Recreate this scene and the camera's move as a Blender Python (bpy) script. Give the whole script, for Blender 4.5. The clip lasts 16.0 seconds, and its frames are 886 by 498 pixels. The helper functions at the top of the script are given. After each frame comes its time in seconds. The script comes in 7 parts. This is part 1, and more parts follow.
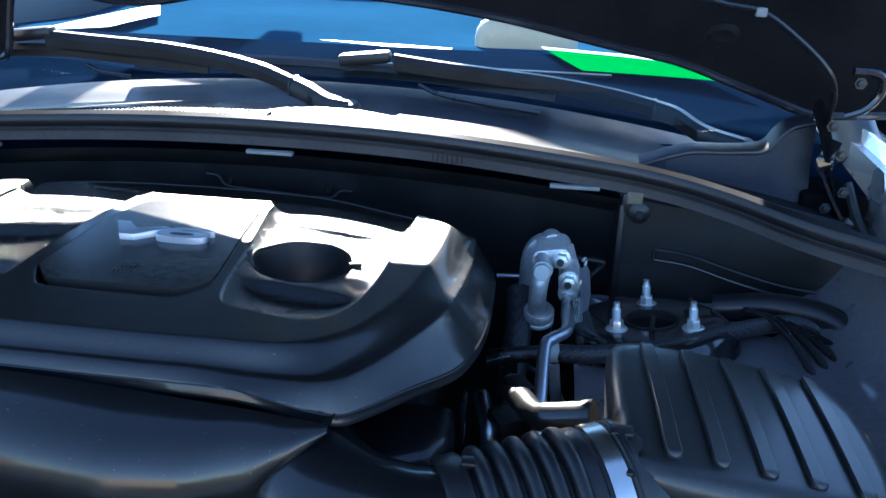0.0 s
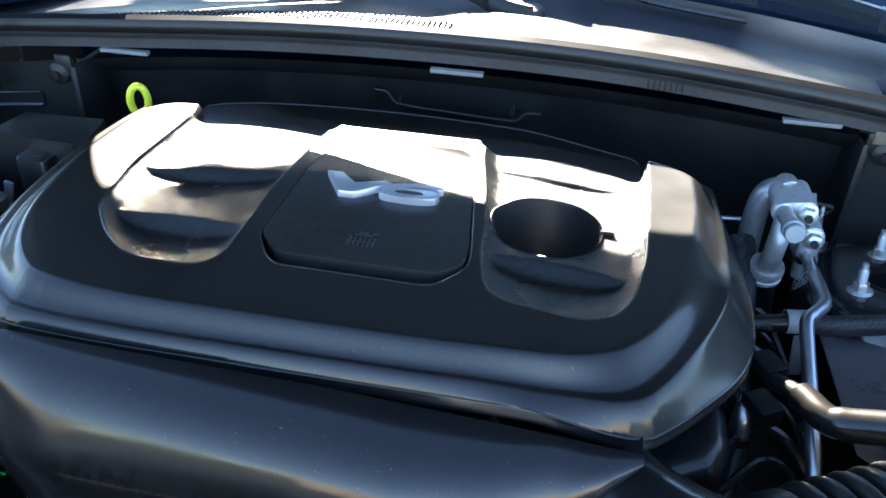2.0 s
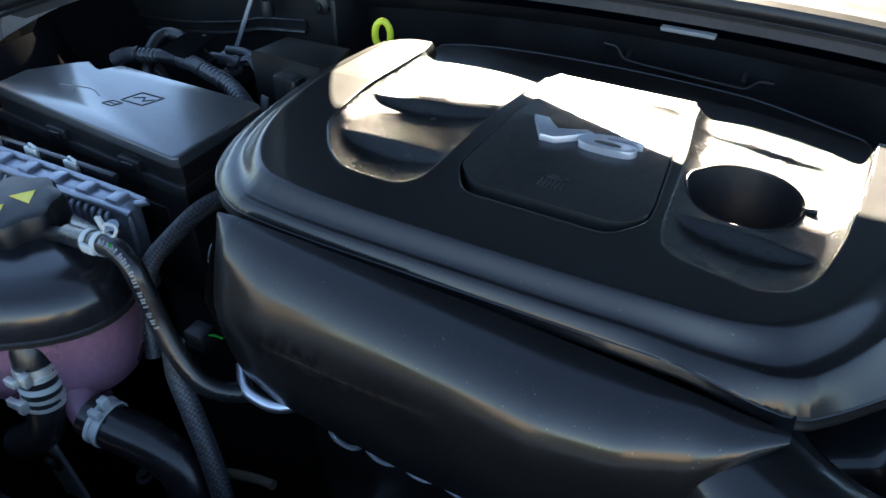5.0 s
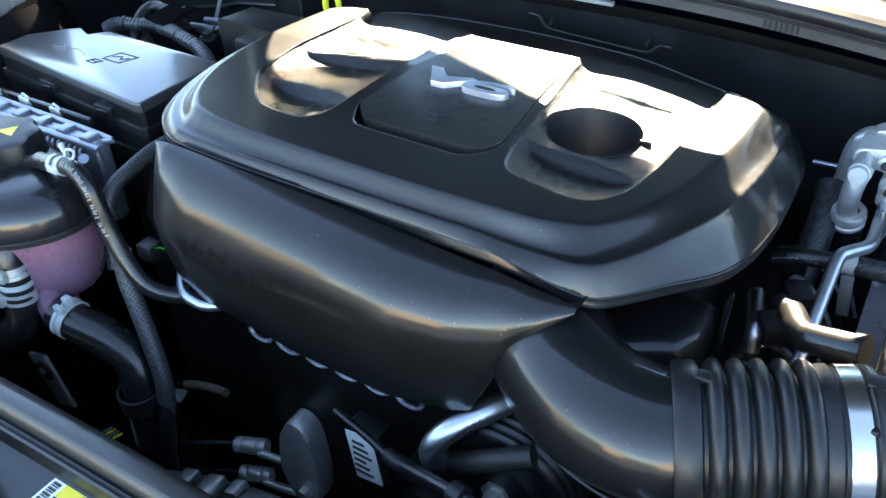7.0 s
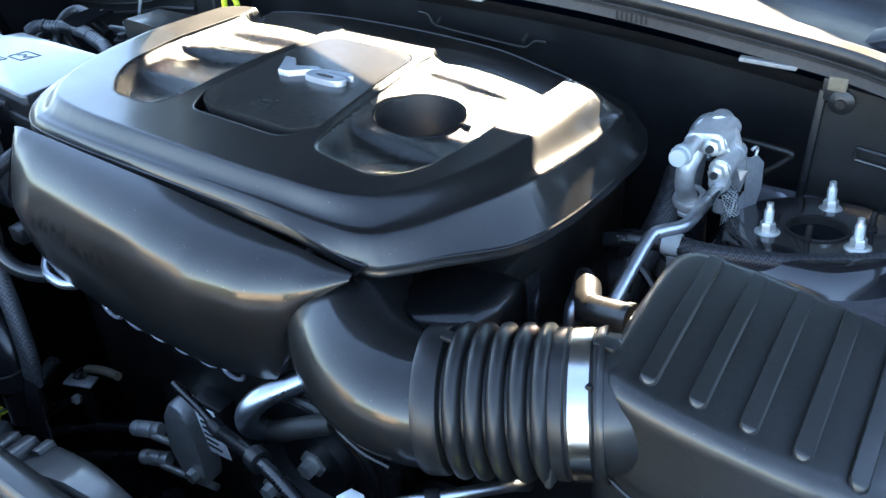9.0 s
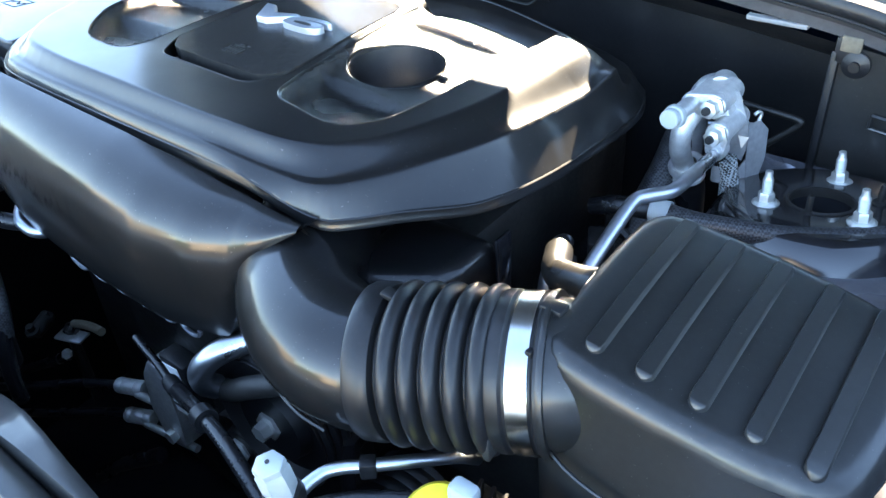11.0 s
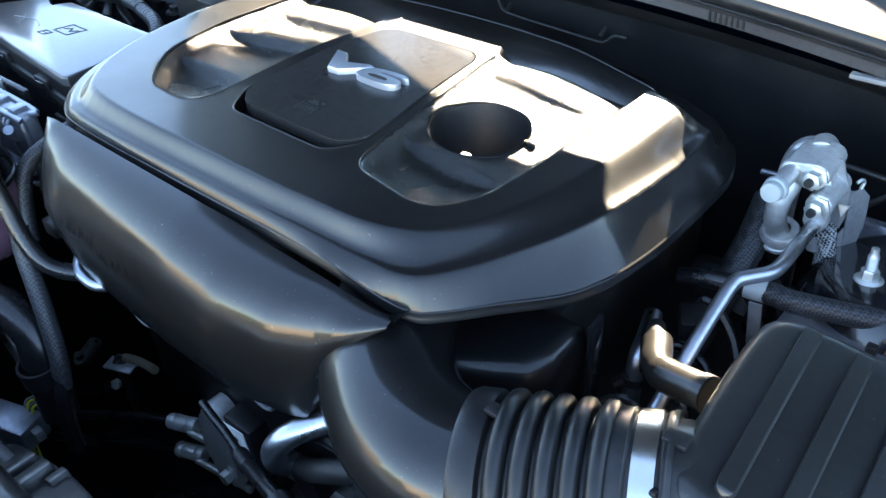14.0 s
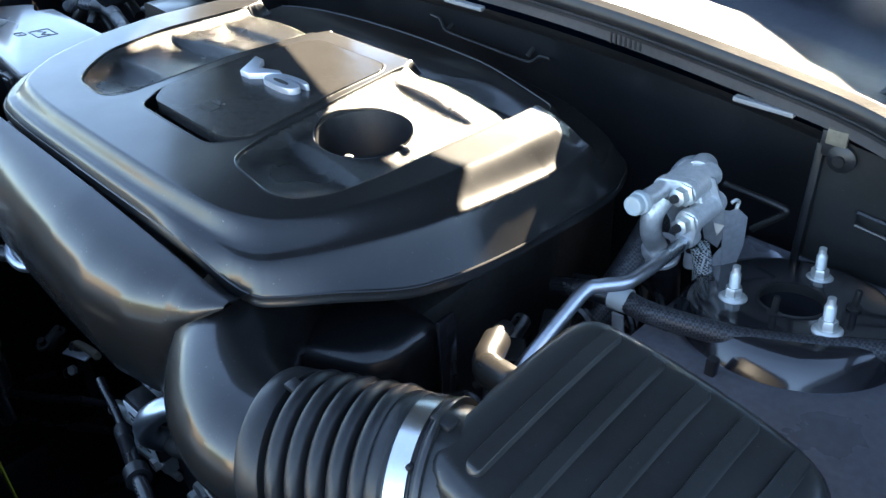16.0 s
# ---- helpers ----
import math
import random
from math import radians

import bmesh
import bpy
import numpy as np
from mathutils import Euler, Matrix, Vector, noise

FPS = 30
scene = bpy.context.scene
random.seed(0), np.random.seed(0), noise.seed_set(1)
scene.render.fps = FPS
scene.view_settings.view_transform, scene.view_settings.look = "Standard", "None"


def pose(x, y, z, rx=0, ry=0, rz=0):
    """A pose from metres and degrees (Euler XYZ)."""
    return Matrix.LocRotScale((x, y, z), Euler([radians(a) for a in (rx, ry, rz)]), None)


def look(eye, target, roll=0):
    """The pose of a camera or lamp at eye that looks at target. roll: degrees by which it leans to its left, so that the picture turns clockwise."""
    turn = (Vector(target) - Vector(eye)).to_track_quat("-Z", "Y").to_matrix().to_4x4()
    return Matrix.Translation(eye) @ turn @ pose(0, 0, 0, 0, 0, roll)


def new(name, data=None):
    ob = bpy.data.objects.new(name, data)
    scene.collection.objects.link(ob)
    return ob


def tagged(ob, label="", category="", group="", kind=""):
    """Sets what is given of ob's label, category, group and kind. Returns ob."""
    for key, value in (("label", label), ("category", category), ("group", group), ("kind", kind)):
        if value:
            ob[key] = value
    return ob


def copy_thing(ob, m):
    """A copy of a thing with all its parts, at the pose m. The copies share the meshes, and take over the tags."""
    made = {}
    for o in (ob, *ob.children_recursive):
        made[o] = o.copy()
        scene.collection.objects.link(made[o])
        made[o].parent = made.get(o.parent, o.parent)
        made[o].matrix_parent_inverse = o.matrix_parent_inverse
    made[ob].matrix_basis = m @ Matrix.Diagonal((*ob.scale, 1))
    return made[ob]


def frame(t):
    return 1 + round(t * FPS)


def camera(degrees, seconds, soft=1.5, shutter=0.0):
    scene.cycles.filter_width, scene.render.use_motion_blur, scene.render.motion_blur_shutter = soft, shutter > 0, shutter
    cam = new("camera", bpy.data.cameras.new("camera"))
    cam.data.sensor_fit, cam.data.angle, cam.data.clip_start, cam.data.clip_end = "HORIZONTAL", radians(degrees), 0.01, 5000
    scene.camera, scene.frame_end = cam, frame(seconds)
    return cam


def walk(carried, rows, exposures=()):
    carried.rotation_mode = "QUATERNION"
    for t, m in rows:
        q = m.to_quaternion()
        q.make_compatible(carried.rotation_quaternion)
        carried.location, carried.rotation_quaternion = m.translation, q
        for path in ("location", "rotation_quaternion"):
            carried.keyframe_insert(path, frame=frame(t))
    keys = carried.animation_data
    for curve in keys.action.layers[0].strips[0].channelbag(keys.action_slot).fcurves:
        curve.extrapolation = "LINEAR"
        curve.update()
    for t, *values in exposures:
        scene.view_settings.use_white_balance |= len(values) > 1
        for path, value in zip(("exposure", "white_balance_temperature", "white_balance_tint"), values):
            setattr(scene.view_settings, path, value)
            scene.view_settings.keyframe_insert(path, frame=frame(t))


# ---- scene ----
cam = camera(56.4, 16.0)
PATH = [
    (0, (0.355, 0.0, 1.402), (0.125, 1.822, 0.612), 1.7),
    (0.5, (0.298, 0.049, 1.376), (0.096, 1.867, 0.567), 2.1),
    (1, (0.247, 0.07, 1.366), (0.037, 1.833, 0.444), 2.2),
    (1.5, (0.204, 0.09, 1.398), (-0.024, 1.806, 0.396), 1.9),
    (2, (0.142, 0.104, 1.44), (-0.127, 1.748, 0.333), 2.1),
    (2.5, (0.088, 0.117, 1.476), (-0.291, 1.705, 0.321), 0.8),
    (3, (0.053, 0.120, 1.481), (-0.473, 1.644, 0.297), -0.2),
    (3.2, (0.041, 0.117, 1.478), (-0.522, 1.620, 0.286), -0.4),
    (5.3, (0.23, 0.082, 1.443), (-0.565, 1.472, 0.245), -0.9),
    (5.5, (0.254, 0.081, 1.443), (-0.545, 1.461, 0.236), -1.0),
    (6, (0.3, 0.078, 1.439), (-0.527, 1.446, 0.238), -1.1),
    (6.5, (0.338, 0.068, 1.447), (-0.516, 1.421, 0.246), -1.8),
    (7, (0.391, 0.029, 1.462), (-0.487, 1.373, 0.27), -2.2),
    (7.5, (0.464, 0.001, 1.475), (-0.449, 1.335, 0.298), -3.0),
    (8, (0.52, 0.019, 1.463), (-0.428, 1.345, 0.304), -3.7),
    (8.5, (0.57, 0.072, 1.452), (-0.383, 1.403, 0.304), -3.8),
    (8.7, (0.579, 0.086, 1.446), (-0.379, 1.414, 0.298), -3.8),
    (10.8, (0.621, 0.152, 1.395), (-0.42, 1.397, 0.227), -3.6),
    (11, (0.628, 0.16, 1.392), (-0.414, 1.394, 0.213), -3.8),
    (11.5, (0.645, 0.17, 1.388), (-0.412, 1.382, 0.199), -3.9),
    (12, (0.652, 0.181, 1.395), (-0.416, 1.382, 0.204), -4.1),
    (12.5, (0.624, 0.201, 1.412), (-0.441, 1.4, 0.216), -4.1),
    (13, (0.56, 0.196, 1.424), (-0.493, 1.395, 0.219), -4.0),
    (13.5, (0.538, 0.193, 1.443), (-0.519, 1.378, 0.227), -4.2),
    (14, (0.533, 0.19, 1.445), (-0.519, 1.365, 0.216), -3.9),
    (14.5, (0.539, 0.2, 1.437), (-0.527, 1.387, 0.231), -3.2),
    (15, (0.564, 0.22, 1.441), (-0.531, 1.388, 0.242), -2.7),
    (15.5, (0.621, 0.253, 1.438), (-0.518, 1.394, 0.254), -2.9),
    (16, (0.683, 0.267, 1.433), (-0.496, 1.388, 0.27), -3.5),
]
EXPOSURE = [(0.0, 3.4, 5900, 10), (0.5, 4.0, 6300, 10), (1.5, 3.95, 6800, 10), (2.0, 4.0, 6900, 10), (2.5, 3.8, 6900, 10), (3.0, 3.25, 6900, 10), (5.5, 3.65, 8000, 10), (6.0, 4.2, 8300, 10), (7.5, 4.65, 8100, 10), (11.0, 5.08, 7800, 10), (12.5, 5.15, 7900, 10), (14.0, 4.68, 8000, 10), (16.0, 4.45, 7800, 10)]   # the camera opens up as it turns from the sun
walk(cam, [(t, look(eye, target, roll)) for t, eye, target, roll in PATH], EXPOSURE)

# ---- world, sun, exposure ----
SUN_EL, SUN_AZ = 22.8, -16.0   # degrees above the horizon; degrees from the car's long axis
world = bpy.data.worlds.new("sky")
scene.world = world
world.use_nodes = True
wn = world.node_tree.nodes
sky = wn.new("ShaderNodeTexSky")
sky.sky_type = "NISHITA"
sky.sun_disc = False
sky.sun_elevation = radians(SUN_EL)
sky.sun_rotation = radians(SUN_AZ)
sky.altitude, sky.air_density, sky.dust_density, sky.ozone_density = 1500, 1.0, 0.0, 3.0
wn["Background"].inputs["Strength"].default_value = 0.068
world.node_tree.links.new(sky.outputs["Color"], wn["Background"].inputs["Color"])
sun = new("sun", bpy.data.lights.new("sun", "SUN"))
sun.data.energy, sun.data.angle, sun.data.color = 4.6, radians(0.55), (1.0, 0.93, 0.82)
sun_way = Vector((math.sin(radians(SUN_AZ)) * math.cos(radians(SUN_EL)), math.cos(radians(SUN_AZ)) * math.cos(radians(SUN_EL)), math.sin(radians(SUN_EL))))
sun.matrix_world = look(sun_way * 30, (0, 0, 0))


# ---- materials ----
def mat(name, color, rough=0.5, metal=0.0, grain=0.0, bump=0.0, var=0.25, rvar=0.12, spec=0.5, coat=0.0, dust=0.0, coatr=0.08):
    """Painted, moulded or bare surface: two scales of tone, uneven gloss, fine relief."""
    m = bpy.data.materials.new(name)
    m.use_nodes = True
    n, l = m.node_tree.nodes, m.node_tree.links
    b = n["Principled BSDF"]
    b.inputs["Metallic"].default_value = metal
    b.inputs["Specular IOR Level"].default_value = spec
    b.inputs["Coat Weight"].default_value = coat
    b.inputs["Coat Roughness"].default_value = coatr
    tc = n.new("ShaderNodeTexCoord")
    big = n.new("ShaderNodeTexNoise")
    big.inputs["Scale"].default_value, big.inputs["Detail"].default_value = 14.0, 5.0
    l.new(tc.outputs["Object"], big.inputs["Vector"])
    fine = n.new("ShaderNodeTexNoise")
    fine.inputs["Scale"].default_value, fine.inputs["Detail"].default_value = 160.0, 3.0
    l.new(tc.outputs["Object"], fine.inputs["Vector"])
    mx = n.new("ShaderNodeMath"); mx.operation = "ADD"
    l.new(big.outputs["Fac"], mx.inputs[0]); l.new(fine.outputs["Fac"], mx.inputs[1])
    cr = n.new("ShaderNodeMapRange")
    cr.inputs["From Min"].default_value, cr.inputs["From Max"].default_value = 0.6, 1.4
    cr.inputs["To Min"].default_value, cr.inputs["To Max"].default_value = 1 - var, 1 + var
    l.new(mx.outputs[0], cr.inputs["Value"])
    mul = n.new("ShaderNodeVectorMath"); mul.operation = "SCALE"
    mul.inputs[0].default_value = color
    l.new(cr.outputs[0], mul.inputs["Scale"])
    tone = mul.outputs[0]
    if dust:
        sp = n.new("ShaderNodeTexNoise")
        sp.inputs["Scale"].default_value, sp.inputs["Detail"].default_value = 420.0, 2.0
        l.new(tc.outputs["Object"], sp.inputs["Vector"])
        th = n.new("ShaderNodeMapRange")
        th.inputs["From Min"].default_value, th.inputs["From Max"].default_value = 0.70, 0.78
        th.inputs["To Max"].default_value = dust
        l.new(sp.outputs["Fac"], th.inputs["Value"])
        mixd = n.new("ShaderNodeMix"); mixd.data_type = "RGBA"
        mixd.inputs["B"].default_value = (0.35, 0.32, 0.28, 1)
        l.new(th.outputs[0], mixd.inputs["Factor"])
        l.new(tone, mixd.inputs["A"])
        tone = mixd.outputs["Result"]
    l.new(tone, b.inputs["Base Color"])
    rr = n.new("ShaderNodeMapRange")
    rr.inputs["From Min"].default_value, rr.inputs["From Max"].default_value = 0.3, 0.7
    rr.inputs["To Min"].default_value, rr.inputs["To Max"].default_value = max(0.03, rough - rvar), min(1.0, rough + rvar)
    l.new(big.outputs["Fac"], rr.inputs["Value"])
    l.new(rr.outputs[0], b.inputs["Roughness"])
    if coat and coatr > 0.1:
        smear = n.new("ShaderNodeTexNoise")
        smear.inputs["Scale"].default_value, smear.inputs["Detail"].default_value = 22.0, 6.0
        l.new(tc.outputs["Object"], smear.inputs["Vector"])
        cc = n.new("ShaderNodeMapRange")
        cc.inputs["From Min"].default_value, cc.inputs["From Max"].default_value = 0.35, 0.65
        cc.inputs["To Min"].default_value, cc.inputs["To Max"].default_value = coatr - 0.03, coatr + 0.04
        l.new(smear.outputs["Fac"], cc.inputs["Value"])
        l.new(cc.outputs[0], b.inputs["Coat Roughness"])
    if bump:
        g = n.new("ShaderNodeTexNoise")
        g.inputs["Scale"].default_value, g.inputs["Detail"].default_value = grain, 2.0
        l.new(tc.outputs["Object"], g.inputs["Vector"])
        bp = n.new("ShaderNodeBump")
        bp.inputs["Strength"].default_value, bp.inputs["Distance"].default_value = min(1.0, bump), 0.001 * max(1.0, bump)
        l.new(g.outputs["Fac"], bp.inputs["Height"])
        l.new(bp.outputs["Normal"], b.inputs["Normal"])
    return m


def braid(name, color, scale, pale=(0.020, 0.021, 0.024)):
    """Woven sleeve: a diamond weave in relief."""
    m = mat(name, color, 0.5, 0, 0, 0, 0.3)
    n, l = m.node_tree.nodes, m.node_tree.links
    tc = n.new("ShaderNodeTexCoord")
    mp = n.new("ShaderNodeMapping")
    mp.inputs["Rotation"].default_value = (0.6, 0.5, 0.785)
    ch = n.new("ShaderNodeTexChecker")
    ch.inputs["Scale"].default_value = scale
    ch.inputs["Color1"].default_value, ch.inputs["Color2"].default_value = (0.005, 0.005, 0.006, 1), (*pale, 1)
    l.new(tc.outputs["Object"], mp.inputs["Vector"]); l.new(mp.outputs[0], ch.inputs["Vector"])
    bp = n.new("ShaderNodeBump")
    bp.inputs["Strength"].default_value, bp.inputs["Distance"].default_value = 0.6, 0.001
    l.new(ch.outputs["Fac"], bp.inputs["Height"])
    b = n["Principled BSDF"]
    l.new(ch.outputs["Color"], b.inputs["Base Color"]); l.new(bp.outputs["Normal"], b.inputs["Normal"])
    return m


M_SATIN = mat("satin_black_plastic", (0.005, 0.005, 0.0055), 0.45, 0, 1100, 0.03, 0.25, 0.05, spec=0.24, coat=0.54, coatr=0.135, dust=0.14)
M_GRAIN = mat("grained_black_plastic", (0.012, 0.0118, 0.0112), 0.26, 0, 780, 1.15, 0.2, 0.03, spec=0.34)
M_PANEL = mat("panel_black_plastic", (0.029, 0.0275, 0.0260), 0.19, 0, 900, 0.14, 0.2, 0.02, spec=0.20, dust=0.10)
M_BOX = mat("moulded_black_plastic", (0.011, 0.0108, 0.0106), 0.46, 0, 700, 0.05, 0.35, 0.06, spec=0.36, coat=0.46, coatr=0.18, dust=0.14)
M_DULL = mat("dull_black_plastic", (0.008, 0.008, 0.009), 0.42, 0, 500, 0.2, 0.4, 0.1, spec=0.4, dust=0.10)
M_GLOSSB = mat("glossy_black_plastic", (0.010, 0.010, 0.012), 0.2, 0, 300, 0.05, 0.2, 0.06)
M_RUBBER = mat("black_rubber", (0.011, 0.011, 0.012), 0.38, 0, 500, 0.10, 0.3, 0.06, spec=0.36)
M_HOSE = mat("hose_rubber", (0.009, 0.009, 0.010), 0.28, 0, 260, 0.15, 0.3, 0.08)
M_BRAID = braid("woven_sleeve", (0.03, 0.03, 0.035), 420, (0.045, 0.047, 0.052))
M_WRAP = braid("pale_woven_wrap", (0.03, 0.03, 0.035), 420, (0.42, 0.46, 0.46))
M_ALU = mat("cast_aluminium", (0.60, 0.60, 0.59), 0.42, 0.6, 500, 0.5, 0.2, 0.1)
M_SHIELD = mat("dull_sheet_steel", (0.38, 0.39, 0.40), 0.36, 0.6, 90, 0.2, 0.25, 0.1)
M_PIPE = mat("drawn_aluminium_pipe", (0.48, 0.51, 0.55), 0.34, 1, 300, 0.05, 0.12, 0.08)
M_ZINC = mat("zinc_plated_steel", (0.62, 0.63, 0.60), 0.44, 0.8, 400, 0.1, 0.12, 0.1)
M_STEEL = mat("bright_steel_band", (0.62, 0.61, 0.58), 0.24, 1, 200, 0.05, 0.06, 0.06)
M_DARKMETAL = mat("oily_dark_metal", (0.020, 0.019, 0.018), 0.5, 0.4, 120, 0.5, 0.5, 0.15)
M_PAINTBLK = mat("black_body_paint", (0.012, 0.012, 0.014), 0.16, 0, 80, 0.08, 0.2, 0.05, coat=0.6)
M_HOODIN = mat("matt_hood_underside", (0.006, 0.006, 0.007), 0.6, 0, 120, 0.3, 0.4, 0.1, spec=0.12)
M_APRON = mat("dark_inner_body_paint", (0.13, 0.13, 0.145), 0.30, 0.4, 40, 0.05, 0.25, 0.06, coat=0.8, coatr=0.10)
M_BODY = mat("dark_metallic_body_paint", (0.32, 0.31, 0.30), 0.28, 0.5, 50, 0.03, 0.1, 0.05, coat=0.8)
M_COWL = mat("cowl_black_plastic", (0.026, 0.026, 0.029), 0.46, 0, 800, 0.15, 0.3, 0.08, spec=0.10)
M_SKIRT = mat("pale_grey_rubber", (0.040, 0.040, 0.043), 0.55, 0, 400, 0.15, 0.25, 0.08, spec=0.45)
M_ORANGE = mat("orange_plastic", (0.75, 0.16, 0.04), 0.4, 0, 200, 0.1, 0.1)
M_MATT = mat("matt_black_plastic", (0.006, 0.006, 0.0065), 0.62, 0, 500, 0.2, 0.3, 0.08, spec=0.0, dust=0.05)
M_MODULE = mat("grey_cast_module", (0.30, 0.32, 0.36), 0.40, 0.8, 400, 0.3, 0.2, 0.1)
M_EMBLEM = mat("brushed_emblem_metal", (0.42, 0.45, 0.50), 0.36, 0.7, 300, 0.05, 0.06, 0.05)
M_WHITE = mat("white_plastic", (0.36, 0.39, 0.385), 0.45, 0, 200, 0.1, 0.08)
M_PAPER = mat("white_label", (0.78, 0.79, 0.78), 0.4, 0, 0, 0, 0.05)
M_INK = mat("black_print", (0.02, 0.02, 0.02), 0.45, 0, 0, 0, 0.1)
M_YELLOW = mat("yellow_plastic", (0.78, 0.60, 0.03), 0.42, 0, 200, 0.1, 0.1)
M_LIME = mat("lime_yellow_plastic", (0.62, 0.66, 0.04), 0.42, 0, 200, 0.1, 0.1)
M_RED = mat("red_plastic", (0.55, 0.05, 0.03), 0.3, 0, 0, 0, 0.1)
M_PINK = mat("pink_coolant_tank", (0.17, 0.085, 0.125), 0.34, 0, 150, 0.15, 0.25)
M_GREYPL = mat("grey_plastic", (0.16, 0.165, 0.17), 0.5, 0, 300, 0.1, 0.15)
M_PRINT = mat("faded_print", (0.06, 0.063, 0.066), 0.5, 0, 0, 0, 0.2)
M_TAN = mat("tan_leather", (0.62, 0.54, 0.38), 0.5, 0, 150, 0.3, 0.15)
M_GREEN = mat("green_card", (0.001, 0.17, 0.022), 0.8, 0, 0, 0, 0.05, spec=0.0)
M_ASPHALT = mat("dark_asphalt", (0.046, 0.045, 0.044), 0.85, 0, 90, 0.6, 0.3, 0.08)
M_STUCCO = mat("tan_stucco", (0.38, 0.32, 0.245), 0.9, 0, 6, 0.4, 0.35, 0.05)
M_LID = mat("dusty_lid_plastic", (0.036, 0.037, 0.039), 0.36, 0, 300, 0.05, 0.2, 0.06, spec=0.5, coat=1.0, coatr=0.15, dust=0.2)
M_DASH = mat("dashboard_vinyl", (0.002, 0.006, 0.016), 0.8, 0, 500, 0.3, 0.2, 0.05, spec=0.0)
M_CABIN = mat("cabin_paint", (0.05, 0.055, 0.065), 0.35, 0.3, 300, 0.05, 0.15, 0.05)
M_SKYTINT = mat("sky_reflection_blue", (0.012, 0.052, 0.105), 0.8, 0, 300, 0.2, 0.12, 0.05, spec=0.0)
M_FRIT = mat("dull_lower_strip", (0.016, 0.018, 0.024), 0.42, 0, 700, 0.1, 0.25, 0.06, spec=0.15)
M_HEDGE = mat("far_hedge", (0.045, 0.055, 0.030), 0.9, 0, 3, 0.8, 0.5, 0.05)
M_TANPL = mat("worn_plastic", (0.012, 0.011, 0.010), 0.30, 0, 300, 0.05, 0.2, 0.05, spec=0.4, coat=0.5, coatr=0.18)
M_CONDUIT = mat("grey_black_conduit", (0.045, 0.047, 0.052), 0.34, 0, 300, 0.05, 0.25, 0.06, spec=0.5, coat=0.3, coatr=0.2)
M_LEAF = mat("dry_leaf", (0.42, 0.30, 0.17), 0.6, 0, 200, 0.3, 0.3)
M_TAPE = mat("tan_cloth_tape", (0.12, 0.10, 0.07), 0.7, 0, 400, 0.3, 0.3)


def glass_mat():
    m = bpy.data.materials.new("windscreen_glass")
    m.use_nodes = True
    n, l = m.node_tree.nodes, m.node_tree.links
    tr = n.new("ShaderNodeBsdfTransparent")
    tr.inputs["Color"].default_value = (0.72, 0.82, 0.86, 1)
    gl = n.new("ShaderNodeBsdfGlossy")
    gl.inputs["Roughness"].default_value = 0.02
    fr = n.new("ShaderNodeFresnel")
    fr.inputs["IOR"].default_value = 1.35
    mx = n.new("ShaderNodeMixShader")
    l.new(fr.outputs[0], mx.inputs[0]); l.new(tr.outputs[0], mx.inputs[1]); l.new(gl.outputs[0], mx.inputs[2])
    l.new(mx.outputs[0], n["Material Output"].inputs["Surface"])
    return m


M_GLASS = glass_mat()


def blotched(name):
    """The satin plastic with blotches of lower gloss along the face of the resonator."""
    m = M_SATIN.copy()
    m.name = name
    n, l = m.node_tree.nodes, m.node_tree.links
    b = n["Principled BSDF"]
    tc = n.new("ShaderNodeTexCoord")
    sep = n.new("ShaderNodeSeparateXYZ")
    l.new(tc.outputs["Object"], sep.inputs[0])

    def band(out, lo, hi, soft):
        up, down, both = n.new("ShaderNodeMapRange"), n.new("ShaderNodeMapRange"), n.new("ShaderNodeMath")
        for node, a, c in ((up, lo - soft, lo + soft), (down, hi + soft, hi - soft)):
            node.interpolation_type = "SMOOTHSTEP"
            node.inputs["From Min"].default_value, node.inputs["From Max"].default_value = a, c
            l.new(out, node.inputs["Value"])
        both.operation = "MULTIPLY"
        l.new(up.outputs[0], both.inputs[0]); l.new(down.outputs[0], both.inputs[1])
        return both.outputs[0]
    area = n.new("ShaderNodeMath"); area.operation = "MULTIPLY"
    l.new(band(sep.outputs["X"], -0.185, -0.045, 0.035), area.inputs[0])
    l.new(band(sep.outputs["Z"], 0.982, 1.010, 0.014), area.inputs[1])
    mp = n.new("ShaderNodeMapping")
    mp.inputs["Scale"].default_value = (1.0, 1.0, 0.55)
    l.new(tc.outputs["Object"], mp.inputs["Vector"])
    blot = n.new("ShaderNodeTexNoise")
    blot.inputs["Scale"].default_value, blot.inputs["Detail"].default_value = 95.0, 5.0
    l.new(mp.outputs[0], blot.inputs["Vector"])
    cut = n.new("ShaderNodeMapRange")
    cut.inputs["From Min"].default_value, cut.inputs["From Max"].default_value = 0.46, 0.60
    l.new(blot.outputs["Fac"], cut.inputs["Value"])
    mask = n.new("ShaderNodeMath"); mask.operation = "MULTIPLY"
    l.new(area.outputs[0], mask.inputs[0]); l.new(cut.outputs[0], mask.inputs[1])
    for key, full in (("Coat Weight", 0.72), ("Specular IOR Level", 0.15)):
        keep = n.new("ShaderNodeMapRange")
        keep.inputs["To Min"].default_value, keep.inputs["To Max"].default_value = full, full * 0.12
        l.new(mask.outputs[0], keep.inputs["Value"])
        l.new(keep.outputs[0], b.inputs[key])
    return m


M_BLOTCH = blotched("blotched_satin_plastic")


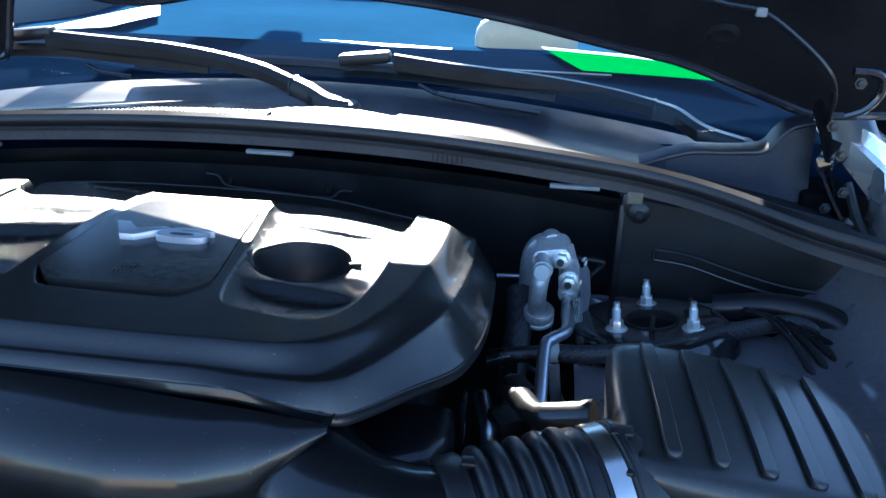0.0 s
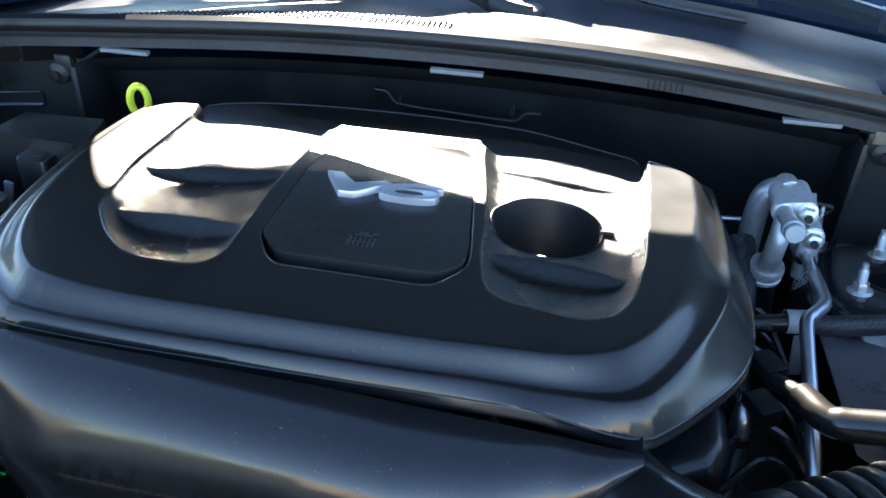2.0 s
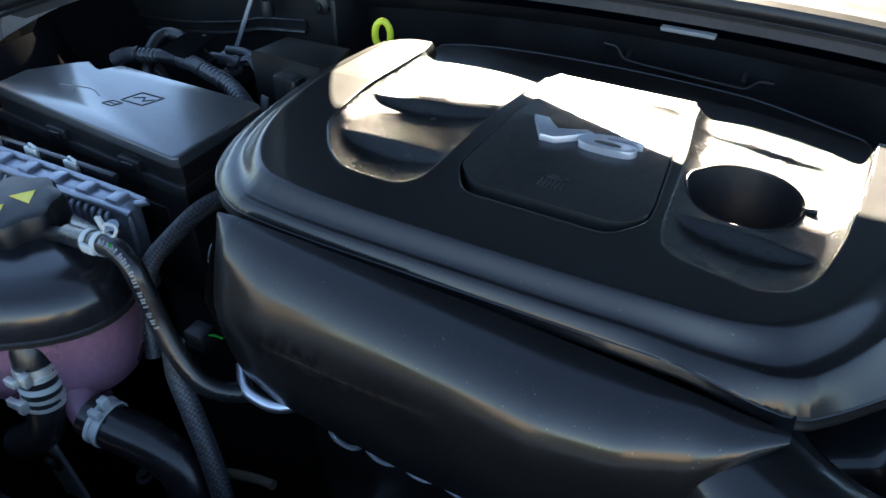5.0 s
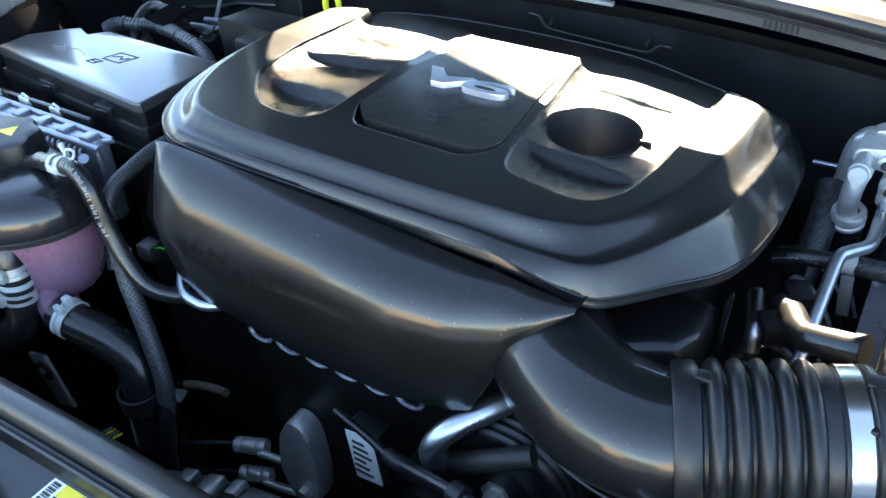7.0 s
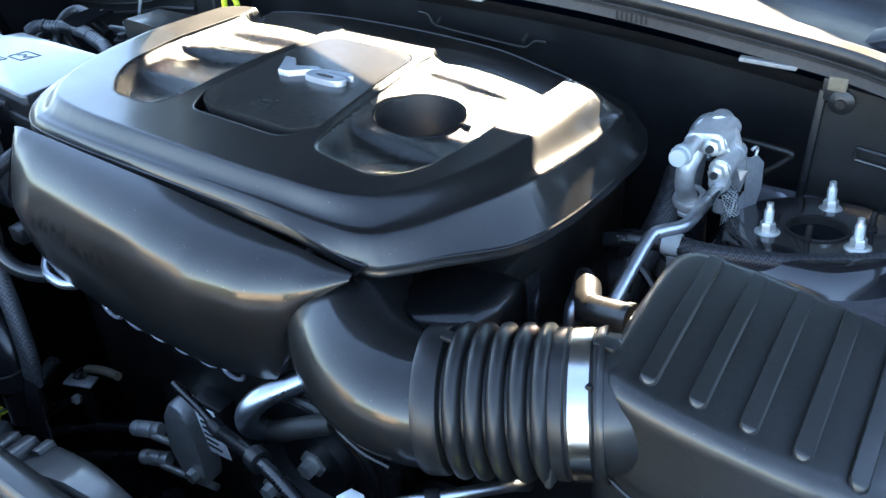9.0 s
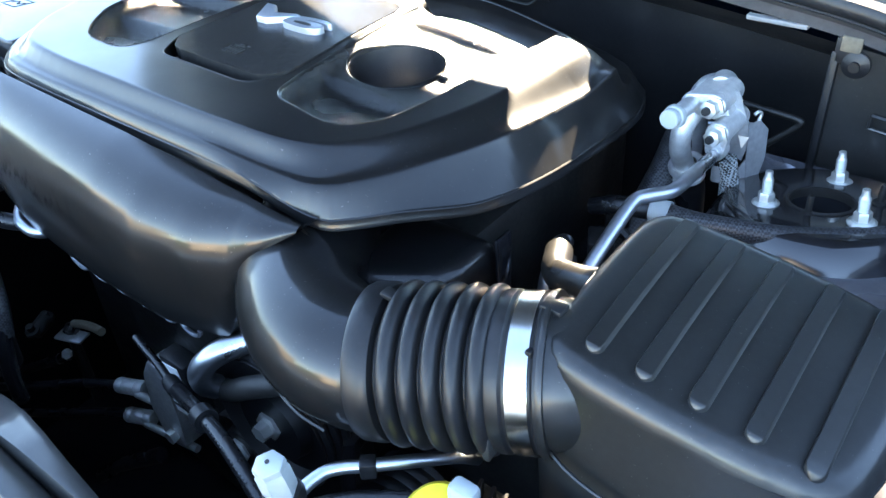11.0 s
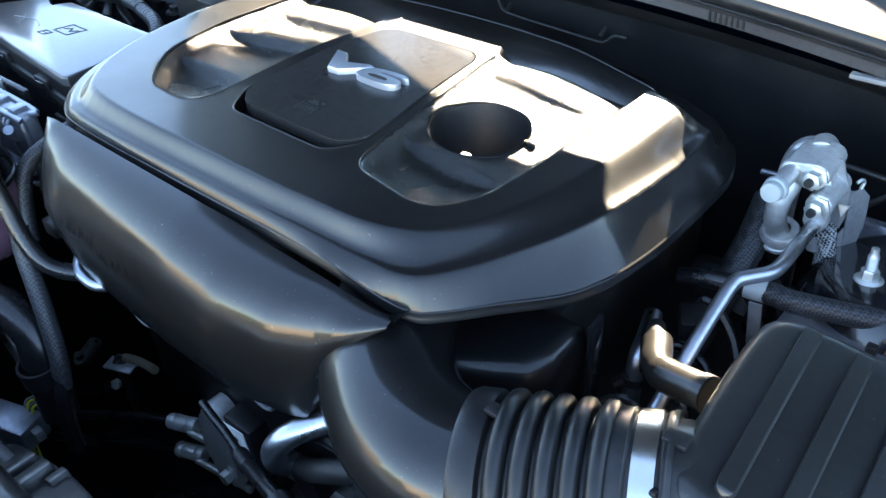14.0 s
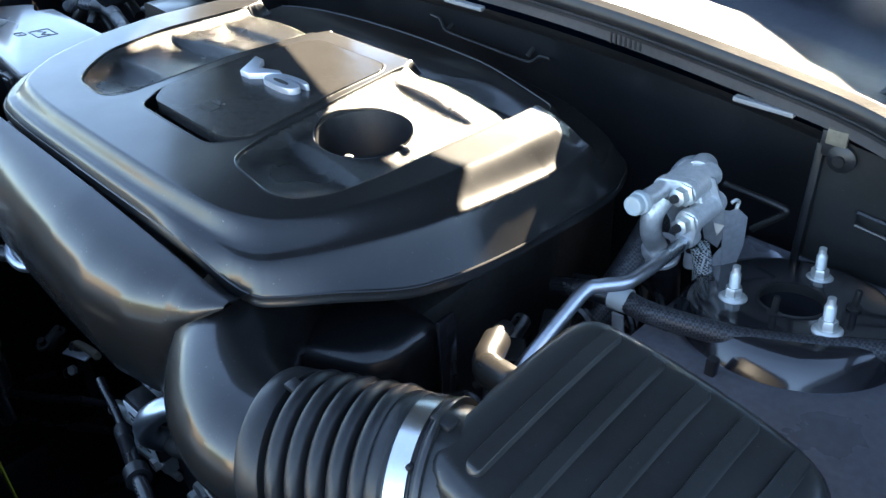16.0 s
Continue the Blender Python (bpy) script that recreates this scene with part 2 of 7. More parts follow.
# ---- building helpers ----
def thing(name, at, label, category, group="", kind=""):
    ob = new(name)
    ob.location = at
    ob.empty_display_size = 0.02
    return tagged(ob, label, category, group, kind)


def part(name, geo, material, parent=None, label="", local=False, smooth=True, sharp=38):
    """Links a bmesh or mesh as ONE object under a thing or part; coordinates are the world's unless local."""
    if isinstance(geo, bmesh.types.BMesh):
        me = bpy.data.meshes.new(name)
        bmesh.ops.recalc_face_normals(geo, faces=geo.faces)
        geo.to_mesh(me)
        geo.free()
    else:
        me = geo
    for m in (material if isinstance(material, (list, tuple)) else [material]):
        me.materials.append(m)
    if smooth:
        me.polygons.foreach_set("use_smooth", [True] * len(me.polygons))
        me.set_sharp_from_angle(angle=radians(sharp))
    ob = new(name, me)
    if parent is not None:
        ob.parent = parent
        if parent.type == "EMPTY" and not local:
            ob.matrix_parent_inverse = Matrix.Translation(parent.location).inverted()
    return tagged(ob, label) if label else ob


def alone(name, geo, material, label, category, group="", kind="", smooth=True):
    return tagged(part(name, geo, material, None, "", False, smooth), label, category, group, kind)


def spline(pts, n=8, closed=False):
    """Catmull-Rom through the points."""
    p = [Vector(q) for q in pts]
    out = []
    k = len(p)
    for i in range(k if closed else k - 1):
        a, b = p[i], p[(i + 1) % k]
        z = p[i - 1] if (i or closed) else a * 2 - b
        c = p[(i + 2) % k] if (closed or i + 2 < k) else b * 2 - a
        for j in range(n):
            t = j / n
            out.append(0.5 * ((2 * a) + (b - z) * t + (2 * z - 5 * a + 4 * b - c) * t * t + (3 * a - z - 3 * b + c) * t ** 3))
    if not closed:
        out.append(p[-1])
    return out


def tube(pts, r, n=8, seg=14, caps=True, bm=None, hollow=0.0):
    """Round bar along a smooth path; r is a number or a function of 0..1 along it."""
    path = spline(pts, n) if n > 1 else [Vector(p) for p in pts]
    bm = bm or bmesh.new()
    tang = [(path[min(i + 1, len(path) - 1)] - path[max(i - 1, 0)]).normalized() for i in range(len(path))]
    nrm = tang[0].orthogonal().normalized()
    rings = []
    for i, (p, t) in enumerate(zip(path, tang)):
        nrm = (nrm - t * nrm.dot(t)).normalized()
        bi = t.cross(nrm)
        rad = r(i / (len(path) - 1)) if callable(r) else r
        rings.append([bm.verts.new(p + (nrm * math.cos(a) + bi * math.sin(a)) * rad) for a in [2 * math.pi * k / seg for k in range(seg)]])
    for a, b in zip(rings, rings[1:]):
        for k in range(seg):
            bm.faces.new((a[k], a[(k + 1) % seg], b[(k + 1) % seg], b[k]))
    if caps:
        bm.faces.new(rings[0][::-1])
        bm.faces.new(rings[-1])
    return bm


def lathe(prof, at=(0, 0, 0), axis=(0, 0, 1), seg=28, bm=None):
    """Solid of revolution; prof is (radius, height) from bottom to top."""
    bm = bm or bmesh.new()
    q = Vector((0, 0, 1)).rotation_difference(Vector(axis).normalized())
    rings = []
    for r, h in prof:
        if r <= 1e-6:
            rings.append([bm.verts.new(Vector(at) + q @ Vector((0, 0, h)))])
        else:
            rings.append([bm.verts.new(Vector(at) + q @ Vector((r * math.cos(a), r * math.sin(a), h))) for a in [2 * math.pi * k / seg for k in range(seg)]])
    for a, b in zip(rings, rings[1:]):
        for k in range(seg):
            va = a[k % len(a)], a[(k + 1) % len(a)]
            vb = b[k % len(b)], b[(k + 1) % len(b)]
            vs = list(dict.fromkeys((va[0], va[1], vb[1], vb[0])))
            if len(vs) > 2:
                bm.faces.new(vs)
    return bm


def box(lo, hi, bevel=0.003, seg=2, bm=None, rot=None, taper=None):
    """Box with rounded edges. taper: (dx, dy) by which the top shrinks on each side. rot: matrix about its centre."""
    own = bmesh.new()
    lo, hi = Vector(lo), Vector(hi)
    c = (lo + hi) / 2
    bmesh.ops.create_cube(own, size=1)
    for v in own.verts:
        v.co = Vector(((hi - lo)[i] * v.co[i] for i in range(3)))
        if taper and v.co.z > 0:
            v.co.x -= math.copysign(taper[0], v.co.x)
            v.co.y -= math.copysign(taper[1], v.co.y)
    if bevel:
        bmesh.ops.bevel(own, geom=own.edges[:] + own.verts[:], offset=bevel, segments=seg, profile=0.5, affect="EDGES")
    m = Matrix.Translation(c) @ (rot.to_4x4() if rot else Matrix())
    own.transform(m)
    return join(bm, own)


def join(bm, own):
    if bm is None:
        return own
    tmp = bpy.data.meshes.new("tmp")
    own.to_mesh(tmp)
    own.free()
    bm.from_mesh(tmp)
    bpy.data.meshes.remove(tmp)
    return bm


def prism(poly, z0, z1, bevel=0.0, m=None, bm=None, seg=2):
    """Polygon in the plane, raised from z0 to z1, with a rounded top rim; m places it."""
    own = bmesh.new()
    bot = [own.verts.new((p[0], p[1], z0)) for p in poly]
    top = [own.verts.new((p[0], p[1], z1)) for p in poly]
    own.faces.new(bot[::-1])
    own.faces.new(top)
    k = len(poly)
    rim = []
    for i in range(k):
        own.faces.new((bot[i], bot[(i + 1) % k], top[(i + 1) % k], top[i]))
    own.edges.ensure_lookup_table()
    if bevel:
        rim = [e for e in own.edges if all(v in top for v in e.verts)]
        bmesh.ops.bevel(own, geom=rim, offset=bevel, segments=seg, profile=0.5, affect="EDGES")
    if m is not None:
        own.transform(m)
    return join(bm, own)


def sweep(path, prof, bm=None, caps=True):
    """An open or closed section (across, up) carried level along a path; across points to the path's left."""
    bm = bm or bmesh.new()
    rows = []
    for i, p in enumerate(path):
        t = path[min(i + 1, len(path) - 1)] - path[max(i - 1, 0)]
        t.z = 0
        t.normalize()
        side = Vector((-t.y, t.x, 0))
        rows.append([bm.verts.new(p + side * a + Vector((0, 0, u))) for a, u in prof])
    k = len(prof)
    for a, b in zip(rows, rows[1:]):
        for j in range(k):
            bm.faces.new((a[j], a[(j + 1) % k], b[(j + 1) % k], b[j]))
    if caps:
        bm.faces.new(rows[0][::-1])
        bm.faces.new(rows[-1])
    return bm


def loft(rows, closed=False, caps=False, bm=None):
    bm = bm or bmesh.new()
    vs = [[bm.verts.new(p) for p in row] for row in rows]
    k = len(rows[0])
    for a, b in zip(vs, vs[1:]):
        for j in range(k if closed else k - 1):
            f = list(dict.fromkeys((a[j], a[(j + 1) % k], b[(j + 1) % k], b[j])))
            bm.faces.new(f)
    if caps:
        bm.faces.new(vs[0][::-1])
        bm.faces.new(vs[-1])
    return bm


def round_poly(pts, times=3):
    """Corner-cutting: a smooth closed outline from a few corners."""
    p = [np.array(q, float) for q in pts]
    for _ in range(times):
        q = []
        for a, b in zip(p, p[1:] + p[:1]):
            q += [a * 0.75 + b * 0.25, a * 0.25 + b * 0.75]
        p = q
    return np.array(p)


def fillet(pts, r, n=5):
    """Closed outline with its corners rounded by about r."""
    p = [np.array(q, float) for q in pts]
    out = []
    for a, b, c in zip(p[-1:] + p[:-1], p, p[1:] + p[:1]):
        u, v = a - b, c - b
        lu, lv = np.linalg.norm(u), np.linalg.norm(v)
        s, e = b + u / lu * min(r, lu * 0.45), b + v / lv * min(r, lv * 0.45)
        out += [s * (1 - t) ** 2 + 2 * b * t * (1 - t) + e * t * t for t in [k / n for k in range(n + 1)]]
    return np.array(out)


def sdf(poly, X, Y):
    """Signed distance to a closed outline (negative inside) and its nearest point."""
    best = np.full(X.shape, 1e9)
    nx, ny = np.zeros(X.shape), np.zeros(X.shape)
    inside = np.zeros(X.shape, bool)
    k = len(poly)
    for i in range(k):
        (ax, ay), (bx, by) = poly[i], poly[(i + 1) % k]
        dx, dy = bx - ax, by - ay
        t = np.clip(((X - ax) * dx + (Y - ay) * dy) / (dx * dx + dy * dy + 1e-12), 0, 1)
        px, py = ax + t * dx, ay + t * dy
        d = np.hypot(X - px, Y - py)
        w = d < best
        best = np.where(w, d, best)
        nx, ny = np.where(w, px, nx), np.where(w, py, ny)
        cross = ((ay > Y) != (by > Y)) & (X < (bx - ax) * (Y - ay) / (by - ay + 1e-12) + ax)
        inside ^= cross
    return np.where(inside, -best, best), nx, ny


def at_x(table, x):
    xs, ys = zip(*table)
    return float(np.interp(x, xs, ys))


def sm(a, b, x):
    t = np.clip((x - a) / (b - a), 0, 1)
    return t * t * (3 - 2 * t)


def shell(name, outline, height, step, skirt, index=None, holes=(), creases=(), cutouts=()):
    """A moulded sheet over an outline: z from height(X, Y), its rim turned down by skirt, round holes cut out."""
    x0, y0 = outline.min(0) - step
    x1, y1 = outline.max(0) + step
    X, Y = np.meshgrid(np.arange(x0, x1 + step, step), np.arange(y0, y1 + step, step), indexing="ij")
    for line, inset in creases:
        d, nx, ny = sdf(line, X, Y)
        r = np.where(np.abs(d) < 1e-7, 1e-7, d)
        w = (np.abs(d + inset) < step * 0.5) & (np.abs(d) > 1e-6)
        X, Y = np.where(w, nx - (X - nx) / r * inset, X), np.where(w, ny - (Y - ny) / r * inset, Y)
    d, nx, ny = sdf(outline, X, Y)
    for hx, hy, hr in holes:
        r = np.hypot(X - hx, Y - hy) + 1e-9
        w = (hr - r) > d
        d = np.where(w, hr - r, d)
        nx, ny = np.where(w, hx + (X - hx) / r * hr, nx), np.where(w, hy + (Y - hy) / r * hr, ny)
    for poly in cutouts:
        e, ex, ey = sdf(poly, X, Y)
        w = -e > d
        d, nx, ny = np.where(w, -e, d), np.where(w, ex, nx), np.where(w, ey, ny)
    keep = d < step * 0.62
    snap = keep & (d > -step * 0.35)
    X, Y = np.where(snap, nx, X), np.where(snap, ny, Y)
    Z = height(X, Y)
    ids = -np.ones(X.shape, int)
    ids[keep] = np.arange(keep.sum())
    verts = np.stack([X[keep], Y[keep], Z[keep]], 1).tolist()
    a, b, c, e = ids[:-1, :-1], ids[1:, :-1], ids[1:, 1:], ids[:-1, 1:]
    faces = []
    for q in np.stack([a, b, c, e], -1).reshape(-1, 4).tolist():
        q = [v for v in q if v >= 0]
        if len(q) >= 3:
            faces.append(q)
    count = {}
    for f in faces:
        for u, v in zip(f, f[1:] + f[:1]):
            count[(u, v)] = 1
    rim = [(u, v) for (u, v) in count if (v, u) not in count]
    low = {}
    for u, v in rim:
        for w in (u, v):
            if w not in low:
                low[w] = len(verts)
                x, y, z = verts[w]
                verts.append((x, y, z - (skirt(x, y) if callable(skirt) else skirt)))
    faces += [[v, u, low[u], low[v]] for u, v in rim]
    me = bpy.data.meshes.new(name)
    me.from_pydata(verts, [], faces)
    me.update()
    if index is not None:
        cen = np.array([np.mean([verts[v][:2] for v in f], 0) for f in faces])
        me.polygons.foreach_set("material_index", index(cen[:, 0], cen[:, 1]).astype(int))
    return me


def letter(text, size, depth, bevel=0.0, shear=0.0):
    """Mesh of raised writing in the built-in font, lying in the plane."""
    cu = bpy.data.curves.new("text", "FONT")
    cu.body, cu.size, cu.extrude, cu.bevel_depth, cu.shear = text, size, depth / 2, bevel, shear
    cu.align_x, cu.align_y = "CENTER", "CENTER"
    ob = new("text", cu)
    me = bpy.data.meshes.new_from_object(ob.evaluated_get(bpy.context.evaluated_depsgraph_get()))
    bpy.data.objects.remove(ob)
    bpy.data.curves.remove(cu)
    return me


# ---- large structure ----
def ground():
    bm = bmesh.new()
    bmesh.ops.create_grid(bm, x_segments=40, y_segments=40, size=400)
    alone("ground", bm, M_ASPHALT, "dark sunlit asphalt of the parking lot", "ground", kind="structure")


def lot_walls():
    """Unseen low walls and hedges round the lot, added to shape the plastic's reflections."""
    rnd = random.Random(11)
    a = 0.0
    while a < 359:
        w, far = rnd.uniform(9, 22), rnd.uniform(13, 16)
        h = far * rnd.uniform(0.09, 0.16)
        hedge = rnd.random() < 0.35
        g = box((-far * radians(w) * 0.52, -0.5, 0), (far * radians(w) * 0.52, 0.5, h), 0.06)
        g.transform(Matrix.Rotation(radians(a), 4, "Z") @ Matrix.Translation((0, far, 0)))
        alone("backdrop", g, M_HEDGE if hedge else M_STUCCO, "unseen dark hedge added round the lot for reflections" if hedge else "unseen tan stucco wall added round the lot for reflections", "hedge" if hedge else "wall", kind="structure")
        a += w


def crown(x):
    """Height of the cowl's front edge across the car."""
    return 1.134 - 0.14 * x * x


SEAL = [(-0.80, 0.62, 1.084), (-0.79, 0.74, 1.085), (-0.775, 0.83, 1.086), (-0.745, 0.89, 1.088), (-0.70, 0.93, 1.092), (-0.64, 0.955, 1.098), (-0.56, 0.970, 1.105), (-0.47, 0.976, 1.111), (-0.40, 0.977, 1.116),
        (-0.20, 0.980, 1.129), (0.0, 0.980, 1.134), (0.20, 0.980, 1.129), (0.40, 0.974, 1.113), (0.50, 0.965, 1.102), (0.575, 0.93, 1.094), (0.64, 0.875, 1.088), (0.70, 0.835, 1.085), (0.80, 0.77, 1.082)]


def cowl_seal():
    base = thing("cowl_seal", (0, 0.98, 1.09), "black rubber weatherstrip along the rear of the engine bay", "rubber seal")
    path = spline(SEAL, 10)
    part("bulb", sweep(path, [(-0.009, -0.013), (-0.012, -0.009), (-0.0125, -0.003), (-0.009, 0.003), (0.0, 0.006), (0.008, 0.003), (0.011, -0.004), (0.009, -0.013)]), M_RUBBER, base)
    part("skirt", sweep(path, [(-0.0085, -0.031), (-0.010, -0.014), (-0.004, -0.013), (-0.004, -0.031)]), M_SKIRT, base, "dull grey flat lip under the seal")
    part("lip", sweep(path, [(-0.0125, -0.0185), (-0.0125, -0.0150), (-0.004, -0.0140), (-0.004, -0.0185)]), M_RUBBER, base)
    for x, z in ((-0.390, 1.0815), (0.009, 1.0960), (0.392, 1.0785)):
        part("clip", box((x - 0.030, 0.963, z - 0.0024), (x + 0.030, 0.972, z + 0.0024), 0.001), M_GREYPL, base, "grey flat retaining clip")
    for x in (0.24, 0.42):
        b = bmesh.new()
        for k in range(7):
            box((x - 0.024 + k * 0.006, 0.9690, crown(x) - 0.029), (x - 0.022 + k * 0.006, 0.9712, crown(x) - 0.018), 0.0, bm=b)
        part("moulding_mark", b, M_DULL, base)


def bulkhead():
    base = thing("bulkhead", (0, 1.03, 0.6), "black bulkhead panel behind the engine", "bulkhead", kind="structure")
    rows = []
    for i in range(41):
        x = -0.47 + 0.94 * i / 40
        top = crown(x) - 0.045
        rows.append([(x, 0.985, top), (x, 0.992, top - 0.012), (x, 1.022, top - 0.03), (x, 1.030, 0.95), (x, 1.045, 0.6), (x, 1.06, 0.25)])
    part("centre_panel", loft(rows), M_DULL, base)
    for s in (1, -1):
        y = 0.968 if s > 0 else 0.955
        rows = []
        for i in range(25):
            x = 0.45 + 0.40 * i / 24
            yy = y - 0.02 * sm(0.55, 0.85, x)
            rows.append([(s * x, yy - 0.002, crown(x) - 0.035 + 0.03 * sm(0.5, 0.8, x)), (s * x, yy, 1.03), (s * x, yy + 0.004, 0.9), (s * x, yy + 0.01, 0.25)])
        part("side_panel", loft(rows), M_BOX, base)
        part("side_panel_edge", box((s * 0.452 - 0.004, y - 0.006, 0.88), (s * 0.452 + 0.004, 1.03, 1.062), 0.002), M_DULL, base)
        # pressed channel: a raised rim round a long stiffening groove
        path = [(s * 0.497, y - 0.003, 1.005), (s * 0.54, y - 0.004, 1.0), (s * 0.60, y - 0.008, 0.984), (s * 0.665, y - 0.012, 0.971), (s * 0.74, y - 0.018, 0.969), (s * 0.80, y - 0.02, 0.968)]
        if s < 0:
            path = [(-0.503, y - 0.003, 1.024), (-0.577, y - 0.006, 1.016), (-0.618, y - 0.008, 1.005), (-0.70, y - 0.015, 0.992), (-0.777, y - 0.019, 0.986), (-0.82, y - 0.021, 0.987)]
        lo = [(p[0], p[1], p[2] - (0.013 if s > 0 else 0.0155)) for p in path]
        part("pressed_rib", tube(path, 0.0022, 6, 6), M_BOX, base)
        part("pressed_rib", tube(lo, 0.0022 if s > 0 else 0.0034, 6, 8), M_BOX, base)
        part("pressed_rib", tube([path[0], lo[0]], 0.0022, 1, 6), M_BOX, base)
        part("pressed_rib", tube([(s * 0.61, y - 0.008, 0.985 if s > 0 else 0.99), (s * 0.613, y - 0.008, 0.955)], 0.0016, 1, 6), M_DULL, base)
        part("pressed_rib", tube([(s * 0.605, y - 0.01, 0.941), (s * 0.70, y - 0.014, 0.938), (s * 0.78, y - 0.02, 0.937)], 0.0022, 4, 6), M_DULL, base)
        plug = part("plug", lathe([(0.0, 0.0), (0.013, 0.0), (0.013, 0.003), (0.009, 0.005), (0.005, 0.006), (0.005, 0.009), (0.0, 0.009)], (s * 0.472, y - 0.003, 1.052), (0, -1, 0)), M_DULL, base, "round black push plug")
        part("plug_tab", box((s * 0.462 - 0.012, y - 0.006, 1.050), (s * 0.462 + 0.010, y - 0.002, 1.076), 0.003), M_DULL, base)
    part("panel_ledge", box((0.449, 0.956, 0.9215), (0.487, 0.9655, 0.9305), 0.002), M_SHIELD, base, "dull metal ledge of the side panel")
    part("tape_patch", box((0.4555, 0.9600, 1.0640), (0.4740, 0.9640, 1.0790), 0.001), M_TAPE, base, "tan cloth tape patch")
    # wire rail on the centre panel
    y = 1.014
    rail = [(-0.098, y, 1.046), (-0.082, y, 1.044), (-0.072, y - 0.002, 1.033), (-0.055, y - 0.003, 1.030), (0.0, y - 0.003, 1.027), (0.065, y - 0.003, 1.024), (0.078, y - 0.002, 1.026), (0.088, y, 1.034), (0.104, y, 1.035)]
    part("wire_rail", tube(rail, 0.0022, 6, 8), M_DARKMETAL, base)
    for x in (-0.068, 0.070):
        part("rail_foot", tube([(x, y + 0.012, 1.038), (x, y - 0.003, 1.030)], 0.003, 1, 8), M_DARKMETAL, base)


def cowl_panel():
    base = thing("windscreen_cowl", (0, 1.1, 1.1), "black plastic windscreen cowl with a slotted grille", "cowl", kind="structure")
    rows, edge = [], []
    for i in range(61):
        x = -0.72 + 1.44 * i / 60
        c = crown(x)
        k = 0.05 * (x / 0.72) ** 2
        rows.append([(x, 0.984 - k * 0.6, c - 0.02), (x, 0.988 - k * 0.6, c - 0.004), (x, 1.035 - k, c - 0.004), (x, 1.040 - k, c - 0.007), (x, 1.090 - k, c - 0.006), (x, 1.096 - k, c - 0.017)])
        edge.append([(x, 1.0955 - k, c - 0.019), (x, 1.13 - k, c - 0.020), (x, 1.17 - k, c - 0.013), (x, 1.20 - k, c - 0.008), (x, 1.24 - k, c - 0.004)])
    part("panel", loft(rows), M_COWL, base)
    part("lower_strip", loft(edge), M_FRIT, base, "dull black strip along the foot of the glass")
    b = bmesh.new()
    for k in range(96):
        x = -0.60 + 0.0062 * k
        y0 = 1.000 - 0.02 * (x / 0.72) ** 2
        for r in range(3):
            box((x, y0 + r * 0.011, crown(x) - 0.005), (x + 0.0032, y0 + 0.008 + r * 0.011, crown(x) - 0.0005), 0.0, bm=b)
    tagged(part("grille_bars", b, M_COWL, base, "fine moulded grille bars"), kind="stuff")
    part("front_strip", sweep(spline([(-0.56, 0.985, crown(0.56) - 0.003), (-0.3, 0.992, crown(0.3) - 0.003), (0, 0.993, crown(0) - 0.003), (0.3, 0.990, crown(0.3) - 0.003), (0.52, 0.978, crown(0.52) - 0.003)], 12),
                              [(-0.004, -0.003), (-0.003, 0.002), (0.003, 0.002), (0.004, -0.003)]), M_COWL, base)


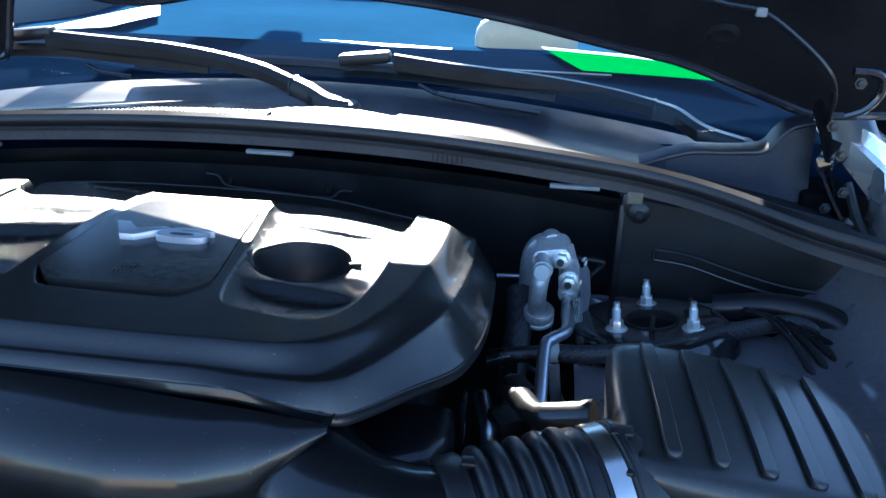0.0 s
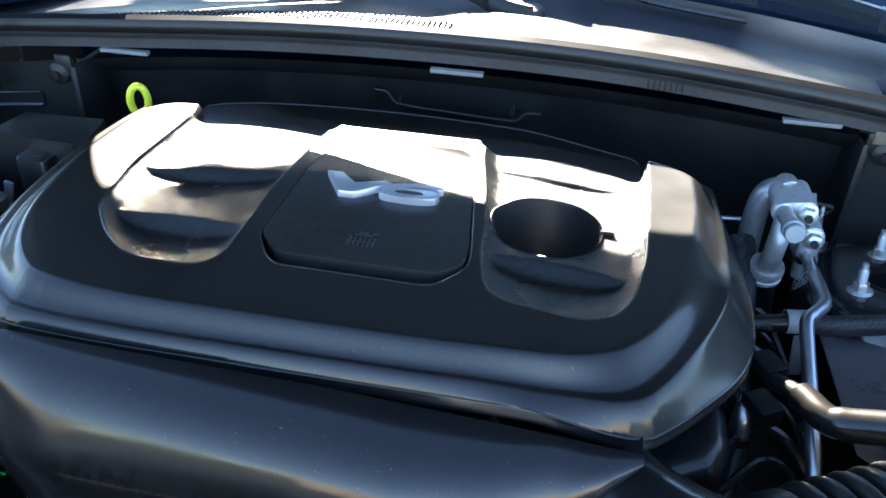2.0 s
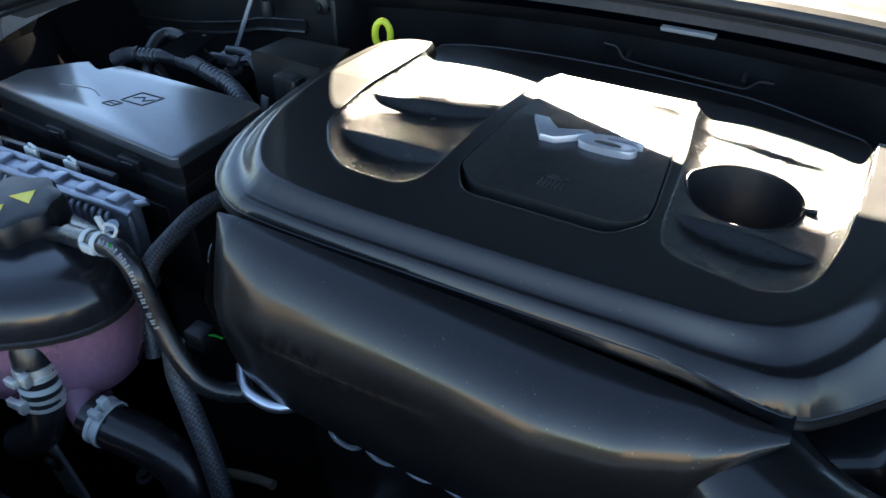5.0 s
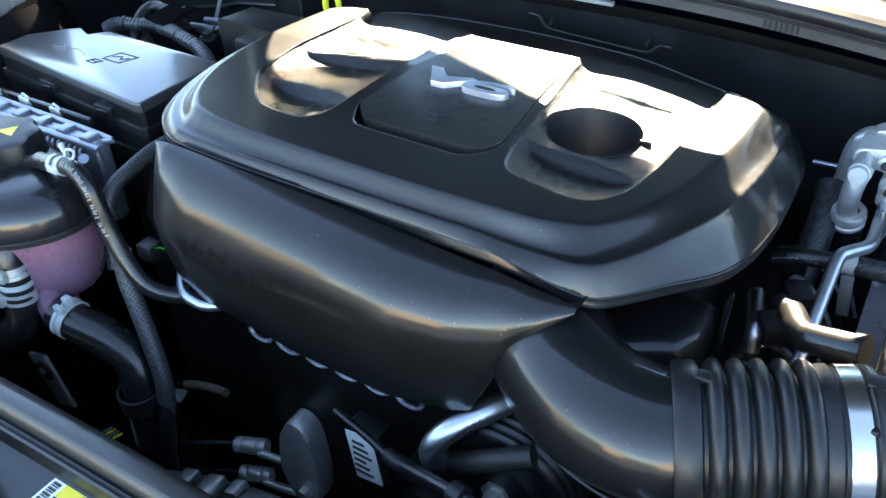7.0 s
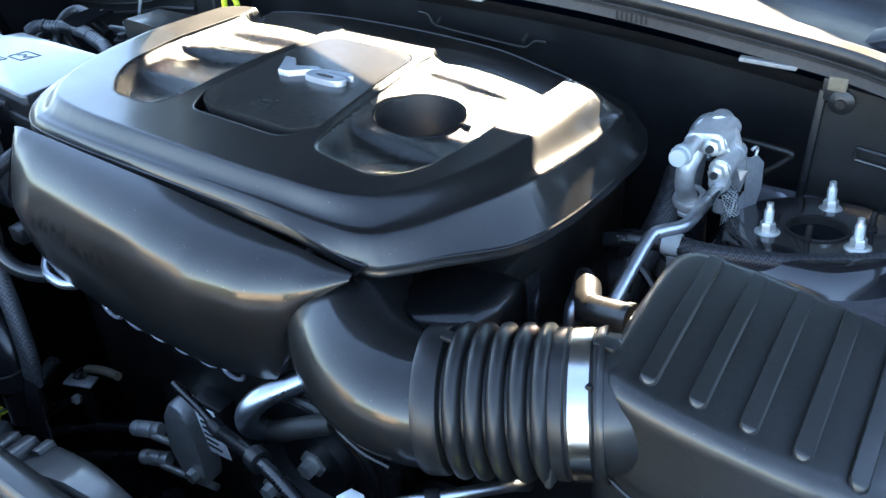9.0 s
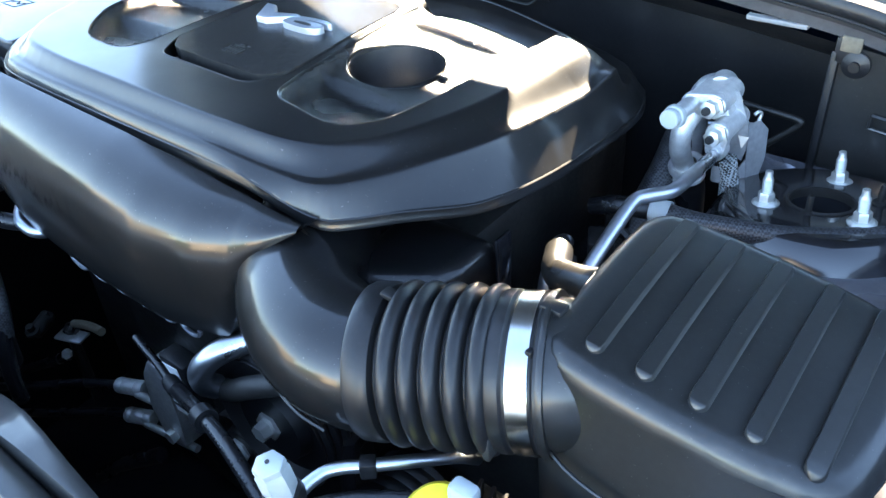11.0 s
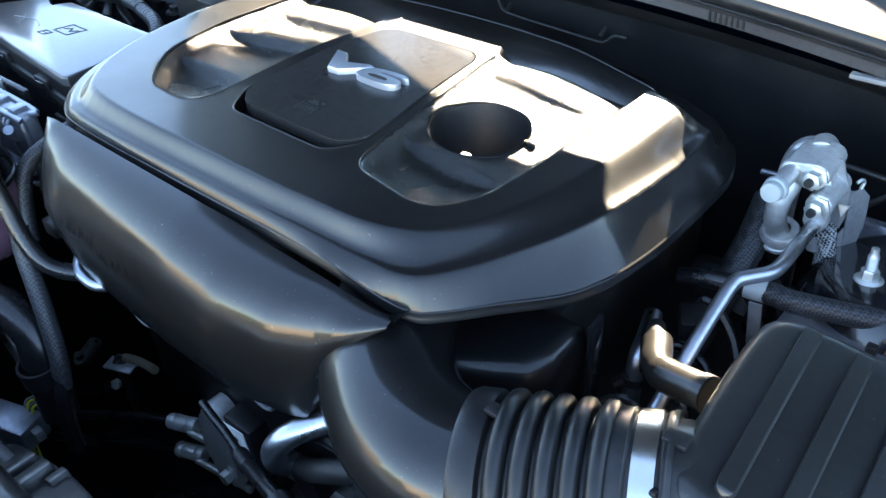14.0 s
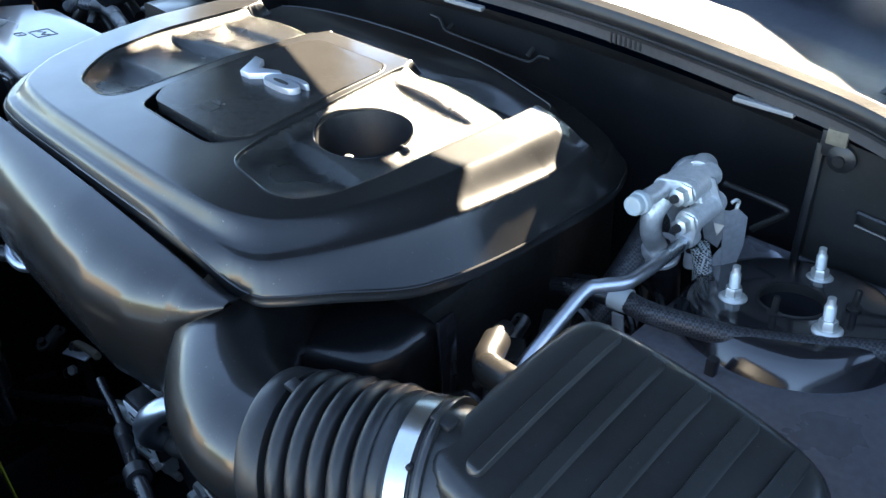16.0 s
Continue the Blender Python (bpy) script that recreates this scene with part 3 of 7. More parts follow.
def windscreen():
    rows, dash = [], []
    for i in range(33):
        x = -0.78 + 1.56 * i / 32
        xd = x * 1.3
        k = 0.16 * (x / 0.78) ** 2
        z = crown(x * 0.8) - 0.012
        rows.append([(x * (1 - 0.10 * t), 1.215 - k + 0.80 * t, z + 0.02 + 0.56 * t - 0.04 * t * t) for t in [j / 16 for j in range(17)]] + [(x * 0.90, 2.19 - k * 0.4, z + 0.545), (x * 0.90, 2.365, z + 0.55)])
        dash.append([(x, 1.225 - k, z - 0.012), (x, 1.40 - k * 0.5, z * 0.7 + 0.325), (xd, 1.60, z * 0.3 + 0.765), (xd, 1.75, 1.101), (xd, 1.77, 1.09), (xd, 1.80, 1.04), (xd, 1.82, 0.6)])
    g = alone("windscreen", loft(rows), M_GLASS, "curved tinted windscreen glass reflecting the sky", "windscreen", kind="structure")
    g.visible_shadow = False
    # Unseen roof, shaped to shade the cowl yet let sun onto the sheet.
    roof = thing("cowl_shading_roof", (0, 2.6, 1.7), "unseen dark roof frame added to throw the cowl's shadow", "car roof", kind="structure")
    top = [(-0.72, 1.585), (-0.45, 1.645), (-0.125, 1.670), (0.105, 1.708), (0.30, 1.715), (0.55, 1.675), (0.72, 1.60)]
    rows = []
    for i in range(33):
        x = -0.72 + 1.44 * i / 32
        h = at_x(top, x)
        rows.append([(x, 2.37, h - 0.04), (x, 2.36, h), (x, 2.45, h + 0.012), (x, 2.66, h + 0.02), (x, 2.66, h - 0.03)])
    part("header", loft(rows), M_CABIN, roof)
    for sx in (-1, 1):
        part("side_rail", box((sx * 0.69 - 0.05, 2.60, 1.58), (sx * 0.69 + 0.05, 3.34, 1.66), 0.02), M_CABIN, roof)
        part("pillar", tube([(sx * 0.80, 1.20, 1.06), (sx * 0.775, 1.55, 1.28), (sx * 0.74, 1.95, 1.50), (sx * 0.70, 2.40, 1.60)], 0.035, 6, 12), M_CABIN, roof)
        pane = part("roof_glass", loft([[(x, 2.66, 1.66), (x, 3.32, 1.64)] for x in (-0.64, 0.64)]), M_GLASS, roof, "clear roof panel added to let sun onto the blue sheet")
    pane.visible_shadow = False
    d = thing("dashboard", (0, 1.6, 0.8), "dark blue-grey dashboard top behind the windscreen", "dashboard")
    part("dash_top", loft(dash), M_DASH, d)
    part("defrost_vent", box((-0.45, 1.36, 1.135), (0.45, 1.375, 1.139), 0.001), M_DULL, d)
    cab = bmesh.new()
    box((-1.05, 3.30, 0.3), (1.05, 3.35, 1.25), 0.02, bm=cab)
    alone("cabin_rear_wall", cab, M_CABIN, "dark grey rear wall of the cabin behind the seats", "cabin wall", kind="structure")
    for sx in (-1, 1):
        sd = bmesh.new()
        box((sx * 1.04 - 0.02, 1.60, 0.42), (sx * 1.04 + 0.02, 3.35, 1.15), 0.01, bm=sd)
        alone("cabin_side_wall", sd, M_CABIN, "dark grey side wall of the cabin", "cabin wall", kind="structure")
    fl = bmesh.new()
    box((-1.0, 1.80, 0.42), (1.0, 3.30, 0.46), 0.01, bm=fl)
    # Blue sheet added in place of the sky's reflection in the windscreen.
    cloth = bmesh.new()
    bmesh.ops.create_grid(cloth, x_segments=40, y_segments=20, size=0.5)
    for v in cloth.verts:
        v.co = Vector((v.co.x * 2.02, 2.54 + v.co.y * 1.48, 1.060 + 0.010 * math.sin(v.co.x * 9) * math.sin(v.co.y * 11)))
    blanket = alone("sky_reflection_sheet", cloth, M_SKYTINT, "sunlit blue sheet standing for the sky reflected in the windscreen", "blanket")
    blanket.modifiers.new("thick", "SOLIDIFY").thickness = 0.012
    alone("cabin_floor", fl, M_DASH, "dark cabin floor", "cabin floor", kind="structure")
    seat = thing("front_seat", (0.42, 2.1, 0.5), "tan leather front seat with a rounded headrest", "car seat")
    part("headrest", box((0.16, 2.0, 0.94), (0.41, 2.10, 1.135), 0.05, 4), M_TAN, seat)
    part("backrest", box((0.10, 2.03, 0.46), (0.50, 2.2, 0.95), 0.06, 4), M_TAN, seat)
    card = thing("paper_card", (0.5, 1.45, 1.11), "bright green card with a white border on the dashboard", "card")
    part("card_face", loft([[(0.335, 1.740, 1.1125), (0.407, 1.530, 1.1135)], [(0.488, 1.700, 1.1125), (0.490, 1.522, 1.1135)], [(0.593, 1.657, 1.1125), (0.590, 1.510, 1.1135)], [(0.644, 1.576, 1.1125), (0.687, 1.488, 1.1135)]]), M_GREEN, card)
    part("card_border", loft([[(0.325, 1.775, 1.1120), (0.336, 1.742, 1.1126)], [(0.488, 1.735, 1.1120), (0.488, 1.702, 1.1126)], [(0.593, 1.685, 1.1120), (0.593, 1.659, 1.1126)]]), M_PAPER, card)
    # Two white strips drawn where streaks of light show in the glass.
    strip = thing("glass_streak", (-0.74, 2.1, 1.07), "white strip standing for a bright streak of light in the glass", "paper", "papers behind the dashboard")
    part("sheet", loft([[(-0.867, 1.87, 1.080), (-0.84, 1.86, 1.080)], [(-0.845, 2.10, 1.081), (-0.73, 1.935, 1.081)], [(-0.815, 2.40, 1.080), (-0.709, 2.176, 1.080)]]), M_PAPER, strip)
    strip = thing("glass_streak", (0.0, 1.88, 1.07), "narrow white strip standing for a second bright streak in the glass", "paper", "papers behind the dashboard")
    part("sheet", loft([[(-0.193, 1.916, 1.080), (-0.180, 1.912, 1.080)], [(0.0, 1.905, 1.080), (0.0, 1.865, 1.080)], [(0.123, 1.892, 1.080), (0.129, 1.839, 1.080)]]), M_PAPER, strip)


def hood():
    global HOOD
    base = HOOD = thing("hood", (0, 1.06, 1.2), "open black hood seen from its underside", "car hood")
    # Left half of the edge is unseen; its dips shape the cover's shadow line.
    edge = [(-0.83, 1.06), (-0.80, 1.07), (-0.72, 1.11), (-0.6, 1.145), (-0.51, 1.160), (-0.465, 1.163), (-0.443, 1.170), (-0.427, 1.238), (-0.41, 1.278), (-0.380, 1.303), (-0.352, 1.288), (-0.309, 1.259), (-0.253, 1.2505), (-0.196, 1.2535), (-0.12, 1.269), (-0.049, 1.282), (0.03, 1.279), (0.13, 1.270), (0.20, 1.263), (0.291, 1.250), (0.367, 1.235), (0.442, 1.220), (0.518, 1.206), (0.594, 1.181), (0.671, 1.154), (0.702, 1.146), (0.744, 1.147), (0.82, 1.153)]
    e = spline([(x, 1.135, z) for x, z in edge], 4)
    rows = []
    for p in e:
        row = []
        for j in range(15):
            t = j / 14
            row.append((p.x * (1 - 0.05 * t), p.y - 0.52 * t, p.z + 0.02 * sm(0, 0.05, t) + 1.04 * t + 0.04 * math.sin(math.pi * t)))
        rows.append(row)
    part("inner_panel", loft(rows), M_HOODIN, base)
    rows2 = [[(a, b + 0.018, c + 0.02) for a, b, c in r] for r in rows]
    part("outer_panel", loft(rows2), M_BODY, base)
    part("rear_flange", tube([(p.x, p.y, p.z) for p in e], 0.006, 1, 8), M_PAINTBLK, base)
    part("washer_hose", tube([(0.42, 0.93, 1.335), (0.525, 0.958, 1.303), (0.574, 0.960, 1.294), (0.620, 0.965, 1.265), (0.655, 0.970, 1.235), (0.672, 0.980, 1.208), (0.675, 0.99, 1.17)], 0.0036, 8, 8), M_HOSE, base, "thin black washer hose")
    part("hose_clip", box((0.566, 0.952, 1.289), (0.578, 0.962, 1.299), 0.002), M_GREYPL, base)
    part("grommet", lathe([(0.0, 0), (0.016, 0), (0.018, 0.003), (0.011, 0.006), (0.0, 0.002)], (0.535, 0.955, 1.272), (0, -0.7, -0.7)), M_RUBBER, base)


def hinge():
    h = HOOD
    part("hinge_bracket", box((0.662, 0.985, 1.02), (0.722, 1.06, 1.085), 0.006), M_MATT, h)
    part("hinge_link", sweep(spline([(0.662, 1.0, 1.190), (0.676, 0.992, 1.155), (0.688, 0.986, 1.115), (0.700, 0.985, 1.055)], 6), [(-0.017, -0.005), (-0.018, 0.004), (0.018, 0.004), (0.017, -0.005)]), M_MATT, h)
    part("hinge_link", sweep(spline([(0.684, 0.978, 1.150), (0.676, 0.974, 1.120), (0.690, 0.972, 1.085), (0.712, 0.974, 1.050)], 6), [(-0.010, -0.004), (-0.011, 0.003), (0.011, 0.003), (0.010, -0.004)]), M_PAINTBLK, h)
    part("hinge_bow", tube([(0.690, 0.985, 1.180), (0.708, 0.98, 1.190), (0.720, 0.978, 1.208), (0.718, 0.975, 1.226), (0.706, 0.972, 1.233), (0.684, 0.97, 1.234)], 0.0048, 6, 8), M_PAINTBLK, h)
    for p in ((0.692, 0.965, 1.222), (0.676, 0.975, 1.170), (0.690, 0.970, 1.138), (0.700, 0.966, 1.095), (0.684, 0.966, 1.074)):
        part("hinge_bolt", lathe([(0.0, 0), (0.007, 0), (0.007, 0.002), (0.0042, 0.002), (0.0042, 0.006), (0.0, 0.007)], p, (0, -1, 0.1), 6), M_DULL, h, "dark hex bolt")
    part("spring_rod", tube([(0.71, 0.985, 1.10), (0.722, 0.95, 1.06), (0.750, 0.90, 1.02)], 0.0055, 5, 8), M_DARKMETAL, h)
    crest = [(0.450, 1.086), (0.484, 1.100), (0.510, 1.110), (0.537, 1.117), (0.580, 1.119), (0.620, 1.124), (0.634, 1.142), (0.648, 1.155), (0.672, 1.162)]
    e = spline([(x, 1.02, z) for x, z in crest], 5)
    part("cowl_bracket", loft([[(p.x, 1.062, p.z + 0.001), (p.x, 1.024, p.z + 0.001), (p.x, 1.018, p.z - 0.003), (p.x, 1.010, p.z - 0.5 * (p.z - 1.055)), (p.x, 0.996, 1.072), (p.x, 0.990, 1.050)] for p in e]), M_FRIT, h, "black pressed bracket at the cowl's end")
    # Paler than the bracket, to draw the sun's glint along its edge.
    part("bracket_flange", tube([(p.x, 1.019, p.z) for p in e], 0.0018, 1, 8), M_SKIRT, h)


def orange_spot():
    # Stands in for a small orange spot; block and cap shapes are made up.
    r = thing("orange_marker", (-0.775, 1.05, 0.9), "small orange spot behind the seal on a made-up black block", "reservoir")
    part("body", box((-0.82, 1.03, 0.80), (-0.735, 1.10, 1.000), 0.01), M_GLOSSB, r)
    part("cap", lathe([(0.0, 0.0), (0.028, 0.0), (0.030, 0.004), (0.030, 0.016), (0.026, 0.022), (0.0, 0.024)], (-0.777, 1.062, 1.000), (0, 0, 1), 28), M_ORANGE, r, "small orange disc")


def body_sides():
    for s in (1, -1):
        f = thing("fender", (s * 0.85, 0.5, 0.6), "dark metallic front fender with a rolled upper edge", "car fender", "front fenders")
        rows = []
        for i in range(25):
            y = -0.25 + 1.75 * i / 24
            z = 1.02 + 0.075 * sm(-0.2, 0.9, y) + 0.01 * y
            o = 0.035 * sm(0.94, 1.08, y) + (0.05 * sm(0.55, 0.75, y) if s < 0 else 0.0)
            rows.append([(s * (0.735 + o), y, z - 0.05), (s * (0.745 + o), y, z - 0.012), (s * (0.755 + o), y, z - 0.010), (s * (0.762 + o), y, z + 0.004), (s * max(0.80, 0.767 + o), y, z + 0.004), (s * 0.87, y, z - 0.03), (s * 0.93, y, z - 0.12), (s * 0.95, y, z - 0.4)])
        part("outer_skin", loft(rows), M_BODY, f)
        ap = thing("inner_fender", (s * 0.66, 0.6, 0.6), "painted inner fender panel, grey near, blackened for shade on the far side", "inner fender", "inner fenders", "structure")
        rows = []
        for i in range(25):
            y = -0.1 + 1.08 * i / 24
            w = 0.10 * float(sm(0.72, 0.80, y)) if s < 0 else 0.0
            rows.append([(s * (0.745 + w), y, 1.05), (s * (0.725 + w), y, 1.02), (s * (0.70 + w), y, 0.975), (s * (0.675 + w), y, 0.955), (s * (0.63 if s > 0 else 0.655 + w), y, 0.944), (s * (0.58 if s > 0 else 0.63), y, 0.937), (s * (0.52 if s > 0 else 0.60), y, 0.925), (s * (0.49 if s > 0 else 0.63), y, 0.80), (s * (0.46 if s > 0 else 0.64), y, 0.25)])
        # Far side in unreflecting black, to keep it as dark as its shade.
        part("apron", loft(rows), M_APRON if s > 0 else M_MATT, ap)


ground()
lot_walls()
cowl_seal()
bulkhead()
cowl_panel()
windscreen()
hood()
hinge()
orange_spot()
body_sides()


# ---- engine cover ----
COVER = round_poly([(-0.225, 0.4975), (0.0, 0.4965), (0.205, 0.4955), (0.242, 0.528), (0.282, 0.580), (0.304, 0.63), (0.312, 0.70), (0.311, 0.78), (0.308, 0.87), (0.272, 0.938), (0.0, 0.955), (-0.27, 0.945), (-0.322, 0.87), (-0.338, 0.74), (-0.330, 0.62), (-0.305, 0.55), (-0.268, 0.515)], 3)
SHOULDER = round_poly([(-0.225, 0.5040), (0.0, 0.5030), (0.10, 0.5030), (0.16, 0.5100), (0.208, 0.5140), (0.231, 0.545), (0.252, 0.583), (0.272, 0.627), (0.282, 0.665), (0.289, 0.77), (0.285, 0.87), (0.24, 0.91), (0.0, 0.935), (-0.25, 0.925), (-0.305, 0.87), (-0.324, 0.74), (-0.317, 0.63), (-0.294, 0.562), (-0.258, 0.523)], 2)
PLATEAU = round_poly([(-0.212, 0.523), (0.0, 0.520), (0.12, 0.521), (0.172, 0.530), (0.212, 0.566), (0.237, 0.63), (0.250, 0.69), (0.260, 0.77), (0.258, 0.860), (-0.283, 0.860), (-0.288, 0.78), (-0.290, 0.70), (-0.283, 0.62), (-0.256, 0.558)], 3)
PANEL = fillet([(-0.0865, 0.617), (-0.066, 0.5945), (0.058, 0.5925), (0.0755, 0.608), (0.0765, 0.625), (0.0565, 0.790), (0.044, 0.8035), (-0.062, 0.8045), (-0.0745, 0.793), (-0.084, 0.735)], 0.010)
SLOT = fillet([(-0.0880, 0.616), (-0.067, 0.5800), (0.057, 0.5770), (0.0785, 0.604), (0.0780, 0.625), (0.0578, 0.7907), (0.0447, 0.8050), (-0.0627, 0.8060), (-0.0758, 0.7938), (-0.0855, 0.735)], 0.012)
REC_L = fillet([(-0.205, 0.592), (-0.176, 0.567), (-0.118, 0.564), (-0.103, 0.585), (-0.103, 0.69), (-0.094, 0.80), (-0.088, 0.87), (-0.238, 0.87), (-0.238, 0.78), (-0.240, 0.70), (-0.232, 0.63)], 0.016)
REC_R = fillet([(0.086, 0.620), (0.093, 0.586), (0.107, 0.572), (0.166, 0.566), (0.188, 0.577), (0.204, 0.605), (0.213, 0.66), (0.218, 0.76), (0.220, 0.87), (0.062, 0.87), (0.064, 0.80), (0.077, 0.72)], 0.014)
HOLE = (0.132, 0.698, 0.0465)
TOP = 1.088
REAR_RIDGE = [(-0.252, 0.884), (-0.232, 0.898), (-0.195, 0.910), (-0.135, 0.919), (-0.06, 0.922), (0.01, 0.920), (0.08, 0.913), (0.135, 0.904), (0.185, 0.893), (0.205, 0.886), (0.214, 0.874)]
SHELF = np.array([(-0.252, 0.84)] + REAR_RIDGE + [(0.214, 0.84)])


def cover_foot(X, Y):
    """Height of the cover's lower rim."""
    right = sm(0.15, 0.28, X)
    return 1.0535 - 0.0225 * sm(0.125, 0.225, X) - (0.011 * sm(0.54, 0.62, Y) + 0.10 * np.clip(Y - 0.62, 0, 0.25)) * right - 0.010 * sm(0.60, 0.85, Y) * (1 - right)


def cover_wall(X):
    return 0.007 + 0.001 * sm(0.10, 0.25, X)


def cover_top(X, Y):
    """The plateau, lower on its outer side and falling to the rear."""
    out = sm(0.09, 0.21, X)
    return TOP - 0.0095 * sm(0.10, 0.25, X) - 0.05 * np.clip(Y - 0.72, 0, 0.13) * (1 - out) - 0.04 * np.clip(Y - 0.70, 0, 0.15) * out


def scoop(v, lens, width):
    """Louvre step: a crest at v = 0, a curved face in front of it, then a slow run-out."""
    s = np.clip(-v, 0, 1)
    w = width * lens + 1e-6
    face = sm(0.0, 1.0, (s / w + 0.12) / 1.12)
    return lens * face * (1 - sm(1.0, 4.2, s / w)) * sm(-0.0005, 0.0010, -v)


def sunk(d):
    """Wall of a recess: a rounded edge turning into a round bottom."""
    return 1 - (1 - np.clip(d / 0.017, 0, 1)) ** 2.0


def cover_height(X, Y):
    d_out = np.maximum(-sdf(COVER, X, Y)[0], 0)
    d_s = sdf(SHOULDER, X, Y)[0]
    d_in = np.maximum(sdf(PLATEAU, X, Y)[0], 0)
    top = cover_top(X, Y)
    lip = cover_foot(X, Y) + cover_wall(X)
    ridge = 1.0710 - 0.0085 * sm(0.09, 0.20, X) - 0.10 * np.clip(Y - 0.66, 0, 0.12) * sm(0.18, 0.25, X)
    u1 = d_out / (d_out + np.maximum(d_s, 0) + 1e-9)
    u2 = np.maximum(-d_s, 0) / (np.maximum(-d_s, 0) + d_in + 1e-9)
    side = sm(0.20, 0.26, X)
    bulge = 1.5 - 0.62 * sm(0.20, 0.28, X)
    low = lip + (ridge - lip) * (1 - (1 - u1) ** bulge)
    blend = (0.22 + 0.40 * side) * u2 + (0.78 - 0.40 * side) * sm(0.20, 0.96, u2)
    body = np.where(d_s > 0, low, ridge + (top - ridge) * blend)
    # the two end blocks and the strip behind the panel run further back than the open recesses
    end = 0.846 + 0 * X
    for x0, x1, xc, k in ((0.060, 0.216, 0.125, 2.6), (-0.240, -0.086, -0.165, 2.2)):
        inside = sm(x0 - 0.004, x0 + 0.006, X) * (1 - sm(x1 - 0.006, x1 + 0.004, X))
        end = end + inside * (0.828 - k * (X - xc) ** 2 - 0.846)
    strip = sm(-0.090, -0.080, X) * (1 - sm(0.058, 0.066, X))
    end = end - 0.014 * strip
    k = sm(0.0, 0.016, Y - end)
    shelf = 1.0625 - 0.009 * sm(0.08, 0.21, X) - 0.06 * np.clip(Y - 0.88, 0, 0.04)
    rear = np.minimum(shelf - 0.024 * sm(0.0, 0.020, np.maximum(sdf(SHELF, X, Y)[0], 0)), body)
    # left recess, with three louvre-like steps
    fl = 0.0100 * np.ones(X.shape)
    for y0, xc, hw, a, c in ((0.6420, -0.163, 0.058, 0.0100, 0.02), (0.7290, -0.166, 0.066, 0.0090, 0.20), (0.7905, -0.158, 0.062, 0.0055, 0.09)):
        q = np.clip(1 - ((X - xc) / hw) ** 2, 0, 1)
        fl = fl + a * scoop(Y - y0 - c * (X - xc) + 1.2 * (X - xc) ** 2, q ** 0.6, 0.016)
    body = body - sunk(np.maximum(-sdf(REC_L, X, Y)[0], 0)) * fl
    # right recess round the filler hole
    fr = 0.0105 * np.ones(X.shape)
    for y0, xc, hw, a, c in ((0.6460, 0.143, 0.056, 0.0090, -0.02), (0.7950, 0.130, 0.062, 0.0060, -0.08)):
        q = np.clip(1 - ((X - xc) / hw) ** 2, 0, 1)
        fr = fr + a * scoop(Y - y0 - c * (X - xc) + 1.2 * (X - xc) ** 2, q ** 0.6, 0.016)
    near = sm(0.0, 0.006, np.hypot(X - HOLE[0], Y - HOLE[1]) - HOLE[2])
    fr = 0.0105 + (fr - 0.0105) * near
    body = body - sunk(np.maximum(-sdf(REC_R, X, Y)[0], 0)) * fr
    return body * (1 - k) + np.minimum(rear, body) * k


def edge_bead(poly, r, dz, offset=0.0, seg=8):
    """Thin rounded edge along an outline, lying on the cover."""
    p = np.array(poly)
    c = p.mean(0)
    d = p - c
    q = p + d / np.linalg.norm(d, axis=1)[:, None] * offset
    z = cover_height(q[:, 0], q[:, 1]) + dz
    pts = [(float(x), float(y), float(h)) for (x, y), h in zip(q, z)]
    return tube(pts + pts[:1], r, 1, seg, caps=False)


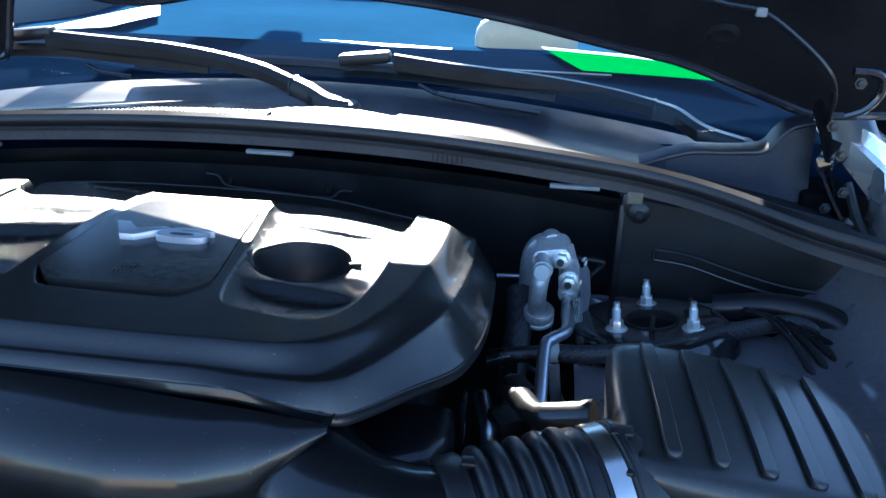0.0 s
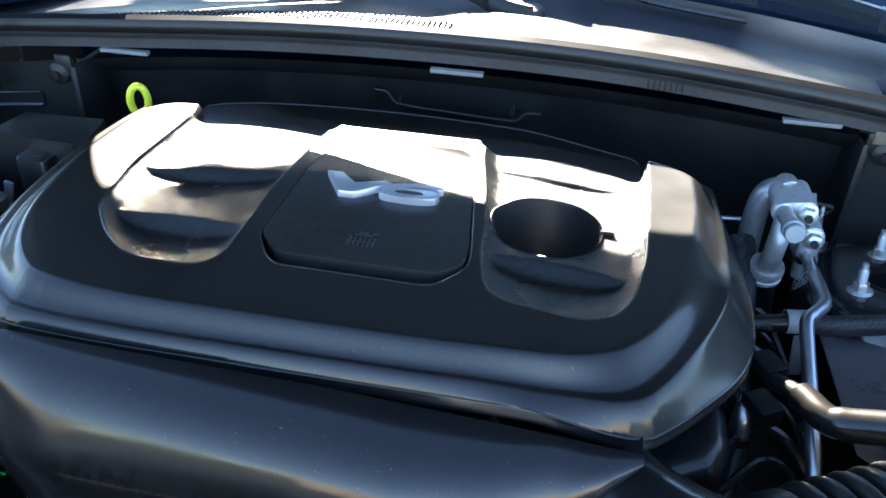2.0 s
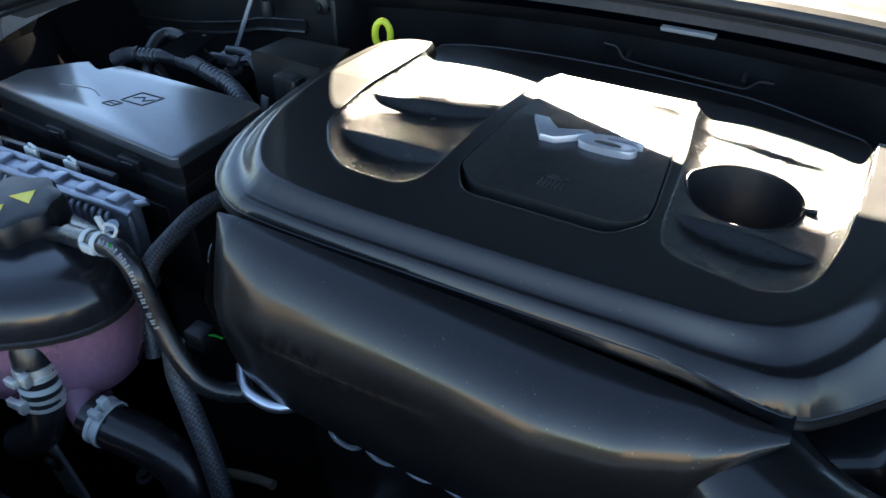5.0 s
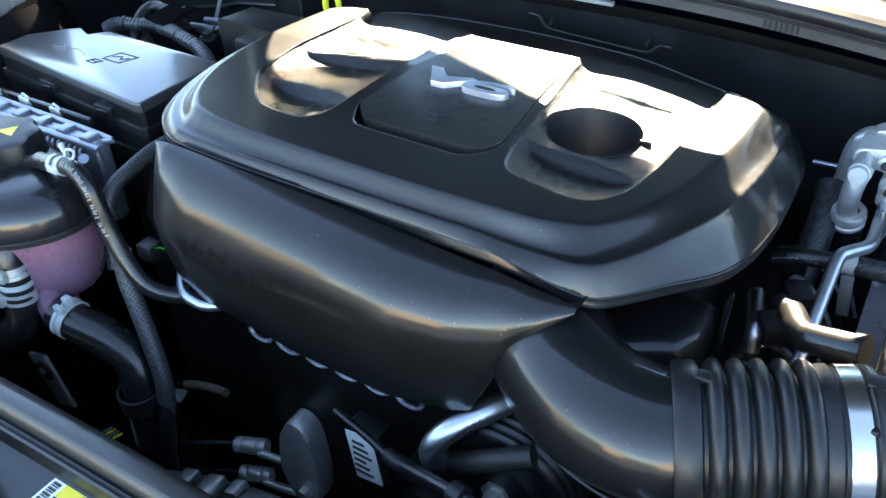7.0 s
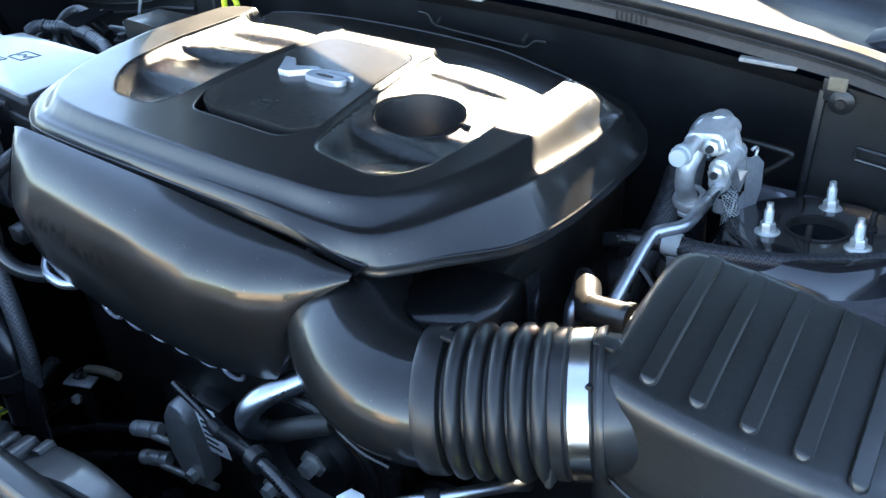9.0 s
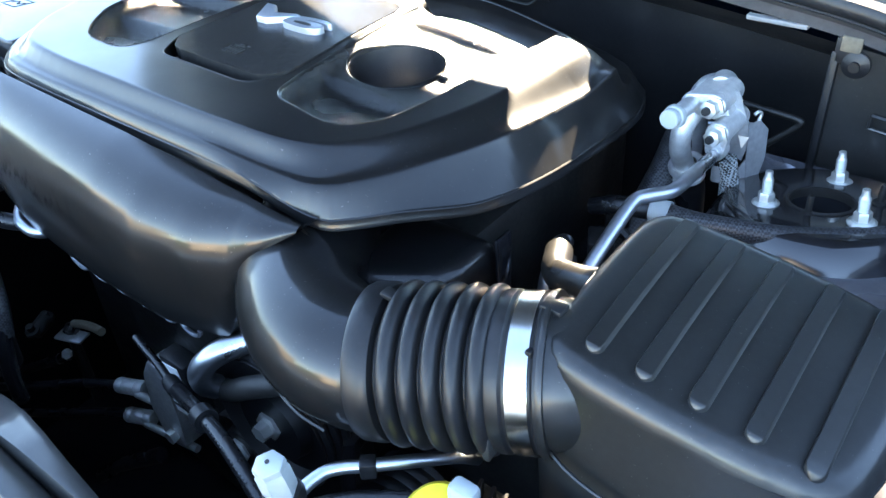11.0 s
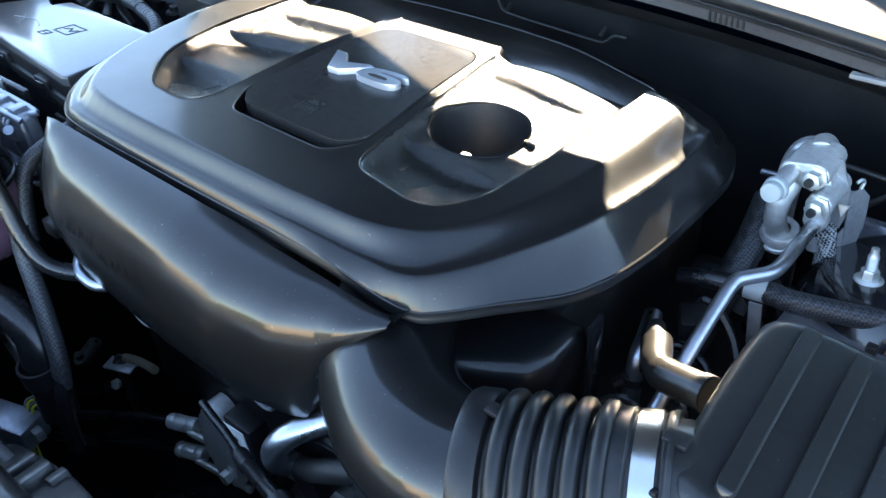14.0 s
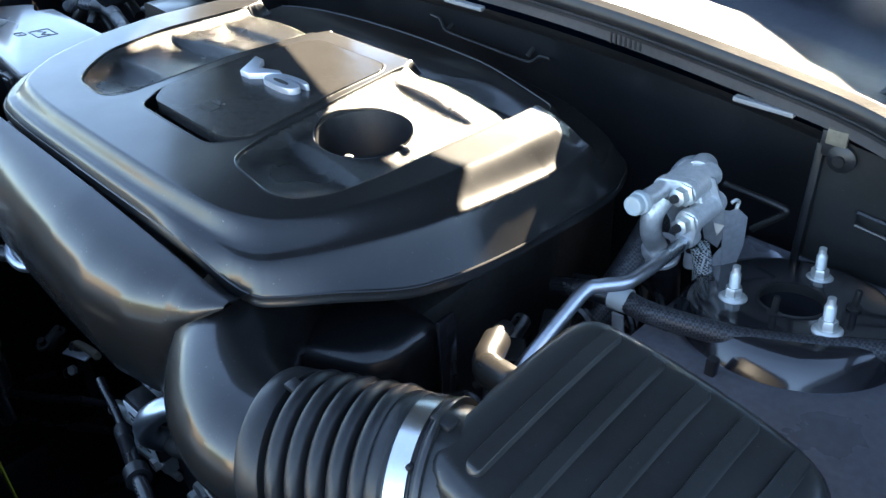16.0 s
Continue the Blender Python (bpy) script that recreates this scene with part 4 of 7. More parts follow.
def engine_cover():
    base = thing("engine_cover", (0.0, 0.7, 1.0), "satin black plastic engine cover with two grained recesses", "engine cover")

    def index(x, y):
        g = (sdf(REC_L, x, y)[0] < -0.002) | (sdf(REC_R, x, y)[0] < -0.002)
        return np.where(g & (y < 0.838), 1, 0)
    me = shell("shell", COVER, cover_height, 0.0014, lambda x, y: (0.006 if math.hypot(x - HOLE[0], y - HOLE[1]) < 0.06 else 0.017 if (-0.1 < x < 0.085 and 0.56 < y < 0.83) else float(cover_wall(x))), index, [HOLE],
               [(REC_L, 0.0), (REC_R, 0.0)], [SLOT])
    part("shell", me, [M_SATIN, M_GRAIN], base, sharp=70)
    crest = [(p.x, p.y, float(cover_height(np.array([p.x]), np.array([p.y]))[0]) + 0.0002) for p in spline([(x, y, 0) for x, y in REAR_RIDGE], 6)]
    part("rear_ridge", tube(crest, 0.0012, 1, 8), M_SATIN, base)
    slot = np.array([SLOT[i] * (1 - t) + SLOT[(i + 1) % len(SLOT)] * t for i in range(len(SLOT)) for t in ((0, 0.25, 0.5, 0.75) if np.linalg.norm(SLOT[i] - SLOT[(i + 1) % len(SLOT)]) > 0.01 else (0,))])
    part("slot_edge", edge_bead(slot, 0.0011, -0.0006, 0.0004), M_SATIN, base)
    hx, hy, hr = HOLE
    circle = [(hx + hr * math.cos(a), hy + hr * math.sin(a)) for a in [2 * math.pi * k / 72 for k in range(72)]]
    part("hole_edge", edge_bead(circle, 0.0012, -0.0008, 0.0006), M_SATIN, base)
    rows = []
    mid = COVER.mean(0)
    for x, y in COVER.tolist() + COVER[:1].tolist():
        z = float(cover_height(np.array([x]), np.array([y]))[0])
        out = np.array((x, y)) - mid
        out /= np.linalg.norm(out)
        rows.append([(x + out[0] * o, y + out[1] * o, z + h) for o, h in ((-0.0022, 0.0014), (-0.0004, 0.0009), (0.0006, -0.0002), (0.0008, -0.0052), (0.0014, -0.0060), (0.0014, -0.0092), (0.0006, -0.0098), (-0.003, -0.0098))])
    part("rim_band", loft(rows), M_SATIN, base)
    for rec in (REC_L, REC_R):
        k = len(rec)
        fine = [rec[i] * (1 - t) + rec[(i + 1) % k] * t for i in range(k) for t in (0, 0.34, 0.67)]
        start = max(range(len(fine)), key=lambda i: fine[i][1])
        fine = [q for q in fine[start:] + fine[:start] if q[1] < 0.822]
        pts = []
        for q in fine:
            h = float(cover_height(np.array([q[0]]), np.array([q[1]]))[0])
            pts.append((float(q[0]), float(q[1]), h - 0.0004))
        part("recess_rim", tube(pts, 0.0009, 1, 8), M_SATIN, base)
    zc = float(cover_height(np.array([hx]), np.array([hy - hr - 0.001]))[0])
    part("filler_well", lathe([(0.0, -0.062), (hr - 0.010, -0.062), (hr - 0.006, -0.056), (hr - 0.0008, -0.005), (hr + 0.0002, -0.001)], (hx, hy, zc), (0, 0, 1), 56), M_DULL, base, "deep round oil filler well")
    part("filler_tab", box((hx - 0.007, hy - 0.024, zc - 0.033), (hx + 0.004, hy - 0.016, zc - 0.018), 0.003), M_ALU, base, "small bare metal tab in the well")
    part("rim_notch", box((hx + hr - 0.002, hy + 0.004, zc - 0.005), (hx + hr + 0.010, hy + 0.0065, zc - 0.0012), 0.0006), M_GRAIN, base)
    part("panel_seat", prism(SLOT.tolist(), TOP - 0.020, TOP - 0.0165), M_SATIN, base)
    # lift-off panel
    pb = prism(PANEL.tolist(), TOP - 0.012, TOP + 0.0012, 0.0020, seg=3)
    for y in (0.72, 0.75, 0.78):
        bmesh.ops.bisect_plane(pb, geom=pb.verts[:] + pb.edges[:] + pb.faces[:], plane_co=(0, y, 0), plane_no=(0, 1, 0))
    for v in pb.verts:
        v.co.z -= 0.05 * max(v.co.y - 0.72, 0)
    panel = part("lift_off_panel", pb, M_PANEL, base)
    return base, panel


COVER_BASE, PANEL_OB = engine_cover()


def emblem():
    zt = TOP + 0.0008
    v = [(-0.0625, 0.716), (-0.048, 0.716), (-0.0335, 0.6975), (-0.0095, 0.709), (-0.0015, 0.7065), (-0.030, 0.6835), (-0.044, 0.6835)]
    part("letter_v", prism(v, zt, zt + 0.007, 0.0015), M_EMBLEM, PANEL_OB, "raised silver letter V")
    six = bmesh.new()
    out = round_poly([(-0.012, 0.690), (-0.008, 0.7015), (0.010, 0.7085), (0.042, 0.7085), (0.043, 0.7025), (0.016, 0.7025), (0.006, 0.700), (0.036, 0.700), (0.042, 0.696), (0.037, 0.684), (-0.004, 0.684)], 2).tolist()
    prism(out, zt, zt + 0.007, 0.0012, bm=six)
    part("numeral_six", six, M_EMBLEM, PANEL_OB, "raised silver numeral 6")
    part("numeral_eye", prism(round_poly([(0.002, 0.690), (0.005, 0.695), (0.026, 0.695), (0.028, 0.690)], 2).tolist(), zt + 0.0068, zt + 0.0074), M_INK, PANEL_OB)
    # moulded oil-can symbol
    sym = bmesh.new()
    z0 = TOP + 0.0005
    box((-0.014, 0.628, z0), (0.000, 0.6305, z0 + 0.0016), 0.0, bm=sym)
    box((-0.011, 0.6315, z0), (-0.004, 0.6335, z0 + 0.0016), 0.0, bm=sym)
    box((0.0, 0.6315, z0), (0.004, 0.6335, z0 + 0.0016), 0.0, bm=sym)
    for k in range(6):
        box((-0.017 + k * 0.0038, 0.614, z0), (-0.0152 + k * 0.0038, 0.6265, z0 + 0.0014), 0.0, bm=sym)
    box((-0.018, 0.6195, z0), (0.004, 0.621, z0 + 0.0012), 0.0, bm=sym)
    part("oil_symbol", sym, M_INK, PANEL_OB, "small moulded oil symbol")


emblem()


# ---- intake duct, bellows, air filter box ----
def intake_duct():
    base = thing("intake_duct", (0.1, 0.45, 0.9), "satin black intake resonator, elbow and ribbed bellows", "air intake")
    yb_ = [(-0.243, 0.474), (-0.239, 0.460), (-0.230, 0.449), (-0.212, 0.440), (-0.18, 0.434), (-0.10, 0.431), (0.0, 0.428), (0.06, 0.426), (0.12, 0.434), (0.16, 0.448), (0.19, 0.464), (0.2135, 0.481)]
    yr = [(-0.243, 0.480), (-0.236, 0.470), (-0.225, 0.462), (-0.19, 0.452), (-0.10, 0.440), (0.0, 0.430), (0.06, 0.428), (0.12, 0.436), (0.16, 0.450), (0.19, 0.466), (0.2135, 0.483)]
    zt = [(-0.243, 1.068), (-0.225, 1.070), (0.0, 1.062), (0.15, 1.051), (0.2135, 1.045)]
    zr = [(-0.243, 1.050), (-0.225, 1.046), (-0.10, 1.036), (0.05, 1.030), (0.15, 1.030), (0.19, 1.036), (0.2135, 1.043)]
    zb = [(-0.243, 0.946), (-0.238, 0.936), (-0.17, 0.920), (-0.05, 0.909), (0.05, 0.912), (0.137, 0.921), (0.150, 0.950), (0.165, 0.995), (0.178, 1.015), (0.195, 1.029), (0.2135, 1.041)]
    rows = []
    xs = np.concatenate([np.linspace(-0.243, -0.22, 7), np.linspace(-0.21, 0.13, 40), np.linspace(0.135, 0.2135, 26)])
    for x in xs:
        y, t, r, b = at_x(yr, x), at_x(zt, x), at_x(zr, x), at_x(zb, x)
        b = min(b, r - 0.0015)
        yb = 0.489
        row = [(x, yb + 0.012, t - 0.03), (x, yb, t - 0.004), (x, yb - 0.002, t)]
        low = max(b, r - 0.045)
        p0, p1, p2, p3 = np.array((yb - 0.002, t)), np.array((yb - 0.62 * (yb - y), t - 0.10 * (t - r))), np.array((y - 0.003, low + 0.62 * (t - low))), np.array((at_x(yb_, x), low))
        for k in range(1, 15):
            f = k / 14
            q = p0 * (1 - f) ** 3 + 3 * p1 * f * (1 - f) ** 2 + 3 * p2 * f * f * (1 - f) + p3 * f ** 3
            row.append((x, float(q[0]), float(max(q[1], b))))
        for k in range(1, 7):
            f = k / 6
            row.append((x, at_x(yb_, x) + 0.010 * f * f, low + (b - low) * f))
        row.append((x, y + 0.03, b + 0.001))
        rows.append(row)
    bm = loft(rows)
    part("resonator", bm, M_BLOTCH, base)
    part("resonator_end", loft([[(-0.243, 0.498, z), (-0.243, at_x([(0.955, 0.462), (1.0, 0.452), (1.04, 0.470), (1.068, 0.488)], z), z)] for z in np.linspace(0.955, 1.062, 8)]), M_SATIN, base)
    axis = Vector((0.925, 0.36, 0.125)).normalized()
    c0 = Vector((0.309, 0.457, 0.982))
    back = [c0 - axis * 0.02, c0 - axis * 0.045 + Vector((-0.004, 0.004, -0.002))]
    path = [(0.150, 0.560, 0.980), (0.174, 0.520, 0.980), (0.202, 0.486, 0.979), (0.238, 0.462, 0.979), (0.272, 0.452, 0.980), tuple(c0 - axis * 0.012), tuple(c0 + axis * 0.004)]
    part("elbow", tube(path, lambda t: 0.0545 - 0.003 * t, 8, 40), M_BLOTCH, base)
    part("elbow_seam", tube([(p[0] - 0.012 + 0.004 * i, p[1] - 0.040 - 0.002 * i, p[2] - 0.030) for i, p in enumerate(path[1:-1])], 0.0016, 8, 6), M_SATIN, base)
    # bellows: each rib a ring of its own
    L = 0.112

    def ring(s0, r0, w, deep):
        return lathe([(deep, -w), (r0 - 0.004, -w * 0.92), (r0, -w * 0.45), (r0 + 0.0008, 0), (r0, w * 0.45), (r0 - 0.004, w * 0.92), (deep, w)], c0 + axis * s0, axis, 48)
    cuff = part("bellows_cuff", lathe([(0.050, -0.002), (0.0555, -0.002), (0.057, 0.001), (0.057, 0.014), (0.0555, 0.0165), (0.050, 0.018)], c0, axis, 48), M_RUBBER, base)
    part("cuff_tab", box(c0 + Vector((0.004, 0.006, 0.0555)), c0 + Vector((0.020, 0.016, 0.0600)), 0.0015), M_RUBBER, base)
    part("bellows_core", lathe([(0.049, 0.010), (0.049, L)], c0, axis, 40), M_RUBBER, base)
    for k in range(5):
        part("bellows_rib", ring(0.0272 + k * 0.0155, 0.0580, 0.0066, 0.048), M_RUBBER, base)
    part("bellows_end", lathe([(0.049, 0.094), (0.0545, 0.095), (0.0555, 0.098), (0.0555, 0.104), (0.0535, 0.106), (0.0535, 0.124), (0.0555, 0.126), (0.0555, 0.129), (0.049, 0.130)], c0, axis, 48), M_RUBBER, base)
    clamp = thing("hose_clamp", tuple(c0 + axis * 0.115), "bright steel band clamp round the bellows end", "hose clamp")
    part("band", lathe([(0.0537, 0.1085), (0.0553, 0.1085), (0.0553, 0.1225), (0.0537, 0.1225)], c0, axis, 64), M_STEEL, clamp)
    q = c0 + axis * 0.1155
    slot_at = c0 + axis * 0.1155
    part("band_slot", box(slot_at + Vector((-0.0035, -0.0585, -0.034)), slot_at + Vector((0.0025, -0.0460, -0.012)), 0.002), M_INK, clamp)
    part("band_ear", box(q + Vector((-0.004, -0.052, -0.032)), q + Vector((0.003, -0.046, -0.012)), 0.0015), M_DARKMETAL, clamp)
    part("band_clip", box(q + Vector((0.000, 0.002, 0.0525)), q + Vector((0.016, 0.014, 0.0575)), 0.0015), M_DULL, clamp, "black plastic clip")
    part("clip_lever", box(q + Vector((0.010, -0.030, 0.030)), q + Vector((0.015, -0.024, 0.048)), 0.0015), M_DULL, clamp)
    return c0, axis


DUCT_C, DUCT_AXIS = intake_duct()


LID = round_poly([(0.424, 0.500), (0.430, 0.472), (0.52, 0.470), (0.606, 0.480), (0.626, 0.505), (0.628, 0.60), (0.612, 0.652), (0.57, 0.664), (0.45, 0.664), (0.420, 0.650), (0.419, 0.60)], 2)


def lid_height(X, Y):
    d = np.maximum(-sdf(LID, X, Y)[0], 0)
    z = 1.048 - 0.095 * (X - 0.43) - 0.25 * (X - 0.43) ** 2 - 0.6 * np.clip(Y - 0.60, 0, 1) ** 2
    z = z + 0.003 * np.sin(np.clip((Y - 0.48) / 0.18, 0, 1) * np.pi)
    return z - 0.014 * (1 - np.sqrt(np.clip(1 - (1 - np.clip(d / 0.014, 0, 1)) ** 2, 0, 1)))


def air_box():
    base = thing("air_filter_box", (0.52, 0.56, 0.8), "black plastic air filter box with a ribbed lid", "air filter box")
    part("lid", shell("lid", LID, lid_height, 0.004, lambda x, y: 0.012), M_BOX, base)
    # body below the lid, widening downwards
    rows = []
    for z, g in ((1.03, 0.0), (0.985, 0.004), (0.95, 0.010), (0.90, 0.016), (0.80, 0.018), (0.74, 0.012)):
        c = np.array((0.524, 0.566))
        ring = []
        for p in LID:
            q = p + (p - c) / np.linalg.norm(p - c) * g
            if q[0] < 0.50:
                q = q + np.array((0.16 * (1.03 - z) * (0.50 - q[0]) / 0.08, 0.0))
            zz = z - 0.095 * (q[0] - 0.43) if z > 0.94 else z
            ring.append((q[0], q[1], zz))
        rows.append(ring)
    part("body", loft(rows, closed=True, caps=True), M_BOX, base)
    for k in range(5):
        x = 0.4535 + 0.0345 * k
        xf = 0.460 + 0.0335 * k
        y0, y1 = 0.489, 0.648
        rows = []
        for i in range(41):
            t = 0.5 - 0.5 * math.cos(math.pi * i / 40)
            y = y0 + (y1 - y0) * t
            xc = xf + (x - xf) * t
            run = (y1 - y0) * min(t, 1 - t)
            w = 0.0063 * math.sqrt(max(0.03, 1 - (1 - min(1.0, run / 0.0063)) ** 2))
            lift = 0.0046 * min(1.0, 0.35 + run / 0.004)
            zz = [float(lid_height(np.array(xc + o), np.array(y))) for o in (-w, w)]
            rows.append([(xc - w, y, zz[0] - 0.002), (xc - w * 0.96, y, zz[0] + lift * 0.75), (xc - w * 0.82, y, zz[0] + lift), (xc + w * 0.80, y, zz[1] + lift), (xc + w * 0.96, y, zz[1] + lift * 0.70), (xc + w, y, zz[1] - 0.002)])
        part("rib", loft(rows, caps=True), M_BOX, base)
    c = DUCT_C + DUCT_AXIS * 0.124
    part("outlet_neck", tube([tuple(c), tuple(c + DUCT_AXIS * 0.008 + Vector((0, 0.001, -0.001))), tuple(c + DUCT_AXIS * 0.022 + Vector((0, 0.006, -0.006)))], lambda t: 0.0525 - 0.002 * t, 6, 40), M_BOX, base)
    part("neck_rim", lathe([(0.0500, -0.002), (0.0560, -0.002), (0.0566, 0.0), (0.0560, 0.002), (0.0500, 0.002)], c + DUCT_AXIS * 0.006, DUCT_AXIS, 48), M_BOX, base)
    part("body_seam", tube([(0.446, 0.4635, 0.976), (0.470, 0.456, 0.972), (0.50, 0.4545, 0.967), (0.56, 0.4560, 0.961), (0.605, 0.463, 0.956)], 0.0014, 6, 6), M_BOX, base)


air_box()


# ---- under the cover: engine, undertray, throttle housing ----
def engine():
    e = thing("engine", (0.0, 0.7, 0.3), "dark oily engine block and timing cover below the plastic cover", "engine")
    part("block", box((-0.24, 0.56, 0.40), (0.26, 0.95, 0.96), 0.02), M_DARKMETAL, e)
    part("cylinder_head", box((-0.30, 0.60, 0.72), (0.20, 0.94, 0.985), 0.02), M_DARKMETAL, e)
    # Two plain dark blocks, added to fill shaded gaps and stop sunlit patches.
    part("left_dark_filler", box((-0.50, 0.60, 0.26), (-0.22, 0.96, 0.86), 0.03), M_DARKMETAL, e)
    part("right_dark_filler", box((0.24, 0.56, 0.26), (0.48, 0.96, 0.84), 0.03), M_DARKMETAL, e)
    part("timing_cover", prism(round_poly([(-0.16, 0.45), (0.16, 0.45), (0.22, 0.60), (0.20, 0.86), (0.10, 0.93), (-0.14, 0.93), (-0.22, 0.86), (-0.20, 0.60)], 2).tolist(), 0.0, 0.035, 0.008, pose(0, 0.565, 0, 90, 0, 0)), M_DARKMETAL, e)
    # scalloped front rim of the cylinder head under the resonator
    part("head_rim", box((-0.13, 0.456, 0.897), (0.10, 0.56, 0.93), 0.006), M_DARKMETAL, e)
    for k in range(6):
        x = -0.110 + 0.0362 * k
        part("scallop", tube([(x + 0.0150 * math.cos(a), 0.452, 0.900 + 0.011 * math.sin(a)) for a in [math.pi + math.pi * i / 8 for i in range(9)]], 0.0024, 1, 8), M_MODULE, e, "bare metal scalloped lug")
    for (x, y, z, r, w, ribs) in ((0.165, 0.478, 0.828, 0.072, 0.030, 6), (0.0, 0.545, 0.604, 0.030, 0.02, 0), (0.06, 0.50, 0.70, 0.045, 0.028, 0), (0.27, 0.50, 0.72, 0.055, 0.03, 5)):
        prof = [(0.0, -w), (r * 0.55, -w), (r * 0.6, -w * 0.6), (r * 0.85, -w * 0.6), (r, -w)]
        for k in range(ribs):
            s = -w + (2 * w) * (k + 0.5) / ribs
            prof += [(r, s - w / ribs * 0.7), (r * 0.955, s), (r, s + w / ribs * 0.7)]
        prof += [(r, w), (0.0, w)]
        pu = part("pulley", lathe(prof, (x, y, z), (0, 1, 0), 44), M_DULL if ribs else M_DARKMETAL, e, "grooved belt pulley" if ribs else "idler pulley")
        part("pulley_bolt", lathe([(0.0, -0.014), (0.009, -0.014), (0.0095, -0.004), (0.015, -0.003), (0.015, 0.0), (0.0, 0.0)], (x, y - w, z), (0, 1, 0), 6), M_ZINC, pu)
    part("tensioner_arm", prism(round_poly([(-0.026, -0.075), (0.026, -0.075), (0.034, -0.02), (0.026, 0.05), (0.012, 0.082), (-0.02, 0.078), (-0.032, 0.0)], 2).tolist(), 0.0, 0.03, 0.007, pose(-0.150, 0.528, 0.612, 90, 4, 0)), M_ALU, e, "weathered cast bracket")
    part("bracket_bolt", lathe([(0.0, -0.012), (0.010, -0.012), (0.010, 0.0), (0.020, 0.001), (0.020, 0.004), (0.0, 0.004)], (-0.143, 0.500, 0.566), (0, 1, 0), 6), M_ZINC, e)
    part("accessory_belt", tube([(0.235, 0.478, 0.83), (0.20, 0.478, 0.62), (0.05, 0.49, 0.46)], 0.010, 6, 6), M_RUBBER, e)
    tag = part("spec_label", box((-0.008, 0.4485, 0.745), (0.026, 0.4500, 0.815), 0.0006, rot=Matrix.Rotation(-0.12, 3, "Y")), M_PAPER, e, "white printed sticker")
    ink = bmesh.new()
    for k in range(6):
        box((-0.003, 0.4472, 0.755 + k * 0.009), (0.020 - 0.004 * (k % 3), 0.4480, 0.758 + k * 0.009), 0.0, bm=ink)
    part("print_bars", ink, M_INK, tag)
    part("label_carrier", box((-0.012, 0.4505, 0.74), (0.030, 0.475, 0.82), 0.004), M_DULL, e)
    u = bmesh.new()
    box((-0.75, -0.05, 0.24), (0.75, 1.1, 0.26), 0.004, bm=u)
    alone("undertray", u, M_DULL, "black plastic undertray closing the bay below", "undertray", kind="structure")


def throttle_housing():
    t = thing("intake_plenum", (0.26, 0.57, 0.9), "satin black plenum box tucked below the engine cover", "intake plenum")
    rows = []
    for z, g in ((0.89, -0.004), (0.950, -0.001), (0.960, -0.0015), (0.968, -0.004), (0.9735, -0.009), (0.9765, -0.016), (0.9775, -0.024)):
        o = fillet([(0.192, 0.548), (0.204, 0.524), (0.222, 0.519), (0.284, 0.553), (0.296, 0.580), (0.294, 0.635), (0.192, 0.635)], 0.010)
        c = o.mean(0)
        rows.append([tuple((p + (p - c) / np.linalg.norm(p - c) * g).tolist() + [z + 0.02 * max(0.0, p[1] - 0.55)]) for p in o])
    part("box", loft(rows, closed=True, caps=True), M_SATIN, t)
    part("side_clip", box((0.196, 0.519, 0.945), (0.204, 0.533, 0.985), 0.002), M_GREYPL, t, "grey metal spring clip")
    m = thing("metal_bracket", (0.30, 0.62, 0.9), "dark stamped bracket under the cover edge", "bracket")
    part("leg", box((0.297, 0.62, 0.84), (0.301, 0.64, 0.985), 0.001), M_PAINTBLK, m)
    v = thing("coolant_tube", (0.31, 0.64, 0.9), "dull aluminium tube rising beside the plenum", "metal tube")
    part("tube", tube([(0.308, 0.72, 0.93), (0.316, 0.69, 0.925), (0.322, 0.665, 0.915), (0.325, 0.65, 0.80)], 0.0085, 6, 12), M_PIPE, v)
    part("tube_clip", lathe([(0.0088, -0.004), (0.0105, -0.004), (0.0105, 0.004), (0.0088, 0.004)], (0.3225, 0.661, 0.905), (0.05, -0.2, -1), 20), M_DULL, v)
    # knit of wiring in the dark gap beside the cover
    w = thing("wiring_loom", (0.34, 0.72, 0.85), "black wiring loom with grey connectors in the dark gap", "wiring")
    for k in range(6):
        y = 0.60 + 0.05 * k
        part("wire", tube([(0.30 + 0.01 * k, y, 0.90), (0.335, y + 0.02, 0.925 - 0.01 * (k % 3)), (0.37, y + 0.01, 0.90), (0.40, y - 0.03, 0.86)], 0.004 + 0.0015 * (k % 2), 6, 8), M_HOSE, w)
    for (x, y, z) in ((0.335, 0.67, 0.935), (0.345, 0.72, 0.94), (0.325, 0.79, 0.93)):
        part("connector", box((x - 0.012, y - 0.015, z - 0.01), (x + 0.012, y + 0.015, z + 0.01), 0.002, rot=Matrix.Rotation(0.5, 3, "Z")), M_DULL, w)
    sleeve = part("woven_sleeve", tube([(0.335, 0.90, 0.965), (0.338, 0.86, 0.94), (0.335, 0.80, 0.90), (0.33, 0.72, 0.86)], 0.016, 6, 14), M_BRAID, w)


engine()
throttle_housing()


